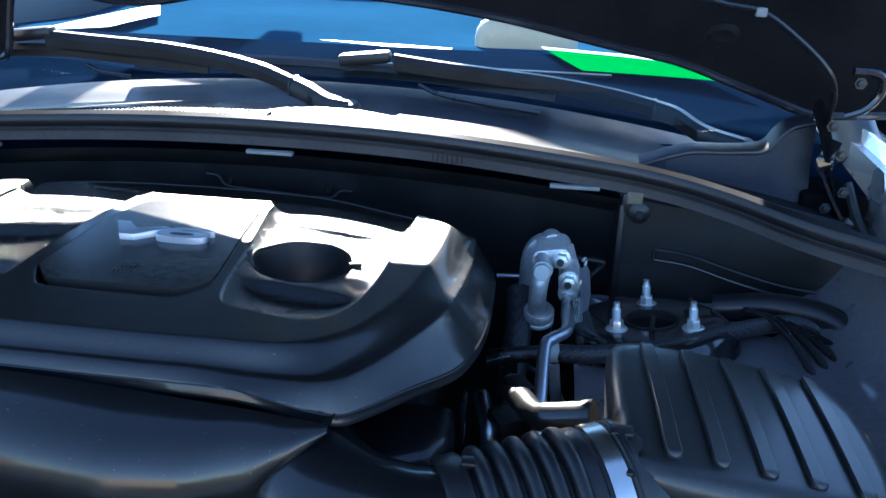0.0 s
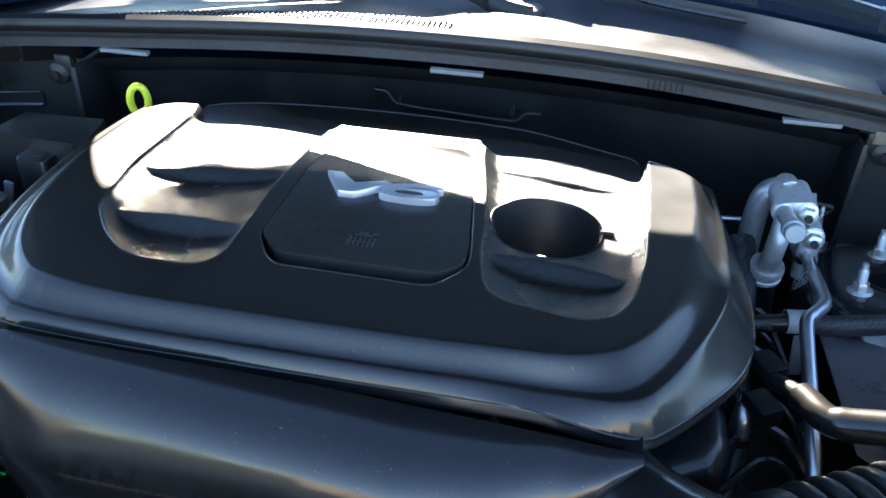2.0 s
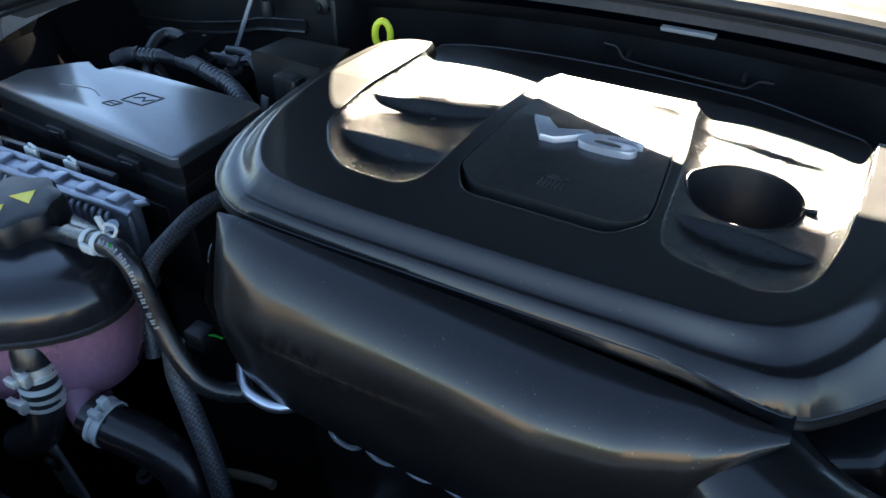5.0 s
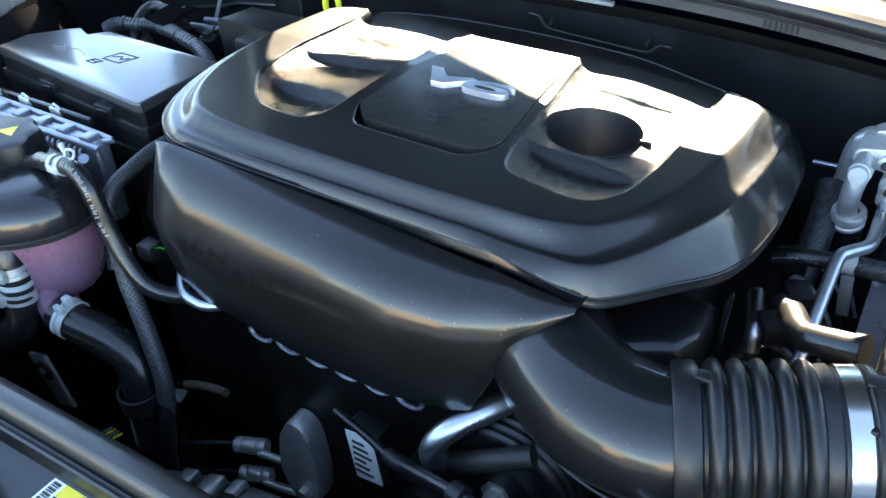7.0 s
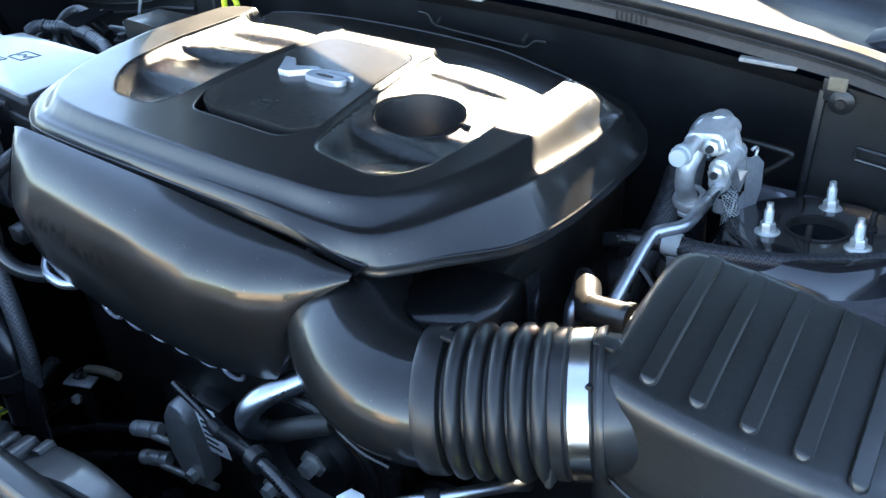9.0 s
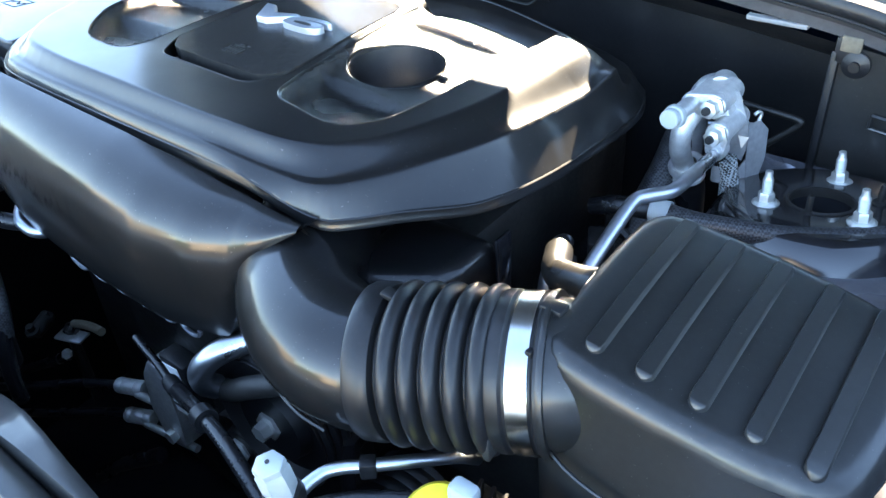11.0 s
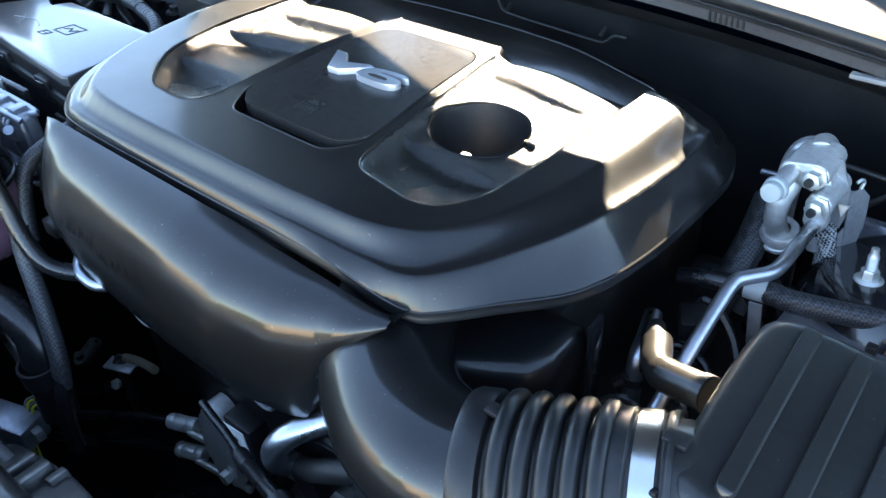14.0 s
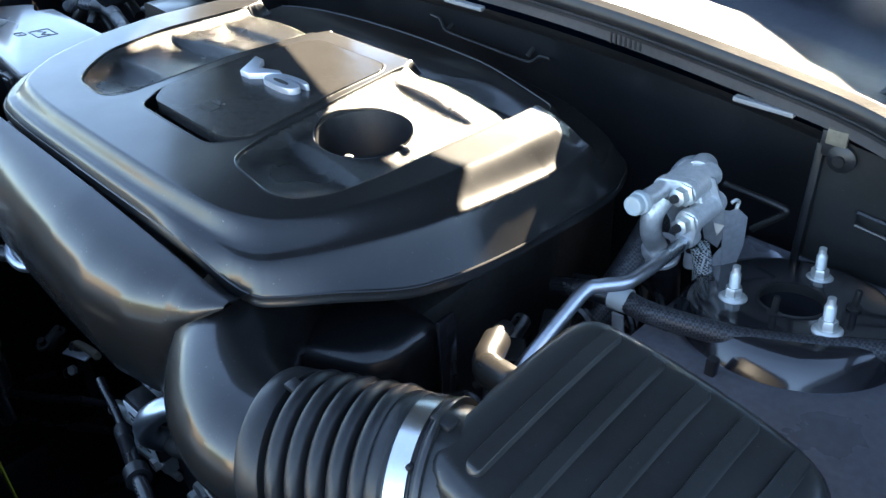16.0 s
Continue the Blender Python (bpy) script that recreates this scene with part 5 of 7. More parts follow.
# ---- refrigerant fitting, pipes and hoses beside the strut tower ----
def refrigerant_fitting():
    f = thing("refrigerant_fitting", (0.385, 0.88, 0.9), "cast aluminium refrigerant valve block with two bolted pipes", "pipe fitting")
    def stadium(a, b, ra, rb):
        """Outline of two joined rounds."""
        a, b = np.array(a), np.array(b)
        u = math.atan2(*(b - a)[::-1])
        out = [b + rb * np.array((math.cos(u + t), math.sin(u + t))) for t in np.linspace(-1.5, 1.5, 10)]
        return [tuple(p) for p in out + [a + ra * np.array((math.cos(u + t), math.sin(u + t))) for t in np.linspace(1.64, 4.64, 10)]]

    def across(poly, y0, y1, bevel):
        """An outline in x and z, carried from y1 forward to y0."""
        return prism(poly, 0, y1 - y0, bevel, Matrix.Translation((0, y1, 0)) @ Matrix.Rotation(radians(90), 4, "X") , seg=3)

    def plate(pts, thick=0.0013):
        p = [Vector(q) for q in pts]
        n = (p[1] - p[0]).cross(p[2] - p[0]).normalized() * thick
        own = bmesh.new()
        a, b = [own.verts.new(q) for q in p], [own.verts.new(q + n) for q in p]
        own.faces.new(a[::-1])
        own.faces.new(b)
        for i in range(len(p)):
            own.faces.new((a[i], a[(i + 1) % len(p)], b[(i + 1) % len(p)], b[i]))
        return own
    part("valve_body", across(stadium((0.3605, 1.0265), (0.3795, 1.0290), 0.0105, 0.0120), 0.866, 0.906, 0.003), M_ALU, f)
    part("rear_boss", lathe([(0.0, 0.0), (0.0125, 0.0), (0.0125, 0.016), (0.0105, 0.020), (0.0, 0.021)], (0.3705, 0.900, 1.0290), (-0.15, 1, 0.05), 28), M_ALU, f)
    part("lower_barrel", across(stadium((0.3905, 1.0040), (0.3915, 1.0065), 0.0108, 0.0108), 0.858, 0.902, 0.002), M_ALU, f)
    part("web", across([(0.372, 1.024), (0.390, 1.022), (0.398, 1.006), (0.384, 1.000)], 0.872, 0.902, 0.002), M_ALU, f)
    part("flange_upper", across(stadium((0.3590, 1.0262), (0.3805, 1.0295), 0.0112, 0.0118), 0.858, 0.867, 0.0015), M_ALU, f)
    part("flange_lower", across(stadium((0.3905, 0.9925), (0.3908, 1.0065), 0.0095, 0.0118), 0.850, 0.859, 0.0015), M_ALU, f)
    part("suction_tube", tube([(0.370, 0.910, 1.026), (0.356, 0.911, 1.023), (0.348, 0.910, 1.008), (0.346, 0.908, 0.975), (0.346, 0.90, 0.92), (0.34, 0.87, 0.84)], 0.0125, 7, 18), M_SHIELD, f)
    for c in ((0.3808, 0.8545, 1.0298), (0.3908, 0.8465, 1.0066)):
        nut = part("nut", lathe([(0.0, -0.010), (0.0055, -0.010), (0.0085, -0.0085), (0.0085, 0.0), (0.0115, 0.001), (0.0115, 0.0035), (0.0, 0.0035)], c, (0.1, 1, -0.1), 6), M_ZINC, f, "bright hex nut")
        part("stud_end", lathe([(0.0, -0.014), (0.0038, -0.014), (0.0042, -0.0102), (0.0, -0.0102)], c, (0.1, 1, -0.1), 12), M_INK, nut)
    part("service_port", tube([(0.3595, 0.866, 1.0265), (0.3598, 0.845, 1.0292), (0.3603, 0.825, 1.0315)], 0.0082, 4, 18), M_ALU, f)
    part("port_cap", lathe([(0.0, -0.010), (0.0080, -0.010), (0.0090, -0.009), (0.0095, -0.003), (0.0090, -0.002), (0.0105, -0.001), (0.0112, 0.004), (0.0095, 0.008), (0.0, 0.008)], (0.3605, 0.815, 1.0325), (0.05, 1, -0.12), 26), M_WHITE, f, "pale grey plastic service port cap")
    part("suction_pipe", tube([(0.362, 0.856, 1.020), (0.3585, 0.846, 1.004), (0.3575, 0.848, 0.983), (0.3585, 0.858, 0.964), (0.3605, 0.866, 0.950)], 0.0102, 7, 20), M_ALU, f)
    part("hose_collar", lathe([(0.010, -0.012), (0.0165, -0.012), (0.0185, -0.009), (0.0185, -0.004), (0.0165, -0.003), (0.0165, 0.001), (0.0180, 0.002), (0.0180, 0.006), (0.0150, 0.008), (0.010, 0.008)], (0.3605, 0.867, 0.950), (0.05, 0.28, -1), 28), M_ALU, f)
    part("suction_hose", tube([(0.361, 0.870, 0.942), (0.363, 0.876, 0.92), (0.365, 0.87, 0.88), (0.36, 0.84, 0.80)], 0.0155, 6, 18), M_HOSE, f)
    part("heat_shield", plate([(0.373, 0.8870, 1.0370), (0.3935, 0.8875, 1.0365), (0.3985, 0.890, 1.020), (0.4045, 0.893, 1.005), (0.4085, 0.895, 0.985), (0.404, 0.893, 0.962), (0.392, 0.888, 0.970), (0.384, 0.886, 1.000)]), M_SHIELD, f, "bent sheet metal shield")
    part("shield_wing", plate([(0.4045, 0.893, 1.005), (0.4075, 0.899, 1.0025), (0.4110, 0.906, 1.004), (0.4165, 0.918, 0.990), (0.4200, 0.912, 0.962), (0.4175, 0.904, 0.935), (0.4115, 0.893, 0.925), (0.4085, 0.892, 0.962)]), M_SHIELD, f, "folded wing of the metal shield")
    part("shield_hook", tube([(0.4105, 0.905, 1.003), (0.4110, 0.907, 1.0095), (0.4092, 0.904, 1.0125), (0.4070, 0.900, 1.0105)], 0.0018, 5, 8), M_ZINC, f)
    part("shield_leg", plate([(0.4085, 0.8915, 0.965), (0.4135, 0.8945, 0.940), (0.4125, 0.888, 0.895), (0.4035, 0.882, 0.895), (0.4040, 0.888, 0.955)]), M_SHIELD, f)
    part("shield_tab", plate([(0.3985, 0.8885, 0.9905), (0.4085, 0.8905, 0.9905), (0.4040, 0.8870, 0.9785)]), M_ZINC, f)
    part("evaporator_tube", tube([(0.372, 0.955, 0.992), (0.40, 0.958, 0.989), (0.430, 0.960, 0.986), (0.436, 0.960, 0.983), (0.430, 0.960, 0.974), (0.408, 0.955, 0.953)], 0.0035, 5, 10), M_DARKMETAL, f)
    part("evaporator_tube", tube([(0.305, 0.955, 0.957), (0.352, 0.95, 0.962)], 0.0035, 3, 10), M_PIPE, f)
    part("woven_wrap", tube([(0.398, 0.868, 0.975), (0.403, 0.872, 0.945), (0.403, 0.875, 0.91)], 0.0095, 5, 14), M_WRAP, f, "black and white woven wrap")
    part("hose_end", tube([(0.391, 0.866, 0.986), (0.3915, 0.866, 0.968)], 0.0062, 3, 16), M_HOSE, f)
    part("pale_sleeve", tube([(0.3915, 0.866, 0.970), (0.392, 0.866, 0.950)], 0.0060, 3, 16), M_GREYPL, f, "pale plastic sleeve")
    p = thing("refrigerant_pipe", (0.37, 0.75, 0.95), "thin bright aluminium pipe with two bends", "metal pipe")
    part("pipe", tube([(0.3905, 0.862, 0.992), (0.3905, 0.850, 0.985), (0.391, 0.815, 0.987), (0.391, 0.775, 0.990), (0.388, 0.758, 0.991), (0.376, 0.741, 0.992), (0.369, 0.730, 0.990), (0.3675, 0.700, 0.979), (0.367, 0.66, 0.963), (0.366, 0.60, 0.935), (0.365, 0.55, 0.90)], 0.0064, 7, 16), M_PIPE, p)
    part("pipe_eye", lathe([(0.0, -0.006), (0.010, -0.006), (0.011, 0.0), (0.010, 0.006), (0.0, 0.006)], (0.3908, 0.857, 0.989), (0.1, 1, 0.2), 20), M_ALU, p)


def heater_hose():
    h = thing("heater_hose", (0.45, 0.79, 0.94), "black woven-sleeve heater hose with a pale clip", "hose")
    part("sleeve", tube([(0.376, 0.777, 0.955), (0.405, 0.776, 0.956), (0.435, 0.783, 0.956), (0.480, 0.797, 0.956), (0.520, 0.818, 0.957), (0.560, 0.845, 0.958), (0.60, 0.868, 0.958), (0.645, 0.888, 0.958), (0.70, 0.89, 0.955)], 0.0102, 8, 18), M_BRAID, h)
    part("bare_end", tube([(0.310, 0.765, 0.945), (0.335, 0.767, 0.953), (0.380, 0.777, 0.955)], 0.0088, 5, 16), M_HOSE, h)
    part("pale_clip", lathe([(0.0104, -0.009), (0.0116, -0.009), (0.0116, 0.009), (0.0104, 0.009)], (0.375, 0.777, 0.955), (1, 0.12, 0.03), 28), M_WHITE, h, "pale plastic band")
    part("clip_tail", box((0.377, 0.764, 0.90), (0.389, 0.767, 0.948), 0.001, rot=Matrix.Rotation(-0.12, 3, "Y")), M_GREYPL, h)
    bars = bmesh.new()
    for k in range(6):
        box((0.323 + k * 0.005, 0.7590, 0.955), (0.3265 + k * 0.005, 0.7600, 0.9585), 0.0, bm=bars)
    part("print_bars", bars, M_PRINT, h)


def breather_elbow():
    b = thing("breather_elbow", (0.37, 0.61, 0.95), "tan-lit black plastic breather elbow joining the air box", "hose elbow")
    part("elbow", tube([(0.349, 0.638, 0.984), (0.3545, 0.627, 0.9855), (0.360, 0.615, 0.987), (0.367, 0.607, 0.9885), (0.378, 0.602, 0.992), (0.392, 0.598, 0.997), (0.412, 0.592, 1.004)], lambda t: 0.0118 + 0.0015 * float(sm(0.45, 0.6, np.array(t))), 7, 24), M_TANPL, b)
    part("collar", lathe([(0.010, -0.004), (0.0142, -0.004), (0.0142, 0.004), (0.010, 0.004)], (0.408, 0.5932, 1.0027), (1, -0.3, 0.36), 24), M_BOX, b)
    part("spigot", tube([(0.336, 0.664, 0.972), (0.342, 0.650, 0.980), (0.349, 0.638, 0.984)], 0.0075, 4, 14), M_DULL, b)


def strut_tower():
    t = thing("strut_tower", (0.49, 0.87, 0.8), "black painted strut tower with an open centre hole", "strut tower", kind="structure")
    c = Vector((0.490, 0.873, 0.9555))
    ax = Vector((-0.09, 0.12, 1)).normalized()
    part("dome", lathe([(0.104, -0.034), (0.099, -0.022), (0.095, -0.014), (0.091, -0.008), (0.086, -0.002), (0.078, 0.0), (0.034, 0.0), (0.030, -0.001), (0.029, -0.012), (0.027, -0.03), (0.0, -0.034)], c, ax, 56), M_PAINTBLK, t)
    part("hole_rim", lathe([(0.0285, -0.008), (0.0285, 0.0008), (0.0300, 0.0014), (0.0310, 0.0004), (0.0310, -0.003)], c, ax, 48), M_DARKMETAL, t, "dull bare metal rim")
    rows = []
    for r, h in ((0.1000, -0.022), (0.103, -0.0205), (0.109, -0.0180), (0.120, -0.0165), (0.145, -0.0155), (0.175, -0.0150), (0.21, -0.0150), (0.27, -0.0155)):
        ring = []
        for k in range(65):
            a = 2 * math.pi * k / 64
            x, y = c.x + r * math.cos(a), c.y + r * math.sin(a)
            z = c.z + h + (0.06 * (x - c.x) - 0.08 * (y - c.y)) * (0.100 / r) ** 2
            ring.append((max(x, 0.402), min(y, 0.966), z))
        rows.append(ring)
    part("flared_skirt", loft(rows), M_APRON, t, "glossy dark flared panel round the tower")
    stud = thing("mount_stud", (0.449, 0.8425, 0.9535), "zinc strut mount stud with a flanged nut", "bolt", "strut mount studs")
    part("flange", lathe([(0.0, 0.0), (0.0125, 0.0), (0.0125, 0.0015), (0.0100, 0.0035), (0.0, 0.0035)], (0, 0, 0.0015), (0, 0, 1), 28), M_ZINC, stud, local=True)
    part("nut", lathe([(0.0, 0.0), (0.0078, 0.0), (0.0078, 0.0075), (0.0068, 0.0088), (0.0, 0.0088)], (0, 0, 0.0048), (0, 0, 1), 6), M_ZINC, stud, local=True)
    prof = [(0.0050, 0.0)]
    for k in range(9):
        prof += [(0.0050, 0.0006 + k * 0.0016), (0.0044, 0.0014 + k * 0.0016)]
    prof += [(0.0036, 0.0165), (0.0034, 0.0215), (0.0, 0.0225)]
    part("thread", lathe(prof, (0, 0, 0.0128), (0, 0, 1), 16), M_ZINC, stud, local=True)
    stud.rotation_euler = (radians(-5), radians(-5), 0)
    for at in ((0.5325, 0.8425, 0.9625), (0.4905, 0.9285, 0.9455)):
        copy_thing(stud, pose(*at, -5, -5, 20))
    for at in ((0.487, 0.842, 0.957), (0.535, 0.893, 0.958)):
        s = thing("small_stud", at, "small dark threaded stud on the strut tower", "bolt", "small studs")
        part("thread", lathe([(0.0, 0.0), (0.0062, 0.0), (0.0062, 0.002), (0.0030, 0.003), (0.0030, 0.018), (0.0022, 0.020), (0.0, 0.020)], (0, 0, 0), (0, 0, 1), 14), M_DARKMETAL, s, local=True)
    for at in ((0.550, 0.760, 0.9415), (0.590, 0.770, 0.9415)):
        g = thing("panel_hole", at, "small round hole plug in the inner fender", "plug", "hole plugs")
        part("disc", lathe([(0.0, 0.0), (0.0045, 0.0), (0.0052, 0.001), (0.0040, 0.0018), (0.0, 0.0012)], (0, 0, 0), (-0.3, 0, 1), 20), M_DULL, g, local=True)
    w = thing("thin_wire", (0.55, 0.79, 0.93), "thin black wire lying on the inner fender", "wire")
    part("strand", tube([(0.515, 0.735, 0.943), (0.535, 0.748, 0.943), (0.556, 0.768, 0.9435), (0.585, 0.782, 0.943), (0.62, 0.79, 0.945)], 0.0010, 7, 6), M_HOSE, w)
    k = thing("harness_clip", (0.478, 0.775, 0.93), "small black harness clip beside the air box", "clip")
    part("clip_body", box((0.474, 0.751, 0.940), (0.483, 0.759, 0.962), 0.0015), M_DULL, k)
    part("clip_base", lathe([(0.0, 0.0), (0.011, 0.0), (0.010, 0.004), (0.0, 0.004)], (0.478, 0.755, 0.940), (0, 0, 1), 16), M_DULL, k)
    # hose bundle beyond the tower
    b = thing("hose_bundle", (0.66, 0.84, 0.95), "bundle of thin black brake and cable lines", "hose bundle")
    for i in range(5):
        part("line", tube([(0.60 + 0.012 * i, 0.905 - 0.005 * i, 0.962), (0.625 + 0.014 * i, 0.87, 0.968 - 0.004 * i), (0.645 + 0.016 * i, 0.82, 0.955), (0.66 + 0.016 * i, 0.74, 0.93), (0.665 + 0.016 * i, 0.62, 0.92)], 0.0045, 7, 10), M_HOSE, b)
    part("corrugated_sleeve", tube([(0.57, 0.93, 0.95), (0.64, 0.915, 0.965), (0.70, 0.88, 0.965), (0.74, 0.80, 0.94)], 0.016, 7, 16), M_RUBBER, b)


refrigerant_fitting()
heater_hose()
breather_elbow()
strut_tower()


# ---- wipers ----
def wiper(arm, knuckle, tip, blade, label):
    w = thing("wiper", arm[0], label, "wiper", "windscreen wipers")
    a = [Vector(p) for p in arm]
    path = spline([tuple(p) for p in a], 10)
    part("arm", sweep(path, [(-0.011, -0.011), (-0.012, 0.002), (-0.006, 0.011), (0.006, 0.011), (0.012, 0.002), (0.011, -0.011)]), M_DULL, w)
    k = spline(knuckle, 8)
    part("pivot_cap", sweep(k, [(-0.013, -0.012), (-0.014, 0.003), (-0.008, 0.0125), (0.008, 0.0125), (0.014, 0.003), (0.013, -0.012)]), M_DULL, w)
    part("pivot_end", lathe([(0.0, -0.014), (0.0150, -0.014), (0.0155, 0.004), (0.011, 0.011), (0.0, 0.0125)], knuckle[-1], (0, -0.2, 1), 24), M_DULL, w)
    part("hinge_band", sweep([Vector(knuckle[0]) + (Vector(knuckle[1]) - Vector(knuckle[0])) * f for f in (-0.10, 0.02)], [(-0.014, -0.0125), (-0.015, 0.004), (-0.009, 0.0137), (0.009, 0.0137), (0.015, 0.004), (0.014, -0.0125)]), M_DULL, w)
    part("blade_clip", box(Vector(tip) - Vector((0.040, 0.012, 0.008)), Vector(tip) + Vector((0.040, 0.012, 0.010)), 0.006, rot=Matrix.Rotation(-0.12, 3, "Y")), M_DULL, w)
    b = spline(blade, 10)
    part("blade_beam", sweep(b, [(-0.010, -0.004), (-0.006, 0.005), (0.0, 0.008), (0.006, 0.005), (0.010, -0.004)]), M_RUBBER, w)
    part("blade_edge", sweep([p + Vector((0, 0.004, -0.010)) for p in b], [(-0.003, -0.006), (-0.003, 0.008), (0.003, 0.008), (0.003, -0.006)]), M_RUBBER, w)
    return w


wiper([(-0.010, 1.145, 1.142), (-0.06, 1.155, 1.158), (-0.13, 1.165, 1.170), (-0.22, 1.172, 1.179), (-0.32, 1.175, 1.183), (-0.40, 1.175, 1.187)],
      [(-0.010, 1.145, 1.142), (0.015, 1.135, 1.135), (0.045, 1.122, 1.124), (0.078, 1.112, 1.121)], (-0.43, 1.175, 1.190),
      [(-0.16, 1.190, 1.158), (-0.30, 1.195, 1.166), (-0.43, 1.195, 1.170), (-0.60, 1.17, 1.160), (-0.75, 1.13, 1.13)], "long black windscreen wiper arm resting above the cowl")
wiper([(0.504, 1.200, 1.128), (0.44, 1.207, 1.140), (0.36, 1.213, 1.150), (0.27, 1.218, 1.157), (0.19, 1.220, 1.163), (0.12, 1.22, 1.170)],
      [(0.504, 1.200, 1.126), (0.535, 1.195, 1.118), (0.575, 1.182, 1.098), (0.628, 1.170, 1.086)], (0.075, 1.22, 1.172),
      [(0.36, 1.235, 1.136), (0.20, 1.24, 1.150), (0.075, 1.24, 1.156), (-0.10, 1.24, 1.158), (-0.30, 1.235, 1.152)], "long black windscreen wiper arm lying across the glass")
for pts in ([(-0.335, 1.16, 1.152), (-0.315, 1.155, 1.146), (-0.285, 1.15, 1.144), (-0.26, 1.148, 1.142)], [(0.16, 1.20, 1.142), (0.19, 1.19, 1.132), (0.25, 1.18, 1.125), (0.34, 1.17, 1.118)]):
    hz = thing("washer_tube", pts[0], "thin black washer tube below the wiper", "washer tube", "washer tubes")
    part("tube", tube(pts, 0.0032, 6, 8), M_HOSE, hz)


# ---- far side: fuse box, coolant reservoir, control module ----
def fuse_box():
    f = thing("fuse_box", (-0.5, 0.63, 0.9), "black fuse box with a flat dusty lid and two front latches", "fuse box")
    o = [(-0.690, 0.604), (-0.386, 0.573), (-0.379, 0.577), (-0.377, 0.702), (-0.385, 0.708), (-0.596, 0.713), (-0.600, 0.708), (-0.607, 0.686), (-0.618, 0.688), (-0.640, 0.704), (-0.652, 0.690), (-0.690, 0.650)]
    part("lid", prism(o, 1.024, 1.036, 0.003, seg=3), M_LID, f)
    part("lid_side", prism([(x * 0.997, y + (-0.001 if y > 0.65 else 0.001)) for x, y in o], 1.003, 1.0243), M_DULL, f)
    part("lid_rim", prism([(x - 0.003 * (1 if x < -0.5 else -1), y + (0.003 if y > 0.65 else -0.003)) for x, y in o], 0.992, 1.004, 0.0015), M_BOX, f)
    part("tray", prism([(x * 1.0, y) for x, y in o], 0.86, 0.993, 0.002), M_DULL, f)
    for x in (-0.452, -0.575):
        y = 0.577 + (-0.382 - x) * 0.10
        l = part("latch", box((x - 0.016, y - 0.010, 0.985), (x + 0.016, y + 0.004, 1.016), 0.002), M_DULL, f, "moulded snap latch")
        part("latch_slot", box((x - 0.009, y - 0.0125, 1.004), (x + 0.009, y - 0.006, 1.012), 0.001), M_GLOSSB, l)
    part("lower_latch", box((-0.45, 0.574, 0.945), (-0.41, 0.582, 0.968), 0.002), M_DULL, f)
    sym = bmesh.new()
    z = 1.0361
    for a, b in (((-0.500, 0.640), (-0.462, 0.641)), ((-0.490, 0.668), (-0.452, 0.669))):
        box((a[0], a[1], z - 0.001), (b[0], b[1] + 0.001, z + 0.0008), 0.0, bm=sym)
    for x0, y0, x1, y1 in ((-0.500, 0.640, -0.490, 0.669), (-0.463, 0.640, -0.452, 0.669), (-0.515, 0.622, -0.508, 0.634), (-0.498, 0.622, -0.491, 0.634)):
        tube([(x0, y0, z), (x1, y1, z)], 0.0008, 1, 5, bm=sym)
    for p in (((-0.490, 0.652), (-0.476, 0.660)), ((-0.476, 0.660), (-0.472, 0.650)), ((-0.472, 0.650), (-0.460, 0.660)), ((-0.515, 0.622), (-0.498, 0.622)), ((-0.508, 0.634), (-0.491, 0.634)), ((-0.510, 0.628), (-0.496, 0.628))):
        tube([(*p[0], z), (*p[1], z)], 0.0008, 1, 5, bm=sym)
    sym.transform(Matrix.Translation((-0.512, 0.650, 0)) @ Matrix.Scale(0.85, 4, (1, 0, 0)) @ Matrix.Scale(0.85, 4, (0, 1, 0)) @ Matrix.Translation((0.484, -0.648, 0)))
    part("book_symbol", sym, M_INK, f, "moulded manual symbol")
    mk = bmesh.new()
    tube([(-0.620, 0.640, z), (-0.60, 0.645, z), (-0.575, 0.648, z), (-0.556, 0.640, z)], 0.0007, 5, 5, bm=mk)
    tube([(-0.612, 0.652, z), (-0.595, 0.640, z), (-0.585, 0.628, z)], 0.0007, 5, 5, bm=mk)
    part("paint_mark", mk, M_GREYPL, f, "faint pale scratch")


def relay_box():
    r = thing("relay_box", (-0.40, 0.80, 0.95), "black plastic relay cover with a front latch", "relay box")
    o = [(-0.459, 0.789), (-0.430, 0.794), (-0.355, 0.783), (-0.348, 0.800), (-0.357, 0.850), (-0.448, 0.847)]
    part("cover", prism(o, 0.93, 1.051, 0.0025, seg=2), M_BOX, r, smooth=True)
    part("cover_rim", prism([(-0.403 + (x + 0.403) * 1.03, 0.818 + (y - 0.818) * 1.05) for x, y in o], 0.93, 0.966, 0.0015), M_DULL, r)
    la = part("latch", prism(fillet([(-0.416, 0.770), (-0.381, 0.767), (-0.379, 0.792), (-0.415, 0.796)], 0.005), 0.955, 1.036, 0.003, seg=2), M_BOX, r)
    part("latch_slot", prism([(-0.408, 0.779), (-0.389, 0.777), (-0.388, 0.785), (-0.396, 0.787), (-0.407, 0.786)], 1.0355, 1.0366), M_INK, la)


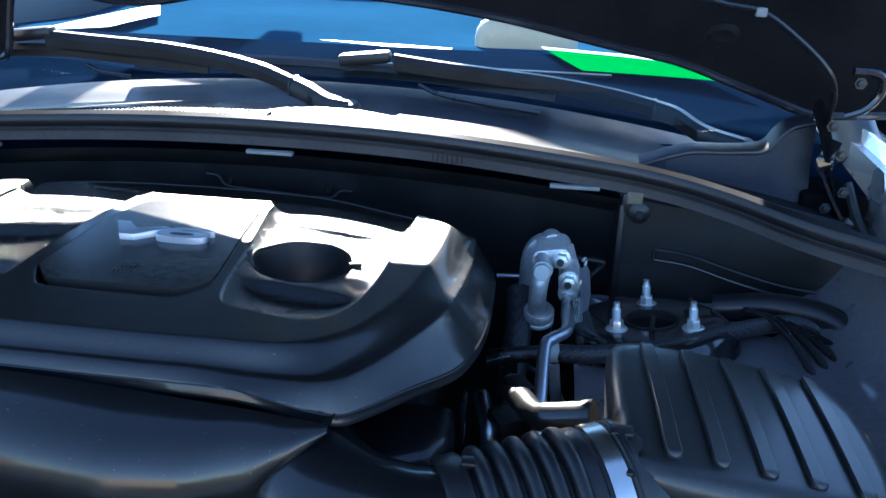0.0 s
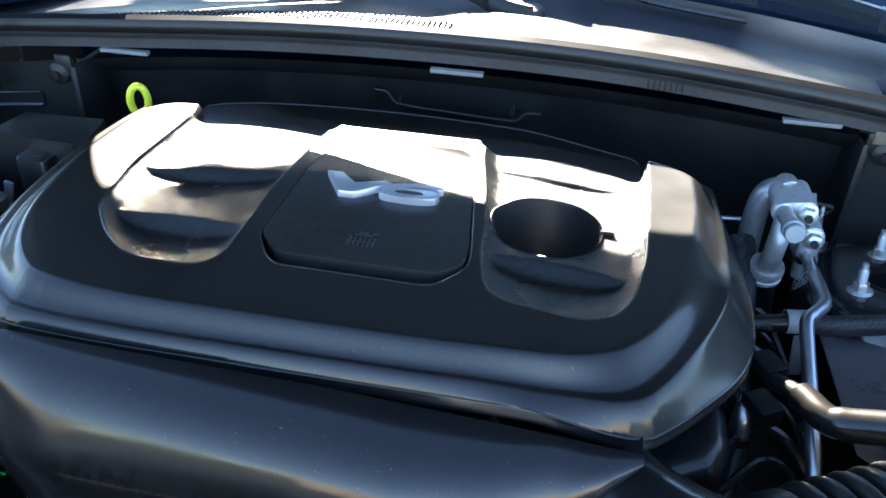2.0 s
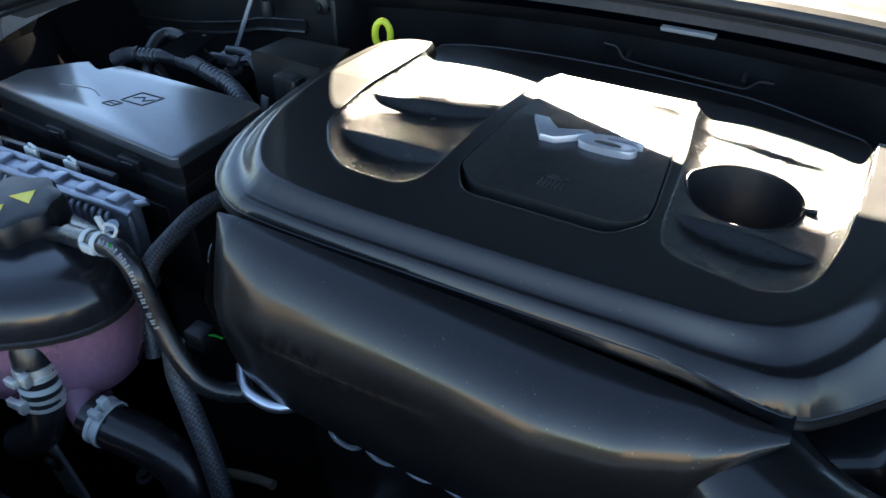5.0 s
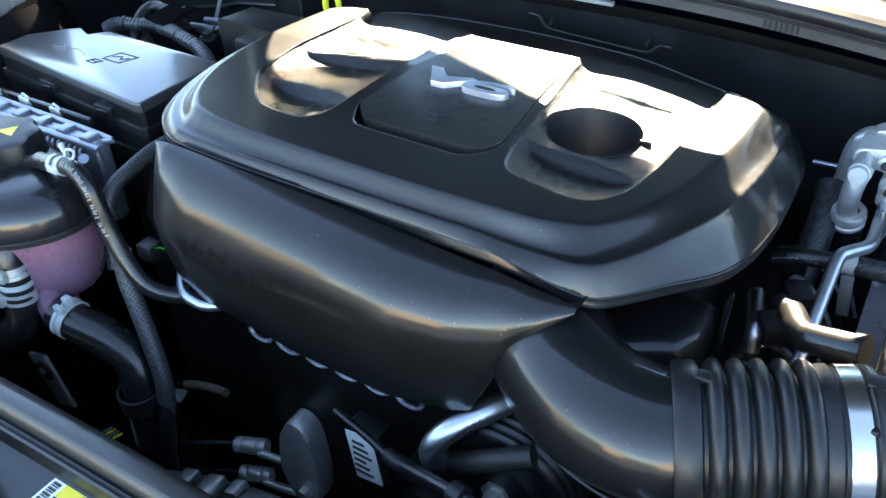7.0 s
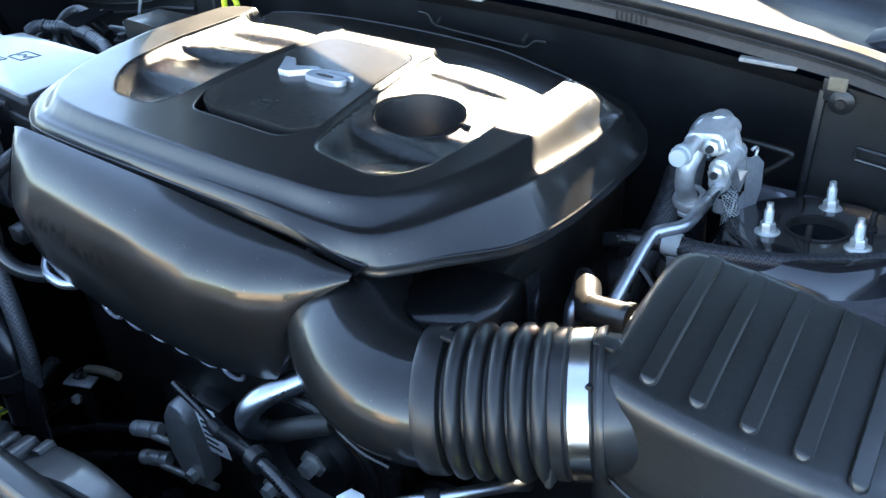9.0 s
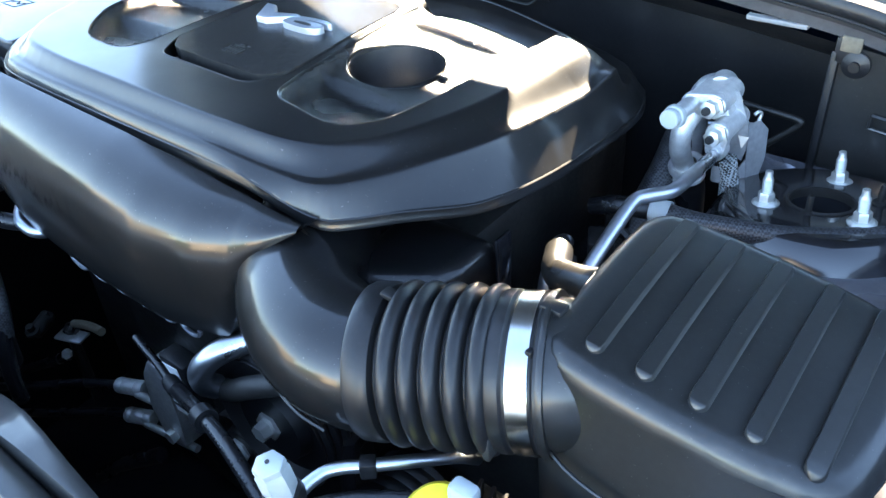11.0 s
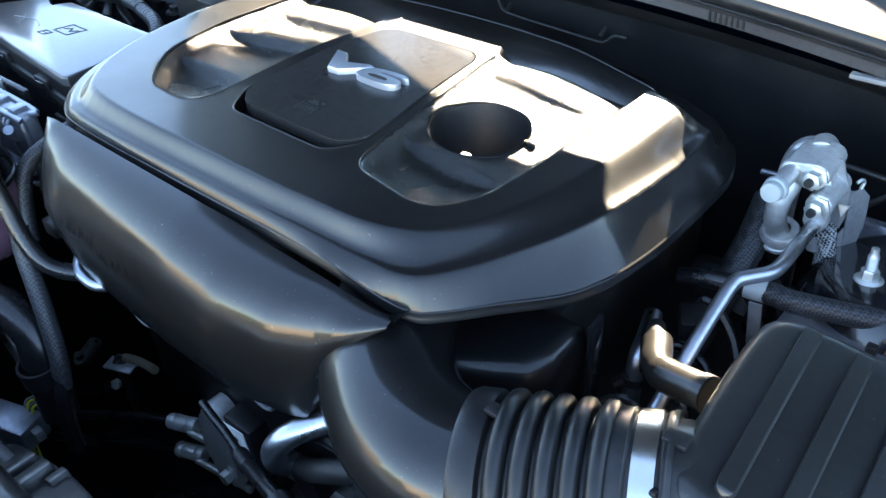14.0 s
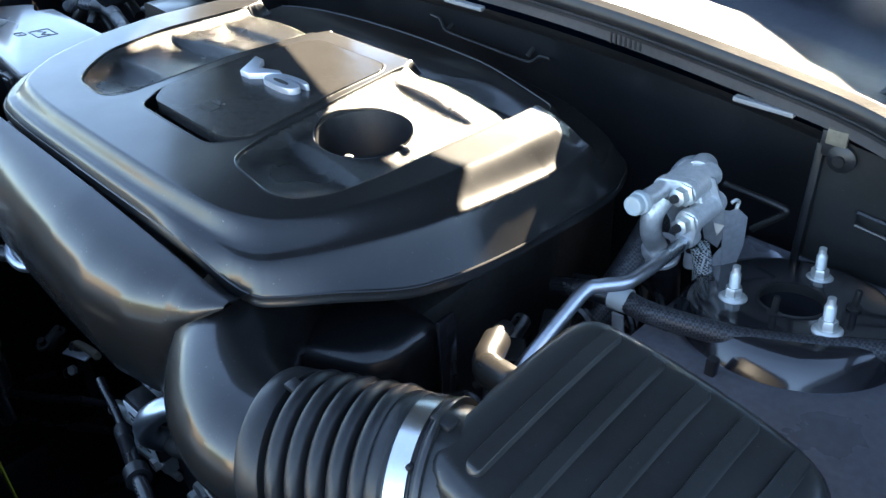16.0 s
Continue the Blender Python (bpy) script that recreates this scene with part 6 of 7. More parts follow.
def control_module():
    c = thing("control_module", (-0.52, 0.54, 0.9), "finned cast aluminium control module on a black rail", "control module")
    part("housing", box((-0.665, 0.513, 0.88), (-0.388, 0.536, 0.988), 0.007, 3), M_MODULE, c, "finned grey casting")
    part("top_frame", tube([(-0.665, 0.512, 0.986), (-0.405, 0.512, 0.986), (-0.392, 0.513, 0.983), (-0.386, 0.514, 0.974), (-0.386, 0.514, 0.90)], 0.0042, 5, 10), M_MODULE, c)
    part("rear_frame", tube([(-0.665, 0.536, 0.989), (-0.400, 0.534, 0.989), (-0.390, 0.528, 0.986)], 0.0035, 5, 10), M_MODULE, c)
    for k in range(26):
        x = -0.655 + 0.0098 * k
        part("fin", tube([(x, 0.512, 0.981), (x + 0.001, 0.5055, 0.976), (x + 0.002, 0.5050, 0.962), (x + 0.0005, 0.5060, 0.940), (x, 0.512, 0.925)], 0.0021, 4, 8), M_MODULE, c)
    for z in (0.912, 0.897):
        part("cross_fin", box((-0.66, 0.505, z - 0.0025), (-0.395, 0.514, z + 0.0025), 0.001), M_MODULE, c)
    for x in (-0.407, -0.449, -0.491, -0.533, -0.575, -0.617):
        part("cap_screw", box((x - 0.008, 0.514, 0.986), (x + 0.008, 0.532, 0.9935), 0.002), M_MODULE, c)
    part("side_port", lathe([(0.0, -0.012), (0.007, -0.012), (0.008, 0.0), (0.006, 0.016), (0.0, 0.016)], (-0.403, 0.508, 0.965), (0.5, -0.5, 0.7), 16), M_MODULE, c)
    rail = part("mount_rail", box((-0.66, 0.548, 0.969), (-0.439, 0.556, 0.992), 0.002), M_GLOSSB, c, "glossy black mounting rail")
    for x in (-0.496, -0.556, -0.616):
        cl = part("spring_clip", box((x - 0.010, 0.543, 0.964), (x + 0.010, 0.5475, 0.996), 0.0015), M_ZINC, rail, "bright spring clip")
        part("clip_eye", lathe([(0.0, 0.0), (0.0045, 0.0), (0.0045, 0.0006), (0.0, 0.0006)], (x, 0.5425, 0.979), (0, -1, 0), 14), M_INK, cl)
        part("clip_hook", tube([(x - 0.006, 0.5475, 0.996), (x, 0.5455, 1.0005), (x + 0.006, 0.5475, 0.996)], 0.0016, 4, 6), M_ZINC, cl)
    c.location += Vector((-0.007, 0.0, 0.019))


def reservoir():
    r = thing("coolant_reservoir", (-0.42, 0.41, 0.85), "coolant reservoir with a black top and pink translucent tank", "coolant reservoir")
    o = round_poly([(-0.54, 0.33), (-0.40, 0.325), (-0.330, 0.375), (-0.312, 0.425), (-0.335, 0.470), (-0.40, 0.492), (-0.54, 0.49)], 2)
    c = o.mean(0)

    def ring(z, g):
        return [tuple((c + (p - c) * g).tolist() + [z]) for p in o]
    part("tank", loft([ring(0.885, 0.72), ring(0.90, 0.86), ring(0.925, 0.94), ring(0.975, 0.975)], closed=True, caps=True), M_PINK, r, "pink translucent lower tank")
    part("tank_seam", loft([ring(0.973, 0.985), ring(0.974, 1.01), ring(0.979, 1.01), ring(0.980, 0.985)], closed=True), M_BOX, r)
    part("top", loft([ring(0.978, 0.985), ring(0.995, 0.97), ring(1.010, 0.90), ring(1.018, 0.78), ring(1.022, 0.5)], closed=True, caps=True), M_GLOSSB, r, "glossy black moulded top")
    part("top_hump", loft([[tuple(Vector((-0.47, 0.36, 1.005)) + Vector((0.085 * k * math.cos(a), 0.045 * k * math.sin(a), h))) for a in [2 * math.pi * i / 24 for i in range(24)]] for k, h in ((1.0, -0.01), (0.95, 0.012), (0.8, 0.022), (0.5, 0.027))], closed=True, caps=True), M_GLOSSB, r)
    part("neck", lathe([(0.030, -0.02), (0.030, 0.02)], (-0.452, 0.440, 1.005), (0, 0, 1), 28), M_GLOSSB, r)
    cap = bmesh.new()
    rows = []
    for z, g in ((1.010, 0.96), (1.014, 1.0), (1.036, 0.98), (1.042, 0.93), (1.044, 0.80)):
        rows.append([(-0.452 + 0.046 * g * (1 + 0.06 * math.cos(8 * a)) * math.cos(a), 0.440 + 0.046 * g * (1 + 0.06 * math.cos(8 * a)) * math.sin(a), z) for a in [2 * math.pi * i / 64 for i in range(64)]])
    cp = part("cap", loft(rows, closed=True, caps=True, bm=cap), M_DULL, r, "black scalloped pressure cap")
    for dx, dy, s in ((0.010, 0.012, 0.013), (0.004, -0.014, 0.009)):
        part("warning_mark", prism([(-0.452 + dx - s, 0.440 + dy - s * 0.6), (-0.452 + dx + s, 0.440 + dy - s * 0.6), (-0.452 + dx, 0.440 + dy + s * 0.8)], 1.0441, 1.0446), M_YELLOW, cp, "yellow printed warning triangle")
    part("outlet", tube([(-0.365, 0.385, 0.905), (-0.345, 0.378, 0.893), (-0.325, 0.372, 0.885)], 0.017, 4, 20), M_PINK, r)
    part("vent_spigot", tube([(-0.415, 0.438, 1.020), (-0.395, 0.438, 1.026), (-0.370, 0.436, 1.034), (-0.352, 0.434, 1.039)], 0.007, 4, 14), M_DULL, r)
    part("bracket_rib", box((-0.352, 0.375, 0.87), (-0.346, 0.41, 0.925), 0.002), M_PINK, r)


def clamp_on(parent, at, axis, r, m=M_ZINC):
    a = Vector(axis).normalized()
    c = part("spring_clamp", lathe([(r, -0.0065), (r + 0.0015, -0.0065), (r + 0.0015, -0.0025), (r + 0.0002, -0.002), (r + 0.0002, 0.002), (r + 0.0015, 0.0025), (r + 0.0015, 0.0065), (r, 0.0065)], at, a, 28), m, parent, "pale spring hose clamp")
    up = Vector((0, 0, 1)) - a * a.z
    up.normalize()
    p = Vector(at) + up * (r + 0.004)
    part("clamp_ear", box(p - Vector((0.004, 0.004, 0.005)), p + Vector((0.004, 0.004, 0.008)), 0.001), m, c)
    part("clamp_ear", box(p + a.cross(up) * 0.012 - Vector((0.006, 0.003, 0.004)), p + a.cross(up) * 0.012 + Vector((0.006, 0.003, 0.004)), 0.001), m, c)


def coolant_hoses():
    v = thing("vent_hose", (-0.28, 0.42, 0.9), "black rubber vent hose with pale printing and clamp", "hose")
    vp = [(-0.375, 0.437, 1.033), (-0.341, 0.432, 1.041), (-0.316, 0.430, 1.046), (-0.299, 0.428, 1.045), (-0.286, 0.426, 1.034), (-0.278, 0.425, 1.012), (-0.270, 0.424, 0.985), (-0.255, 0.422, 0.955), (-0.238, 0.424, 0.930), (-0.222, 0.436, 0.915), (-0.200, 0.46, 0.905)]
    part("hose", tube(vp, 0.0092, 8, 18), M_HOSE, v)
    band = bmesh.new()
    for d in (-0.008, 0.007):
        lathe([(0.0093, -0.0032), (0.0104, -0.0032), (0.0104, 0.0032), (0.0093, 0.0032)], (-0.330 + d, 0.4312 - d * 0.1, 1.0435 + d * 0.2), (1, -0.08, 0.2), 28, bm=band)
    cl = part("spring_clamp", band, M_WHITE, v, "pale two-band spring clamp")
    part("clamp_bridge", box((-0.337, 0.419, 1.0395), (-0.322, 0.423, 1.0475), 0.001), M_WHITE, cl)
    part("clamp_ear", box((-0.330, 0.436, 1.050), (-0.324, 0.440, 1.066), 0.001, rot=Matrix.Rotation(-0.4, 3, "Y")), M_WHITE, cl)
    part("clamp_loop", tube([(-0.322, 0.434, 1.053), (-0.321, 0.437, 1.061), (-0.307, 0.436, 1.063), (-0.309, 0.433, 1.055), (-0.322, 0.434, 1.053)], 0.0015, 3, 6), M_WHITE, cl)
    part("ink_dot", lathe([(0.0, 0.0), (0.0017, 0.0), (0.0, 0.0006)], (-0.303, 0.4235, 1.0547), (0.2, -0.5, 0.85), 12), M_GREEN, v, "green ink dot")
    bars = bmesh.new()
    sp = spline(vp, 8)
    up = Vector((0.15, -0.62, 0.77)).normalized()
    for k in range(16, 50, 2):
        p, d = sp[k], (sp[k + 1] - sp[k - 1]).normalized()
        n = (up - d * up.dot(d)).normalized()
        q = p + n * 0.0088
        w = d.cross(n)
        m = Matrix((d, w, n)).transposed()
        for j in range(2 if k % 3 else 1):
            box(q + d * (0.0026 * j) - Vector((0.0009, 0.0022, 0.0004)), q + d * (0.0026 * j) + Vector((0.0009, 0.0022 - 0.0012 * j, 0.0006)), 0.0, bm=bars, rot=m)
    part("print_bars", bars, M_GREYPL, v, "pale worn printing")
    o = thing("outlet_hose", (-0.26, 0.38, 0.8), "thick black radiator hose from the reservoir outlet", "hose")
    part("hose", tube([(-0.335, 0.375, 0.889), (-0.305, 0.378, 0.880), (-0.272, 0.385, 0.868), (-0.246, 0.388, 0.845), (-0.235, 0.380, 0.810), (-0.235, 0.375, 0.74)], 0.0205, 8, 24), M_HOSE, o)
    clamp_on(o, (-0.318, 0.3765, 0.8845), (1, 0.1, -0.25), 0.0207, M_WHITE)
    part("end_cuff", lathe([(0.021, -0.02), (0.024, -0.02), (0.024, 0.004), (0.021, 0.006)], (-0.235, 0.378, 0.80), (0, 0.05, -1), 28), M_RUBBER, o)
    b = thing("sleeved_hose", (-0.21, 0.40, 0.8), "black woven-sleeve hose dropping beside the resonator", "hose")
    part("sleeve", tube([(-0.262, 0.425, 0.965), (-0.258, 0.418, 0.935), (-0.242, 0.41, 0.905), (-0.222, 0.40, 0.87), (-0.206, 0.39, 0.835), (-0.200, 0.38, 0.80)], 0.0098, 7, 16), M_BRAID, b)
    part("bare_end", tube([(-0.203, 0.385, 0.818), (-0.199, 0.375, 0.79), (-0.205, 0.37, 0.75), (-0.215, 0.37, 0.70)], 0.0092, 6, 16), M_HOSE, b)
    s = thing("side_hose", (-0.37, 0.35, 0.9), "black hose with two metal clamps and a green-white band", "hose")
    part("hose", tube([(-0.47, 0.43, 1.0), (-0.425, 0.40, 1.0), (-0.385, 0.375, 0.992), (-0.368, 0.364, 0.965), (-0.362, 0.358, 0.93), (-0.365, 0.35, 0.88), (-0.40, 0.34, 0.85)], 0.0165, 8, 20), M_HOSE, s)
    clamp_on(s, (-0.3635, 0.360, 0.945), (0.1, -0.15, -1), 0.0167)
    clamp_on(s, (-0.362, 0.357, 0.915), (0, -0.15, -1), 0.0167)
    part("white_band", lathe([(0.0167, -0.003), (0.0178, -0.003), (0.0178, 0.003), (0.0167, 0.003)], (-0.3625, 0.3585, 0.930), (0, -0.15, -1), 28), M_WHITE, s)
    l = thing("rising_loom", (-0.30, 0.55, 0.9), "black woven wiring sleeve rising behind the module", "wiring")
    part("sleeve", tube([(-0.325, 0.450, 0.90), (-0.340, 0.468, 0.950), (-0.345, 0.486, 0.976), (-0.344, 0.513, 0.988), (-0.344, 0.564, 0.996), (-0.330, 0.61, 0.995), (-0.31, 0.66, 0.985)], 0.0092, 7, 16), M_BRAID, l)
    part("ring", lathe([(0.013, -0.006), (0.016, -0.006), (0.016, 0.006), (0.013, 0.006)], (-0.262, 0.50, 1.005), (1, 0.3, 0.2), 24), M_HOSE, l)
    a = thing("aluminium_tube", (-0.19, 0.43, 0.9), "short bare aluminium tube below the resonator", "metal tube")
    part("tube", tube([(-0.225, 0.462, 0.925), (-0.212, 0.448, 0.917), (-0.195, 0.443, 0.914), (-0.17, 0.446, 0.913), (-0.14, 0.47, 0.918)], 0.0062, 7, 14), M_PIPE, a)
    k = thing("steel_bracket", (-0.53, 0.42, 0.6), "zinc bracket with a round bolt deep in the bay", "bracket")
    part("plate", box((-0.556, 0.424, 0.590), (-0.512, 0.430, 0.682), 0.002, rot=Matrix.Rotation(-0.30, 3, "Y")), M_ZINC, k)
    part("bolt", lathe([(0.0, -0.010), (0.008, -0.010), (0.010, -0.004), (0.016, -0.003), (0.016, 0.0), (0.0, 0.0)], (-0.535, 0.423, 0.657), (0, 1, 0), 16), M_DARKMETAL, k)
    g = thing("small_connector", (-0.25, 0.46, 0.95), "small connector with a pale green wire", "connector")
    part("plug_body", box((-0.285, 0.455, 0.925), (-0.262, 0.475, 0.945), 0.003), M_DULL, g)
    part("green_wire", tube([(-0.265, 0.465, 0.94), (-0.25, 0.46, 0.95), (-0.235, 0.455, 0.957)], 0.0010, 5, 6), M_GREEN, g)
    y = thing("yellow_wires", (-0.33, 0.36, 0.26), "few thin yellow and green wires", "wiring")
    for i in range(4):
        part("strand", tube([(-0.345 + 0.008 * i, 0.34, 0.262), (-0.345 + 0.008 * i, 0.35, 0.60), (-0.335 + 0.006 * i, 0.365, 0.69), (-0.32 + 0.006 * i, 0.375, 0.71)], 0.0016, 5, 6), M_LIME if i % 2 else M_GREYPL, y)


def lamp_connector():
    k = thing("lamp_connector", (-0.33, 0.345, 0.66), "grey-blue wiring connector with yellow leads", "connector")
    part("housing", box((-0.375, 0.325, 0.655), (-0.300, 0.365, 0.690), 0.004, rot=Matrix.Rotation(0.3, 3, "Z")), M_MODULE, k)
    part("collar", box((-0.395, 0.320, 0.645), (-0.372, 0.350, 0.680), 0.003, rot=Matrix.Rotation(0.3, 3, "Z")), M_GREYPL, k)
    part("tab", box((-0.302, 0.350, 0.668), (-0.288, 0.362, 0.684), 0.002), M_GREYPL, k)


def far_looms():
    w = thing("engine_loom", (-0.5, 0.75, 0.95), "grey-black corrugated wiring loom behind the fuse box", "wiring")

    def conduit(pts, r):
        path = spline(pts, 40)
        return tube([tuple(p) for p in path], lambda t: r * (1 + 0.11 * min(1.0, max(-1.0, 1.8 * math.sin(t * len(path) * 0.9)))), 1, 14)
    part("conduit", conduit([(-0.665, 0.758, 1.010), (-0.650, 0.765, 1.018), (-0.630, 0.770, 1.020), (-0.597, 0.778, 1.021), (-0.575, 0.782, 1.020)], 0.0085), M_CONDUIT, w)
    part("conduit", conduit([(-0.570, 0.782, 1.020), (-0.545, 0.778, 1.021), (-0.517, 0.770, 1.020), (-0.475, 0.758, 1.018), (-0.437, 0.738, 1.014), (-0.410, 0.722, 1.004), (-0.395, 0.712, 0.990)], 0.0095), M_CONDUIT, w)
    part("tape_wrap", tube([(-0.604, 0.776, 1.021), (-0.575, 0.781, 1.021), (-0.555, 0.779, 1.021)], 0.0089, 5, 14), M_DULL, w)
    for p, d in (((-0.632, 0.7695, 1.020), (1, 0.25, 0)), ((-0.523, 0.772, 1.0203), (1, -0.28, 0)), ((-0.478, 0.759, 1.018), (1, -0.4, -0.05))):
        part("tape_band", lathe([(0.0096, -0.002), (0.0108, -0.0018), (0.0108, 0.0018), (0.0096, 0.002)], p, d, 18), M_DULL, w)
    part("branch", tube([(-0.633, 0.775, 0.985), (-0.640, 0.795, 1.010), (-0.645, 0.818, 1.021), (-0.638, 0.833, 1.024), (-0.615, 0.832, 1.022), (-0.590, 0.826, 1.015), (-0.560, 0.824, 1.0)], 0.0085, 8, 14), M_BOX, w)
    part("branch", tube([(-0.70, 0.770, 0.95), (-0.685, 0.778, 0.985), (-0.672, 0.790, 0.998), (-0.65, 0.800, 0.99), (-0.63, 0.805, 0.96)], 0.010, 8, 14), M_BOX, w)
    part("black_plate", prism([(-0.597, 0.778), (-0.553, 0.773), (-0.549, 0.780), (-0.562, 0.845), (-0.598, 0.836), (-0.604, 0.826)], 1.0275, 1.033, 0.0015), M_MATT, w)
    part("plate_hole", lathe([(0.0, 0.0), (0.003, 0.0), (0.003, 0.0004), (0.0, 0.0004)], (-0.575, 0.833, 1.0331), (0, 0, 1), 12), M_INK, w)
    part("plug", tube([(-0.575, 0.840, 1.0), (-0.548, 0.842, 1.001), (-0.530, 0.843, 1.0)], 0.0075, 4, 14), M_CONDUIT, w)
    part("plug", tube([(-0.570, 0.865, 1.002), (-0.545, 0.866, 1.004), (-0.522, 0.862, 1.002)], 0.006, 4, 12), M_CONDUIT, w)
    for k in range(5):
        part("lead", tube([(-0.532, 0.842 + 0.004 * k, 1.003), (-0.520, 0.846 + 0.003 * k, 1.005 + 0.002 * (k % 2)), (-0.505, 0.838 + 0.003 * k, 1.001), (-0.487, 0.828 + 0.004 * k, 0.992), (-0.475, 0.82 + 0.004 * k, 0.97)], 0.0021, 5, 8), M_CONDUIT, w)
    part("bolt_head", lathe([(0.0, 0.0), (0.0135, 0.0), (0.0125, 0.003), (0.007, 0.004), (0.0065, 0.010), (0.0, 0.011)], (-0.528, 0.825, 0.996), (0, 0, 1), 18), M_DARKMETAL, w)
    part("end_clip", box((-0.431, 0.760, 0.985), (-0.421, 0.764, 1.012), 0.0012, rot=Matrix.Rotation(0.25, 3, "Y")), M_GREYPL, w, "grey plastic retaining clip")
    part("end_clip", box((-0.436, 0.752, 0.982), (-0.421, 0.764, 0.987), 0.0012), M_GREYPL, w)
    g = thing("gas_strut", (-0.555, 0.93, 1.03), "black gas strut holding the hood", "gas strut")
    part("cylinder", tube([(-0.548, 0.93, 1.047), (-0.542, 0.925, 1.20)], 0.0058, 1, 16), M_GLOSSB, g)
    part("rod", tube([(-0.542, 0.925, 1.20), (-0.538, 0.88, 1.45)], 0.004, 1, 12), M_ZINC, g)
    part("ball_socket", lathe([(0.0, -0.012), (0.009, -0.012), (0.010, 0.0), (0.007, 0.010), (0.0, 0.012)], (-0.548, 0.930, 1.043), (0, 0, 1), 18), M_DULL, g)
    s = thing("support_stay", (-0.565, 0.90, 0.98), "pale grey slanting metal stay", "metal stay")
    part("stay", box((-0.568, 0.898, 0.978), (-0.562, 0.901, 1.080), 0.001, rot=Matrix.Rotation(0.50, 3, "Y")), M_SHIELD, s)
    part("foot", box((-0.605, 0.875, 0.976), (-0.575, 0.902, 0.984), 0.001), M_ZINC, s)
    d = thing("dipstick", (-0.325, 0.87, 1.0), "lime yellow dipstick with a ring handle", "dipstick")
    ring = [( -0.330 + 0.0105 * math.cos(a) * 0.8, 0.880 + 0.004 * math.cos(a), 1.062 + 0.017 * math.sin(a)) for a in [2 * math.pi * i / 20 for i in range(21)]]
    part("ring_handle", tube(ring, 0.0042, 1, 10), M_LIME, d)
    part("stem", tube([(-0.325, 0.876, 1.047), (-0.318, 0.870, 1.034), (-0.312, 0.865, 1.0)], 0.006, 4, 10), M_LIME, d)


fuse_box()
relay_box()
control_module()
reservoir()
coolant_hoses()
lamp_connector()
far_looms()


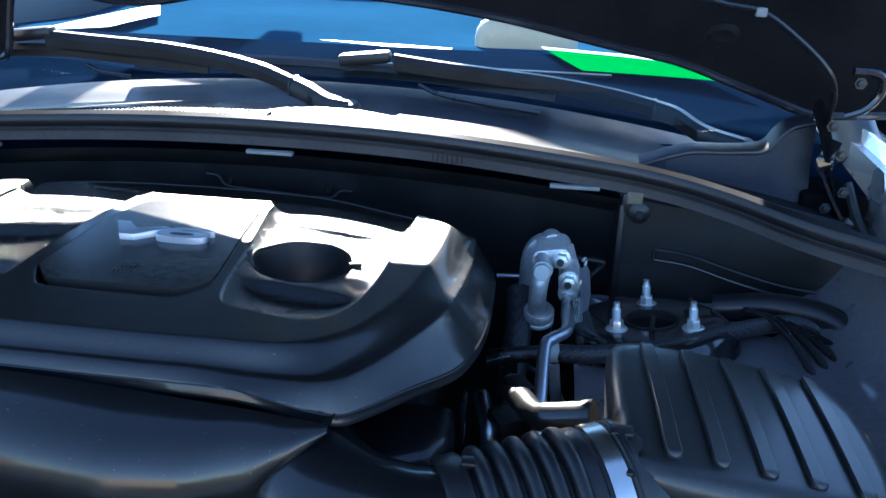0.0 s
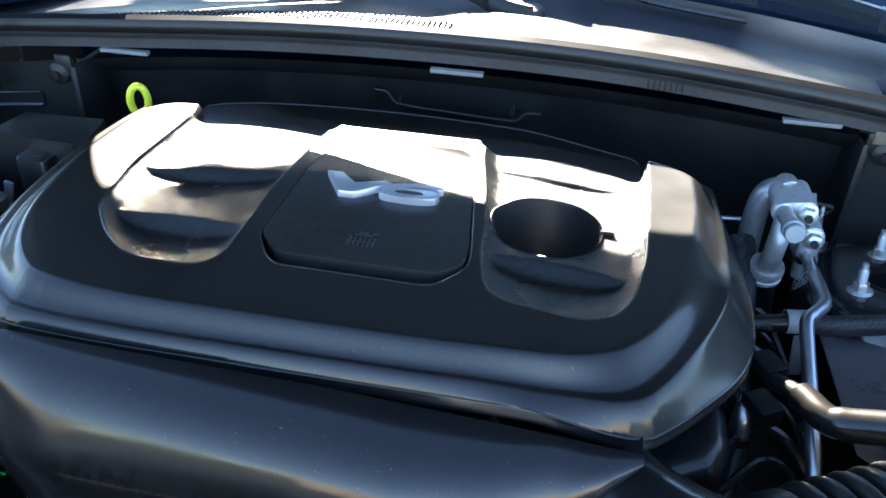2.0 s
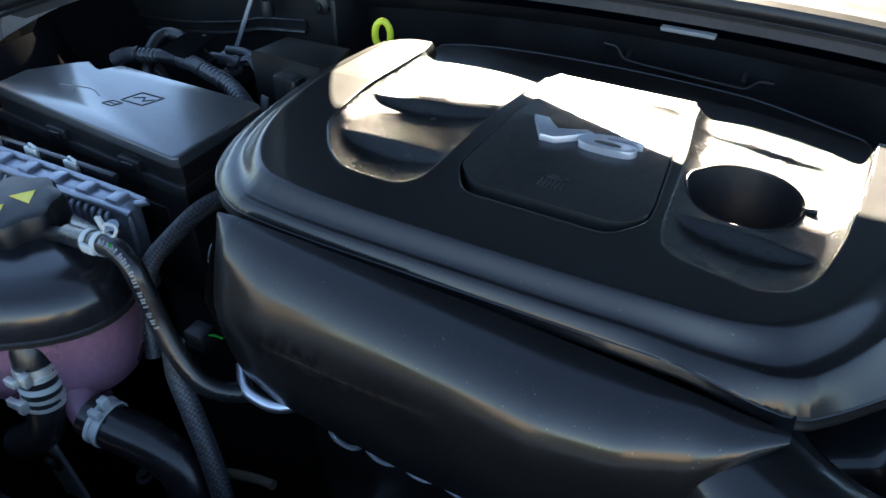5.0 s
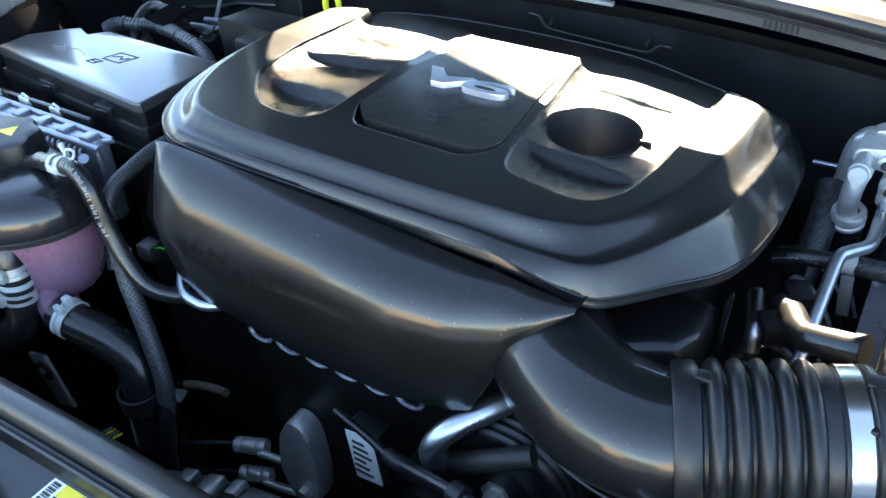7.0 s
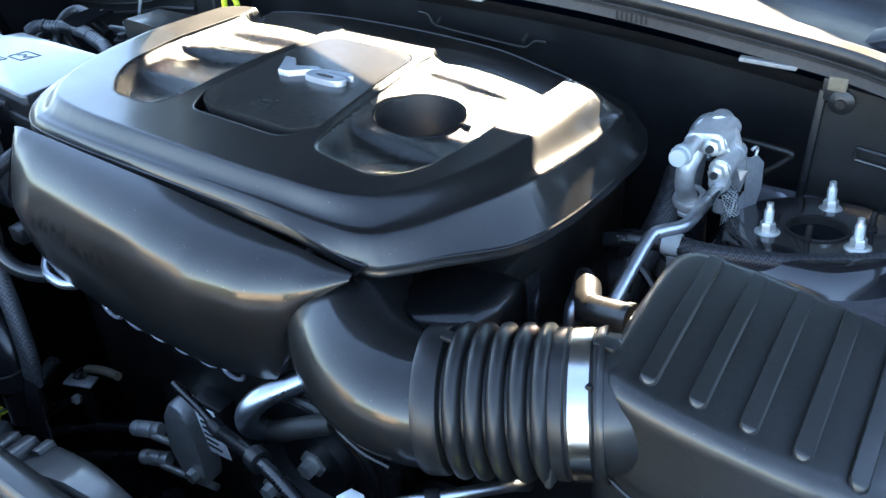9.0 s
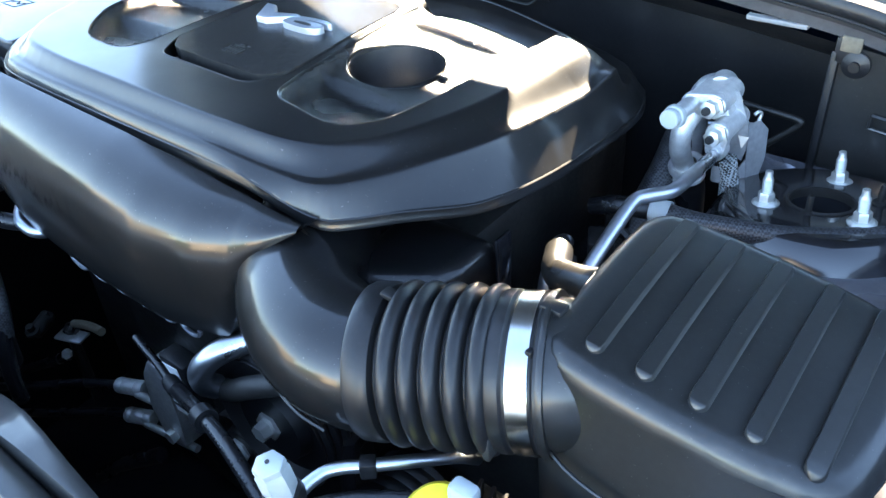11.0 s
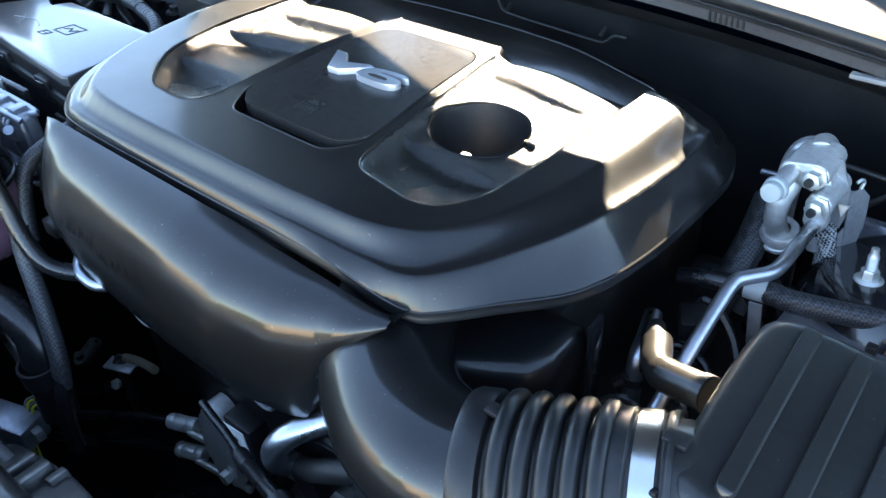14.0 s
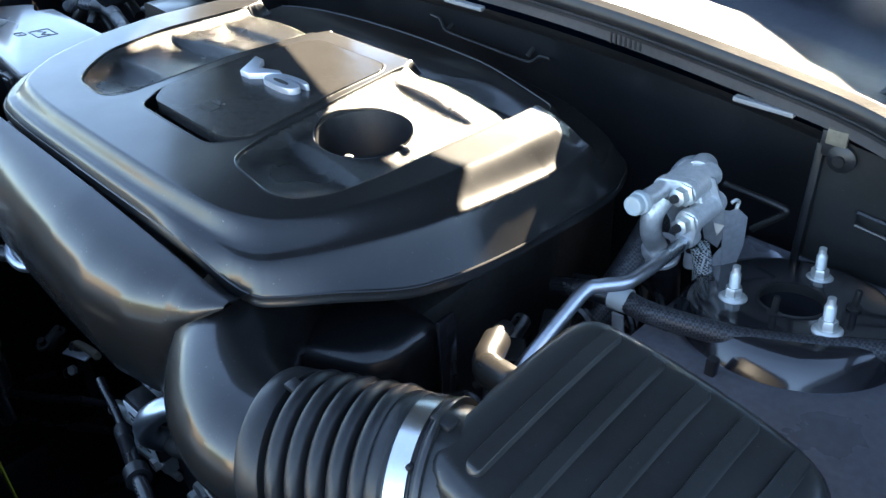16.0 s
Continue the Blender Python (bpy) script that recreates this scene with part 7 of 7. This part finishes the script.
# ---- front of the bay: radiator support, lines, caps ----
def radiator_support():
    r = thing("radiator_support", (0.0, 0.2, 0.6), "black steel radiator support beam with a printed service label", "radiator support", kind="structure")
    rows = []
    for i in range(33):
        x = -0.76 + 1.52 * i / 32
        bow = -0.035 * (x / 0.76) ** 2
        rows.append([(x, 0.268 + bow, 0.86), (x, 0.266 + bow, 0.93), (x, 0.260 + bow, 0.945), (x, 0.250 + bow, 0.951), (x, 0.240 + bow, 0.951), (x, 0.234 + bow, 0.946), (x, 0.2315 + bow, 0.935), (x, 0.229 + bow, 0.934), (x, 0.2275 + bow, 0.939), (x, 0.2245 + bow, 0.9405), (x, 0.2225 + bow, 0.939),
                     (x, 0.2195 + bow, 0.926), (x, 0.214 + bow, 0.924), (x, 0.10 + bow, 0.922), (x, 0.02 + bow, 0.92), (x, 0.0 + bow, 0.88)])
    part("beam", loft(rows), M_BOX, r)
    pl = part("sight_shield", prism(round_poly([(-0.75, 0.0), (-0.14, 0.0), (-0.135, 0.15), (-0.145, 0.205), (-0.75, 0.17)], 2).tolist(), 0.925, 0.945, 0.004), M_DULL, r, "black plastic sight shield")
    la = part("service_label", prism(fillet([(-0.114, 0.140), (-0.114, 0.2185), (0.070, 0.2185), (0.070, 0.140)], 0.004).tolist(), 0.9235, 0.9252), M_PAPER, r, "white and yellow refrigerant service label")
    z0, z1 = 0.9253, 0.9258
    part("yellow_field", prism([(-0.099, 0.205), (-0.099, 0.2165), (-0.055, 0.2165), (-0.055, 0.205)], z0, z1), M_YELLOW, la)
    part("dark_field", prism([(-0.099, 0.142), (-0.099, 0.2042), (-0.055, 0.2042), (-0.055, 0.142)], z0, z1), M_DASH, la)
    for y0 in (0.171, 0.1625):
        part("yellow_square", prism([(-0.071, y0), (-0.071, y0 + 0.0075), (-0.058, y0 + 0.0075), (-0.058, y0)], z1, z1 + 0.0004), M_YELLOW, la)
    part("white_disc", lathe([(0.0, 0.0), (0.009, 0.0), (0.0, 0.0003)], (-0.086, 0.190, z1 + 0.0001), (0, 0, 1), 24), M_PAPER, la)
    part("red_ring", lathe([(0.0075, 0.0), (0.0092, 0.0), (0.0092, 0.0004), (0.0075, 0.0004)], (-0.086, 0.190, z1 + 0.0004), (0, 0, 1), 24), M_RED, la)
    part("red_slash", box((-0.0865, 0.183, z1 + 0.0004), (-0.0852, 0.197, z1 + 0.0008), 0.0, rot=Matrix.Rotation(0.75, 3, "Z")), M_RED, la)
    part("warning_triangle", prism([(-0.083, 0.2065), (-0.071, 0.2065), (-0.077, 0.2155)], z1, z1 + 0.0004), M_INK, la)
    part("divider", box((-0.074, 0.158, z1), (-0.0733, 0.203, z1 + 0.0003), 0.0), M_PAPER, la)
    bars = bmesh.new()
    for k in range(22):
        box((-0.111, 0.176 + k * 0.0018, z0), (-0.1025, 0.1766 + k * 0.0018 + 0.0005 * (k % 3), z1), 0.0, bm=bars)
    part("bar_code", bars, M_INK, la, "printed bars")
    for sx, sy, m_ in ((-0.048, 0.2105, M_INK), (-0.065, 0.193, M_PAPER)):
        flake = bmesh.new()
        for a in range(3):
            box((sx - 0.0035, sy - 0.0004, z1), (sx + 0.0035, sy + 0.0004, z1 + 0.0003), 0.0, bm=flake, rot=Matrix.Rotation(radians(60 * a), 3, "Z"))
        part("snowflake", flake, m_, la)
    for text, x, y, size in (("R-1234yf", -0.024, 0.2105, 0.0095), ("567g (1.25 lb)", 0.004, 0.1955, 0.0068), ("PAG", -0.030, 0.1725, 0.0075)):
        me = letter(text, size, 0.0003)
        me.transform(Matrix.Translation((x, y, z0 + 0.0003)))
        part("printed_text", me, M_INK, la, smooth=False)
    for y0 in (0.182, 0.164):
        part("label_rule", box((-0.053, y0, z0), (0.066, y0 + 0.0007, z1), 0.0), M_INK, la)
    fan = thing("fan_shroud", (-0.05, 0.33, 0.5), "black plastic fan shroud behind the radiator", "fan shroud")
    b = bmesh.new()
    part("shroud", box((-0.60, 0.275, 0.25), (0.60, 0.292, 0.86), 0.006, bm=b), M_DULL, fan)
    arc = [(-0.24, 0.74), (-0.18, 0.80), (-0.13, 0.838), (-0.088, 0.862), (-0.04, 0.886), (0.01, 0.906), (0.05, 0.925), (0.09, 0.941), (0.13, 0.948), (0.17, 0.950), (0.24, 0.950), (0.32, 0.944), (0.40, 0.92)]
    back = [(-0.24, 0.304), (0.02, 0.301), (0.10, 0.292), (0.17, 0.283), (0.235, 0.276), (0.40, 0.272)]
    rows = []
    for i in range(65):
        x = -0.24 + 0.64 * i / 64
        z, y1 = at_x(arc, x), at_x(back, x)
        rows.append([(x, 0.262, z - 0.05), (x, 0.264, z - 0.004), (x, 0.267, z), (x, y1 - 0.006, z), (x, y1 - 0.001, z - 0.003), (x, y1, z - 0.010), (x, y1, z - 0.16)])
    part("arched_lip", loft(rows), M_BOX, fan, "arched black upper lip of the shroud")
    for x, w, d in ((-0.045, 0.020, 0.012), (-0.012, 0.022, 0.016)):
        z = at_x(arc, x)
        part("lip_block", box((x - w / 2, 0.268, z - 0.012), (x + w / 2, 0.296, z + 0.010), 0.002, rot=Matrix.Rotation(-0.42, 3, "Y")), M_BOX, fan)
    part("lip_slot", box((0.004, 0.284, 0.893), (0.018, 0.300, 0.911), 0.001, rot=Matrix.Rotation(-0.42, 3, "Y")), M_INK, fan)


def front_lines():
    for (y, z) in ((0.503, 0.585), (0.500, 0.528)):
        l = thing("hydraulic_line", (-0.24, y, z), "black rubber line with a crimped metal ferrule", "hydraulic line", "hydraulic lines")
        part("line", tube([(-0.66, y - 0.10, z - 0.16), (-0.54, y - 0.075, z - 0.105), (-0.42, y - 0.050, z - 0.052), (-0.33, y - 0.022, z - 0.018), (-0.26, y, z)], 0.0065, 8, 14), M_HOSE, l)
        prof = [(0.0, -0.024), (0.0105, -0.024), (0.0115, -0.021), (0.0115, -0.014), (0.0102, -0.012), (0.0115, -0.009), (0.0115, 0.008), (0.0102, 0.010), (0.0118, 0.013), (0.0118, 0.020), (0.0100, 0.024), (0.0, 0.024)]
        part("ferrule", lathe(prof, (-0.243, y + 0.004, z + 0.003), (1, 0.28, 0.16), 22), M_ALU, l, "crimped aluminium ferrule")
        part("tube_end", tube([(-0.225, y, z + 0.003), (-0.18, y + 0.004, z + 0.008), (-0.12, y + 0.01, z + 0.012)], 0.0055, 4, 14), M_ZINC, l)
    h = thing("crossing_hose", (0.09, 0.41, 0.8), "black hose with a pale printed stripe and a clip collar", "hose")
    hp = [(-0.006, 0.434, 0.858), (0.012, 0.430, 0.857), (0.036, 0.426, 0.854), (0.058, 0.421, 0.851), (0.074, 0.416, 0.853), (0.11, 0.406, 0.867), (0.159, 0.393, 0.884), (0.20, 0.383, 0.888), (0.25, 0.368, 0.886), (0.30, 0.352, 0.875)]
    part("hose", tube(hp, lambda t: 0.0042 + 0.0026 * float(sm(0.36, 0.46, np.array(t))), 8, 16), M_HOSE, h)
    part("collar", lathe([(0.006, -0.007), (0.0108, -0.007), (0.0108, 0.007), (0.006, 0.007)], (0.159, 0.393, 0.884), (1, -0.25, 0.15), 22), M_RUBBER, h)
    part("junction", lathe([(0.0040, -0.012), (0.0075, -0.012), (0.0082, -0.006), (0.0075, 0.0), (0.0082, 0.005), (0.0075, 0.011), (0.0040, 0.011)], (0.078, 0.415, 0.855), (1, -0.28, 0.2), 18), M_DULL, h)
    bars = bmesh.new()
    for k in range(16):
        f = k / 15
        p = Vector((0.175, 0.3885, 0.8862)) * (1 - f) + Vector((0.245, 0.3695, 0.8865)) * f
        box(p + Vector((-0.0012, -0.0045, 0.0052)), p + Vector((0.0012, -0.0025, 0.0064)), 0.0, bm=bars)
    part("print_bars", bars, M_PRINT, h)
    c = thing("crossover_pipe", (0.12, 0.44, 0.87), "bare aluminium coolant crossover pipe under the resonator", "metal pipe")
    part("pipe", tube([(0.165, 0.495, 0.915), (0.145, 0.465, 0.911), (0.125, 0.440, 0.902), (0.113, 0.428, 0.886), (0.110, 0.428, 0.868), (0.112, 0.438, 0.855)], 0.0115, 8, 20), M_PIPE, c)
    part("lower_pipe", tube([(0.11, 0.445, 0.845), (0.135, 0.44, 0.862), (0.165, 0.438, 0.885), (0.20, 0.45, 0.90)], 0.0105, 6, 16), M_DARKMETAL, c)
    v = thing("service_valve", (0.315, 0.345, 0.9), "pale hexagonal service valve cap on its stem", "valve cap")
    part("cap", lathe([(0.0112, -0.029), (0.0118, -0.026), (0.0118, -0.009), (0.0106, -0.005), (0.0112, -0.004), (0.0108, 0.0), (0.0076, 0.0015), (0.0, 0.0015)], (0.316, 0.346, 0.984), (-0.05, -0.12, 1), 6), M_WHITE, v, "pale grey hexagonal cap")
    part("cap_hole", lathe([(0.0, 0.0), (0.0016, 0.0), (0.0016, 0.0006), (0.0, 0.0006)], (0.3158, 0.3458, 0.986), (-0.05, -0.12, 1), 10), M_INK, v)
    part("collar", lathe([(0.0, -0.040), (0.0140, -0.040), (0.0145, -0.035), (0.0132, -0.029), (0.0, -0.029)], (0.316, 0.346, 0.984), (-0.05, -0.12, 1), 26), M_DULL, v)
    part("stem", lathe([(0.009, -0.10), (0.009, -0.062), (0.0120, -0.058), (0.0120, -0.040), (0.0, -0.040)], (0.316, 0.346, 0.984), (-0.05, -0.12, 1), 20), M_ALU, v)
    p = thing("condenser_pipe", (0.36, 0.40, 0.9), "bare aluminium condenser pipe with a black clip", "metal pipe")
    part("pipe", tube([(0.314, 0.350, 0.918), (0.309, 0.366, 0.926), (0.313, 0.386, 0.931), (0.323, 0.398, 0.933), (0.337, 0.409, 0.934), (0.360, 0.436, 0.929), (0.374, 0.462, 0.917), (0.378, 0.480, 0.900)], 0.0050, 8, 16), M_PIPE, p)
    part("pipe_clip", box((0.3310, 0.4025, 0.926), (0.3430, 0.4145, 0.9405), 0.002, rot=Matrix.Rotation(0.7, 3, "Z")), M_DULL, p)
    t = thing("printed_hose", (0.36, 0.39, 0.9), "black hose with a line of white print", "hose")
    part("hose", tube([(0.30, 0.36, 0.905), (0.33, 0.388, 0.912), (0.37, 0.415, 0.915), (0.43, 0.44, 0.915)], 0.0062, 7, 14), M_HOSE, t)
    bars = bmesh.new()
    for k in range(14):
        f = k / 13
        q = Vector((0.332, 0.3845, 0.9180)) * (1 - f) + Vector((0.392, 0.4215, 0.9200)) * f
        box(q + Vector((-0.0014, -0.0035, 0)), q + Vector((0.0012, 0.0005, 0.0008)), 0.0, bm=bars)
    part("print_bars", bars, M_GREYPL, t)
    y = thing("washer_filler", (0.41, 0.41, 0.93), "bright yellow washer filler with a white tab", "washer filler")
    part("cap", lathe([(0.0, -0.02), (0.022, -0.02), (0.026, -0.012), (0.026, 0.0), (0.022, 0.006), (0.0, 0.009)], (0.405, 0.402, 0.936), (0.1, -0.3, 1), 28), M_YELLOW, y)
    part("tab", box((0.405, 0.41, 0.938), (0.425, 0.424, 0.962), 0.004), M_WHITE, y)
    d = thing("washer_tank", (0.475, 0.41, 0.9), "dull black rounded tank top before the air filter box", "fluid tank")
    rows = []
    for k, z in ((1.0, 0.80), (1.0, 0.925), (0.96, 0.938), (0.86, 0.947), (0.66, 0.953), (0.30, 0.955)):
        rows.append([(0.487 + 0.062 * k * math.copysign(abs(math.cos(a)) ** 0.7, math.cos(a)), 0.415 + 0.034 * k * math.copysign(abs(math.sin(a)) ** 0.7, math.sin(a)), z) for a in [2 * math.pi * i / 40 for i in range(40)]])
    part("tank_top", loft(rows, closed=True, caps=True), M_DULL, d)
    n = thing("plastic_net", (0.44, 0.45, 0.9), "black ribbed plastic guard below the bellows", "plastic guard")
    part("plate", box((0.39, 0.42, 0.885), (0.50, 0.47, 0.892), 0.001), M_DULL, n)
    for k in range(9):
        part("rib", box((0.40 + 0.011 * k, 0.415, 0.892), (0.4025 + 0.011 * k, 0.465, 0.905), 0.0, rot=Matrix.Rotation(0.3, 3, "Z")), M_DULL, n)


def deep_clutter():
    b = thing("shift_bracket", (-0.416, 0.52, 0.57), "small zinc plate with two studs deep in the bay", "bracket")
    part("plate", box((-0.440, 0.508, 0.582), (-0.392, 0.532, 0.586), 0.001, rot=Matrix.Rotation(0.35, 3, "Z")), M_SHIELD, b)
    part("post", tube([(-0.416, 0.52, 0.45), (-0.416, 0.52, 0.583)], 0.008, 1, 10), M_DARKMETAL, b)
    for dx, dy in ((-0.006, 0.004), (-0.070, 0.0), (-0.060, -0.030)):
        part("stud", lathe([(0.0, -0.006), (0.011, -0.006), (0.011, 0.0), (0.006, 0.001), (0.006, 0.010), (0.0, 0.011)], (-0.416 + dx, 0.52 + dy, 0.587), (0.1, -0.2, 1), 12), M_DARKMETAL, b)
    part("link", tube([(-0.486, 0.52, 0.585), (-0.478, 0.492, 0.578)], 0.012, 1, 12), M_DARKMETAL, b)
    part("bright_nut", lathe([(0.0, 0.0), (0.008, 0.0), (0.008, 0.006), (0.0, 0.007)], (-0.400, 0.50, 0.572), (0.3, -0.8, 0.5), 6), M_ZINC, b)
    c = thing("shift_cable", (-0.5, 0.49, 0.48), "dark grey control cable running down the bay", "cable")
    part("cable", tube([(-0.405, 0.502, 0.565), (-0.45, 0.495, 0.535), (-0.52, 0.485, 0.49), (-0.60, 0.47, 0.44)], 0.008, 6, 10), M_HOSE, c)
    w = thing("tan_harness", (-0.30, 0.50, 0.66), "tan taped wiring branch with a small plug", "wiring")
    part("branch", tube([(-0.345, 0.505, 0.655), (-0.315, 0.505, 0.668), (-0.29, 0.505, 0.676), (-0.265, 0.505, 0.680)], 0.0060, 5, 10), M_TAPE, w)
    part("lead", tube([(-0.345, 0.505, 0.655), (-0.37, 0.505, 0.640), (-0.40, 0.508, 0.610)], 0.0035, 5, 8), M_HOSE, w)
    s = thing("steering_line", (-0.26, 0.47, 0.44), "black rubber line low under the hydraulic lines", "hydraulic line")
    part("line", tube([(-0.36, 0.46, 0.36), (-0.31, 0.47, 0.41), (-0.26, 0.475, 0.45), (-0.22, 0.48, 0.48), (-0.19, 0.49, 0.50)], 0.011, 6, 12), M_HOSE, s)
    k = thing("cast_mount", (-0.19, 0.53, 0.54), "rough grey cast mount between the ferrules", "engine mount")
    part("casting", prism(round_poly([(-0.04, -0.035), (0.03, -0.045), (0.045, 0.0), (0.03, 0.035), (-0.02, 0.045)], 2).tolist(), 0, 0.03, 0.006, pose(-0.19, 0.545, 0.548, 90, 0, 0)), M_DARKMETAL, k)


def dry_leaves():
    rnd = random.Random(5)
    for x, y, z, s in ((-0.20, 0.40, 0.262, 0.05), (-0.10, 0.36, 0.262, 0.035), (-0.04, 0.38, 0.262, 0.045), (-0.27, 0.42, 0.262, 0.04), (0.03, 0.36, 0.262, 0.05), (-0.35, 0.36, 0.262, 0.03)):
        lf = thing("dry_leaf", (x, y, z), "small curled tan dry leaf on the undertray", "leaf", "dry leaves")
        a = rnd.random() * 6.28
        rows = []
        for i in range(9):
            t = i / 8
            w = 0.32 * s * math.sin(math.pi * min(1, t * 0.95 + 0.04)) ** 0.8
            rows.append([(s * (t - 0.5) * math.cos(a) - o * w * math.sin(a), s * (t - 0.5) * math.sin(a) + o * w * math.cos(a), 0.012 * o * o + 0.02 * (t - 0.5) ** 2 + 0.003) for o in (-1, -0.5, 0, 0.5, 1)])
        part("blade", loft(rows), M_LEAF, lf, local=True)


radiator_support()
front_lines()
deep_clutter()
dry_leaves()
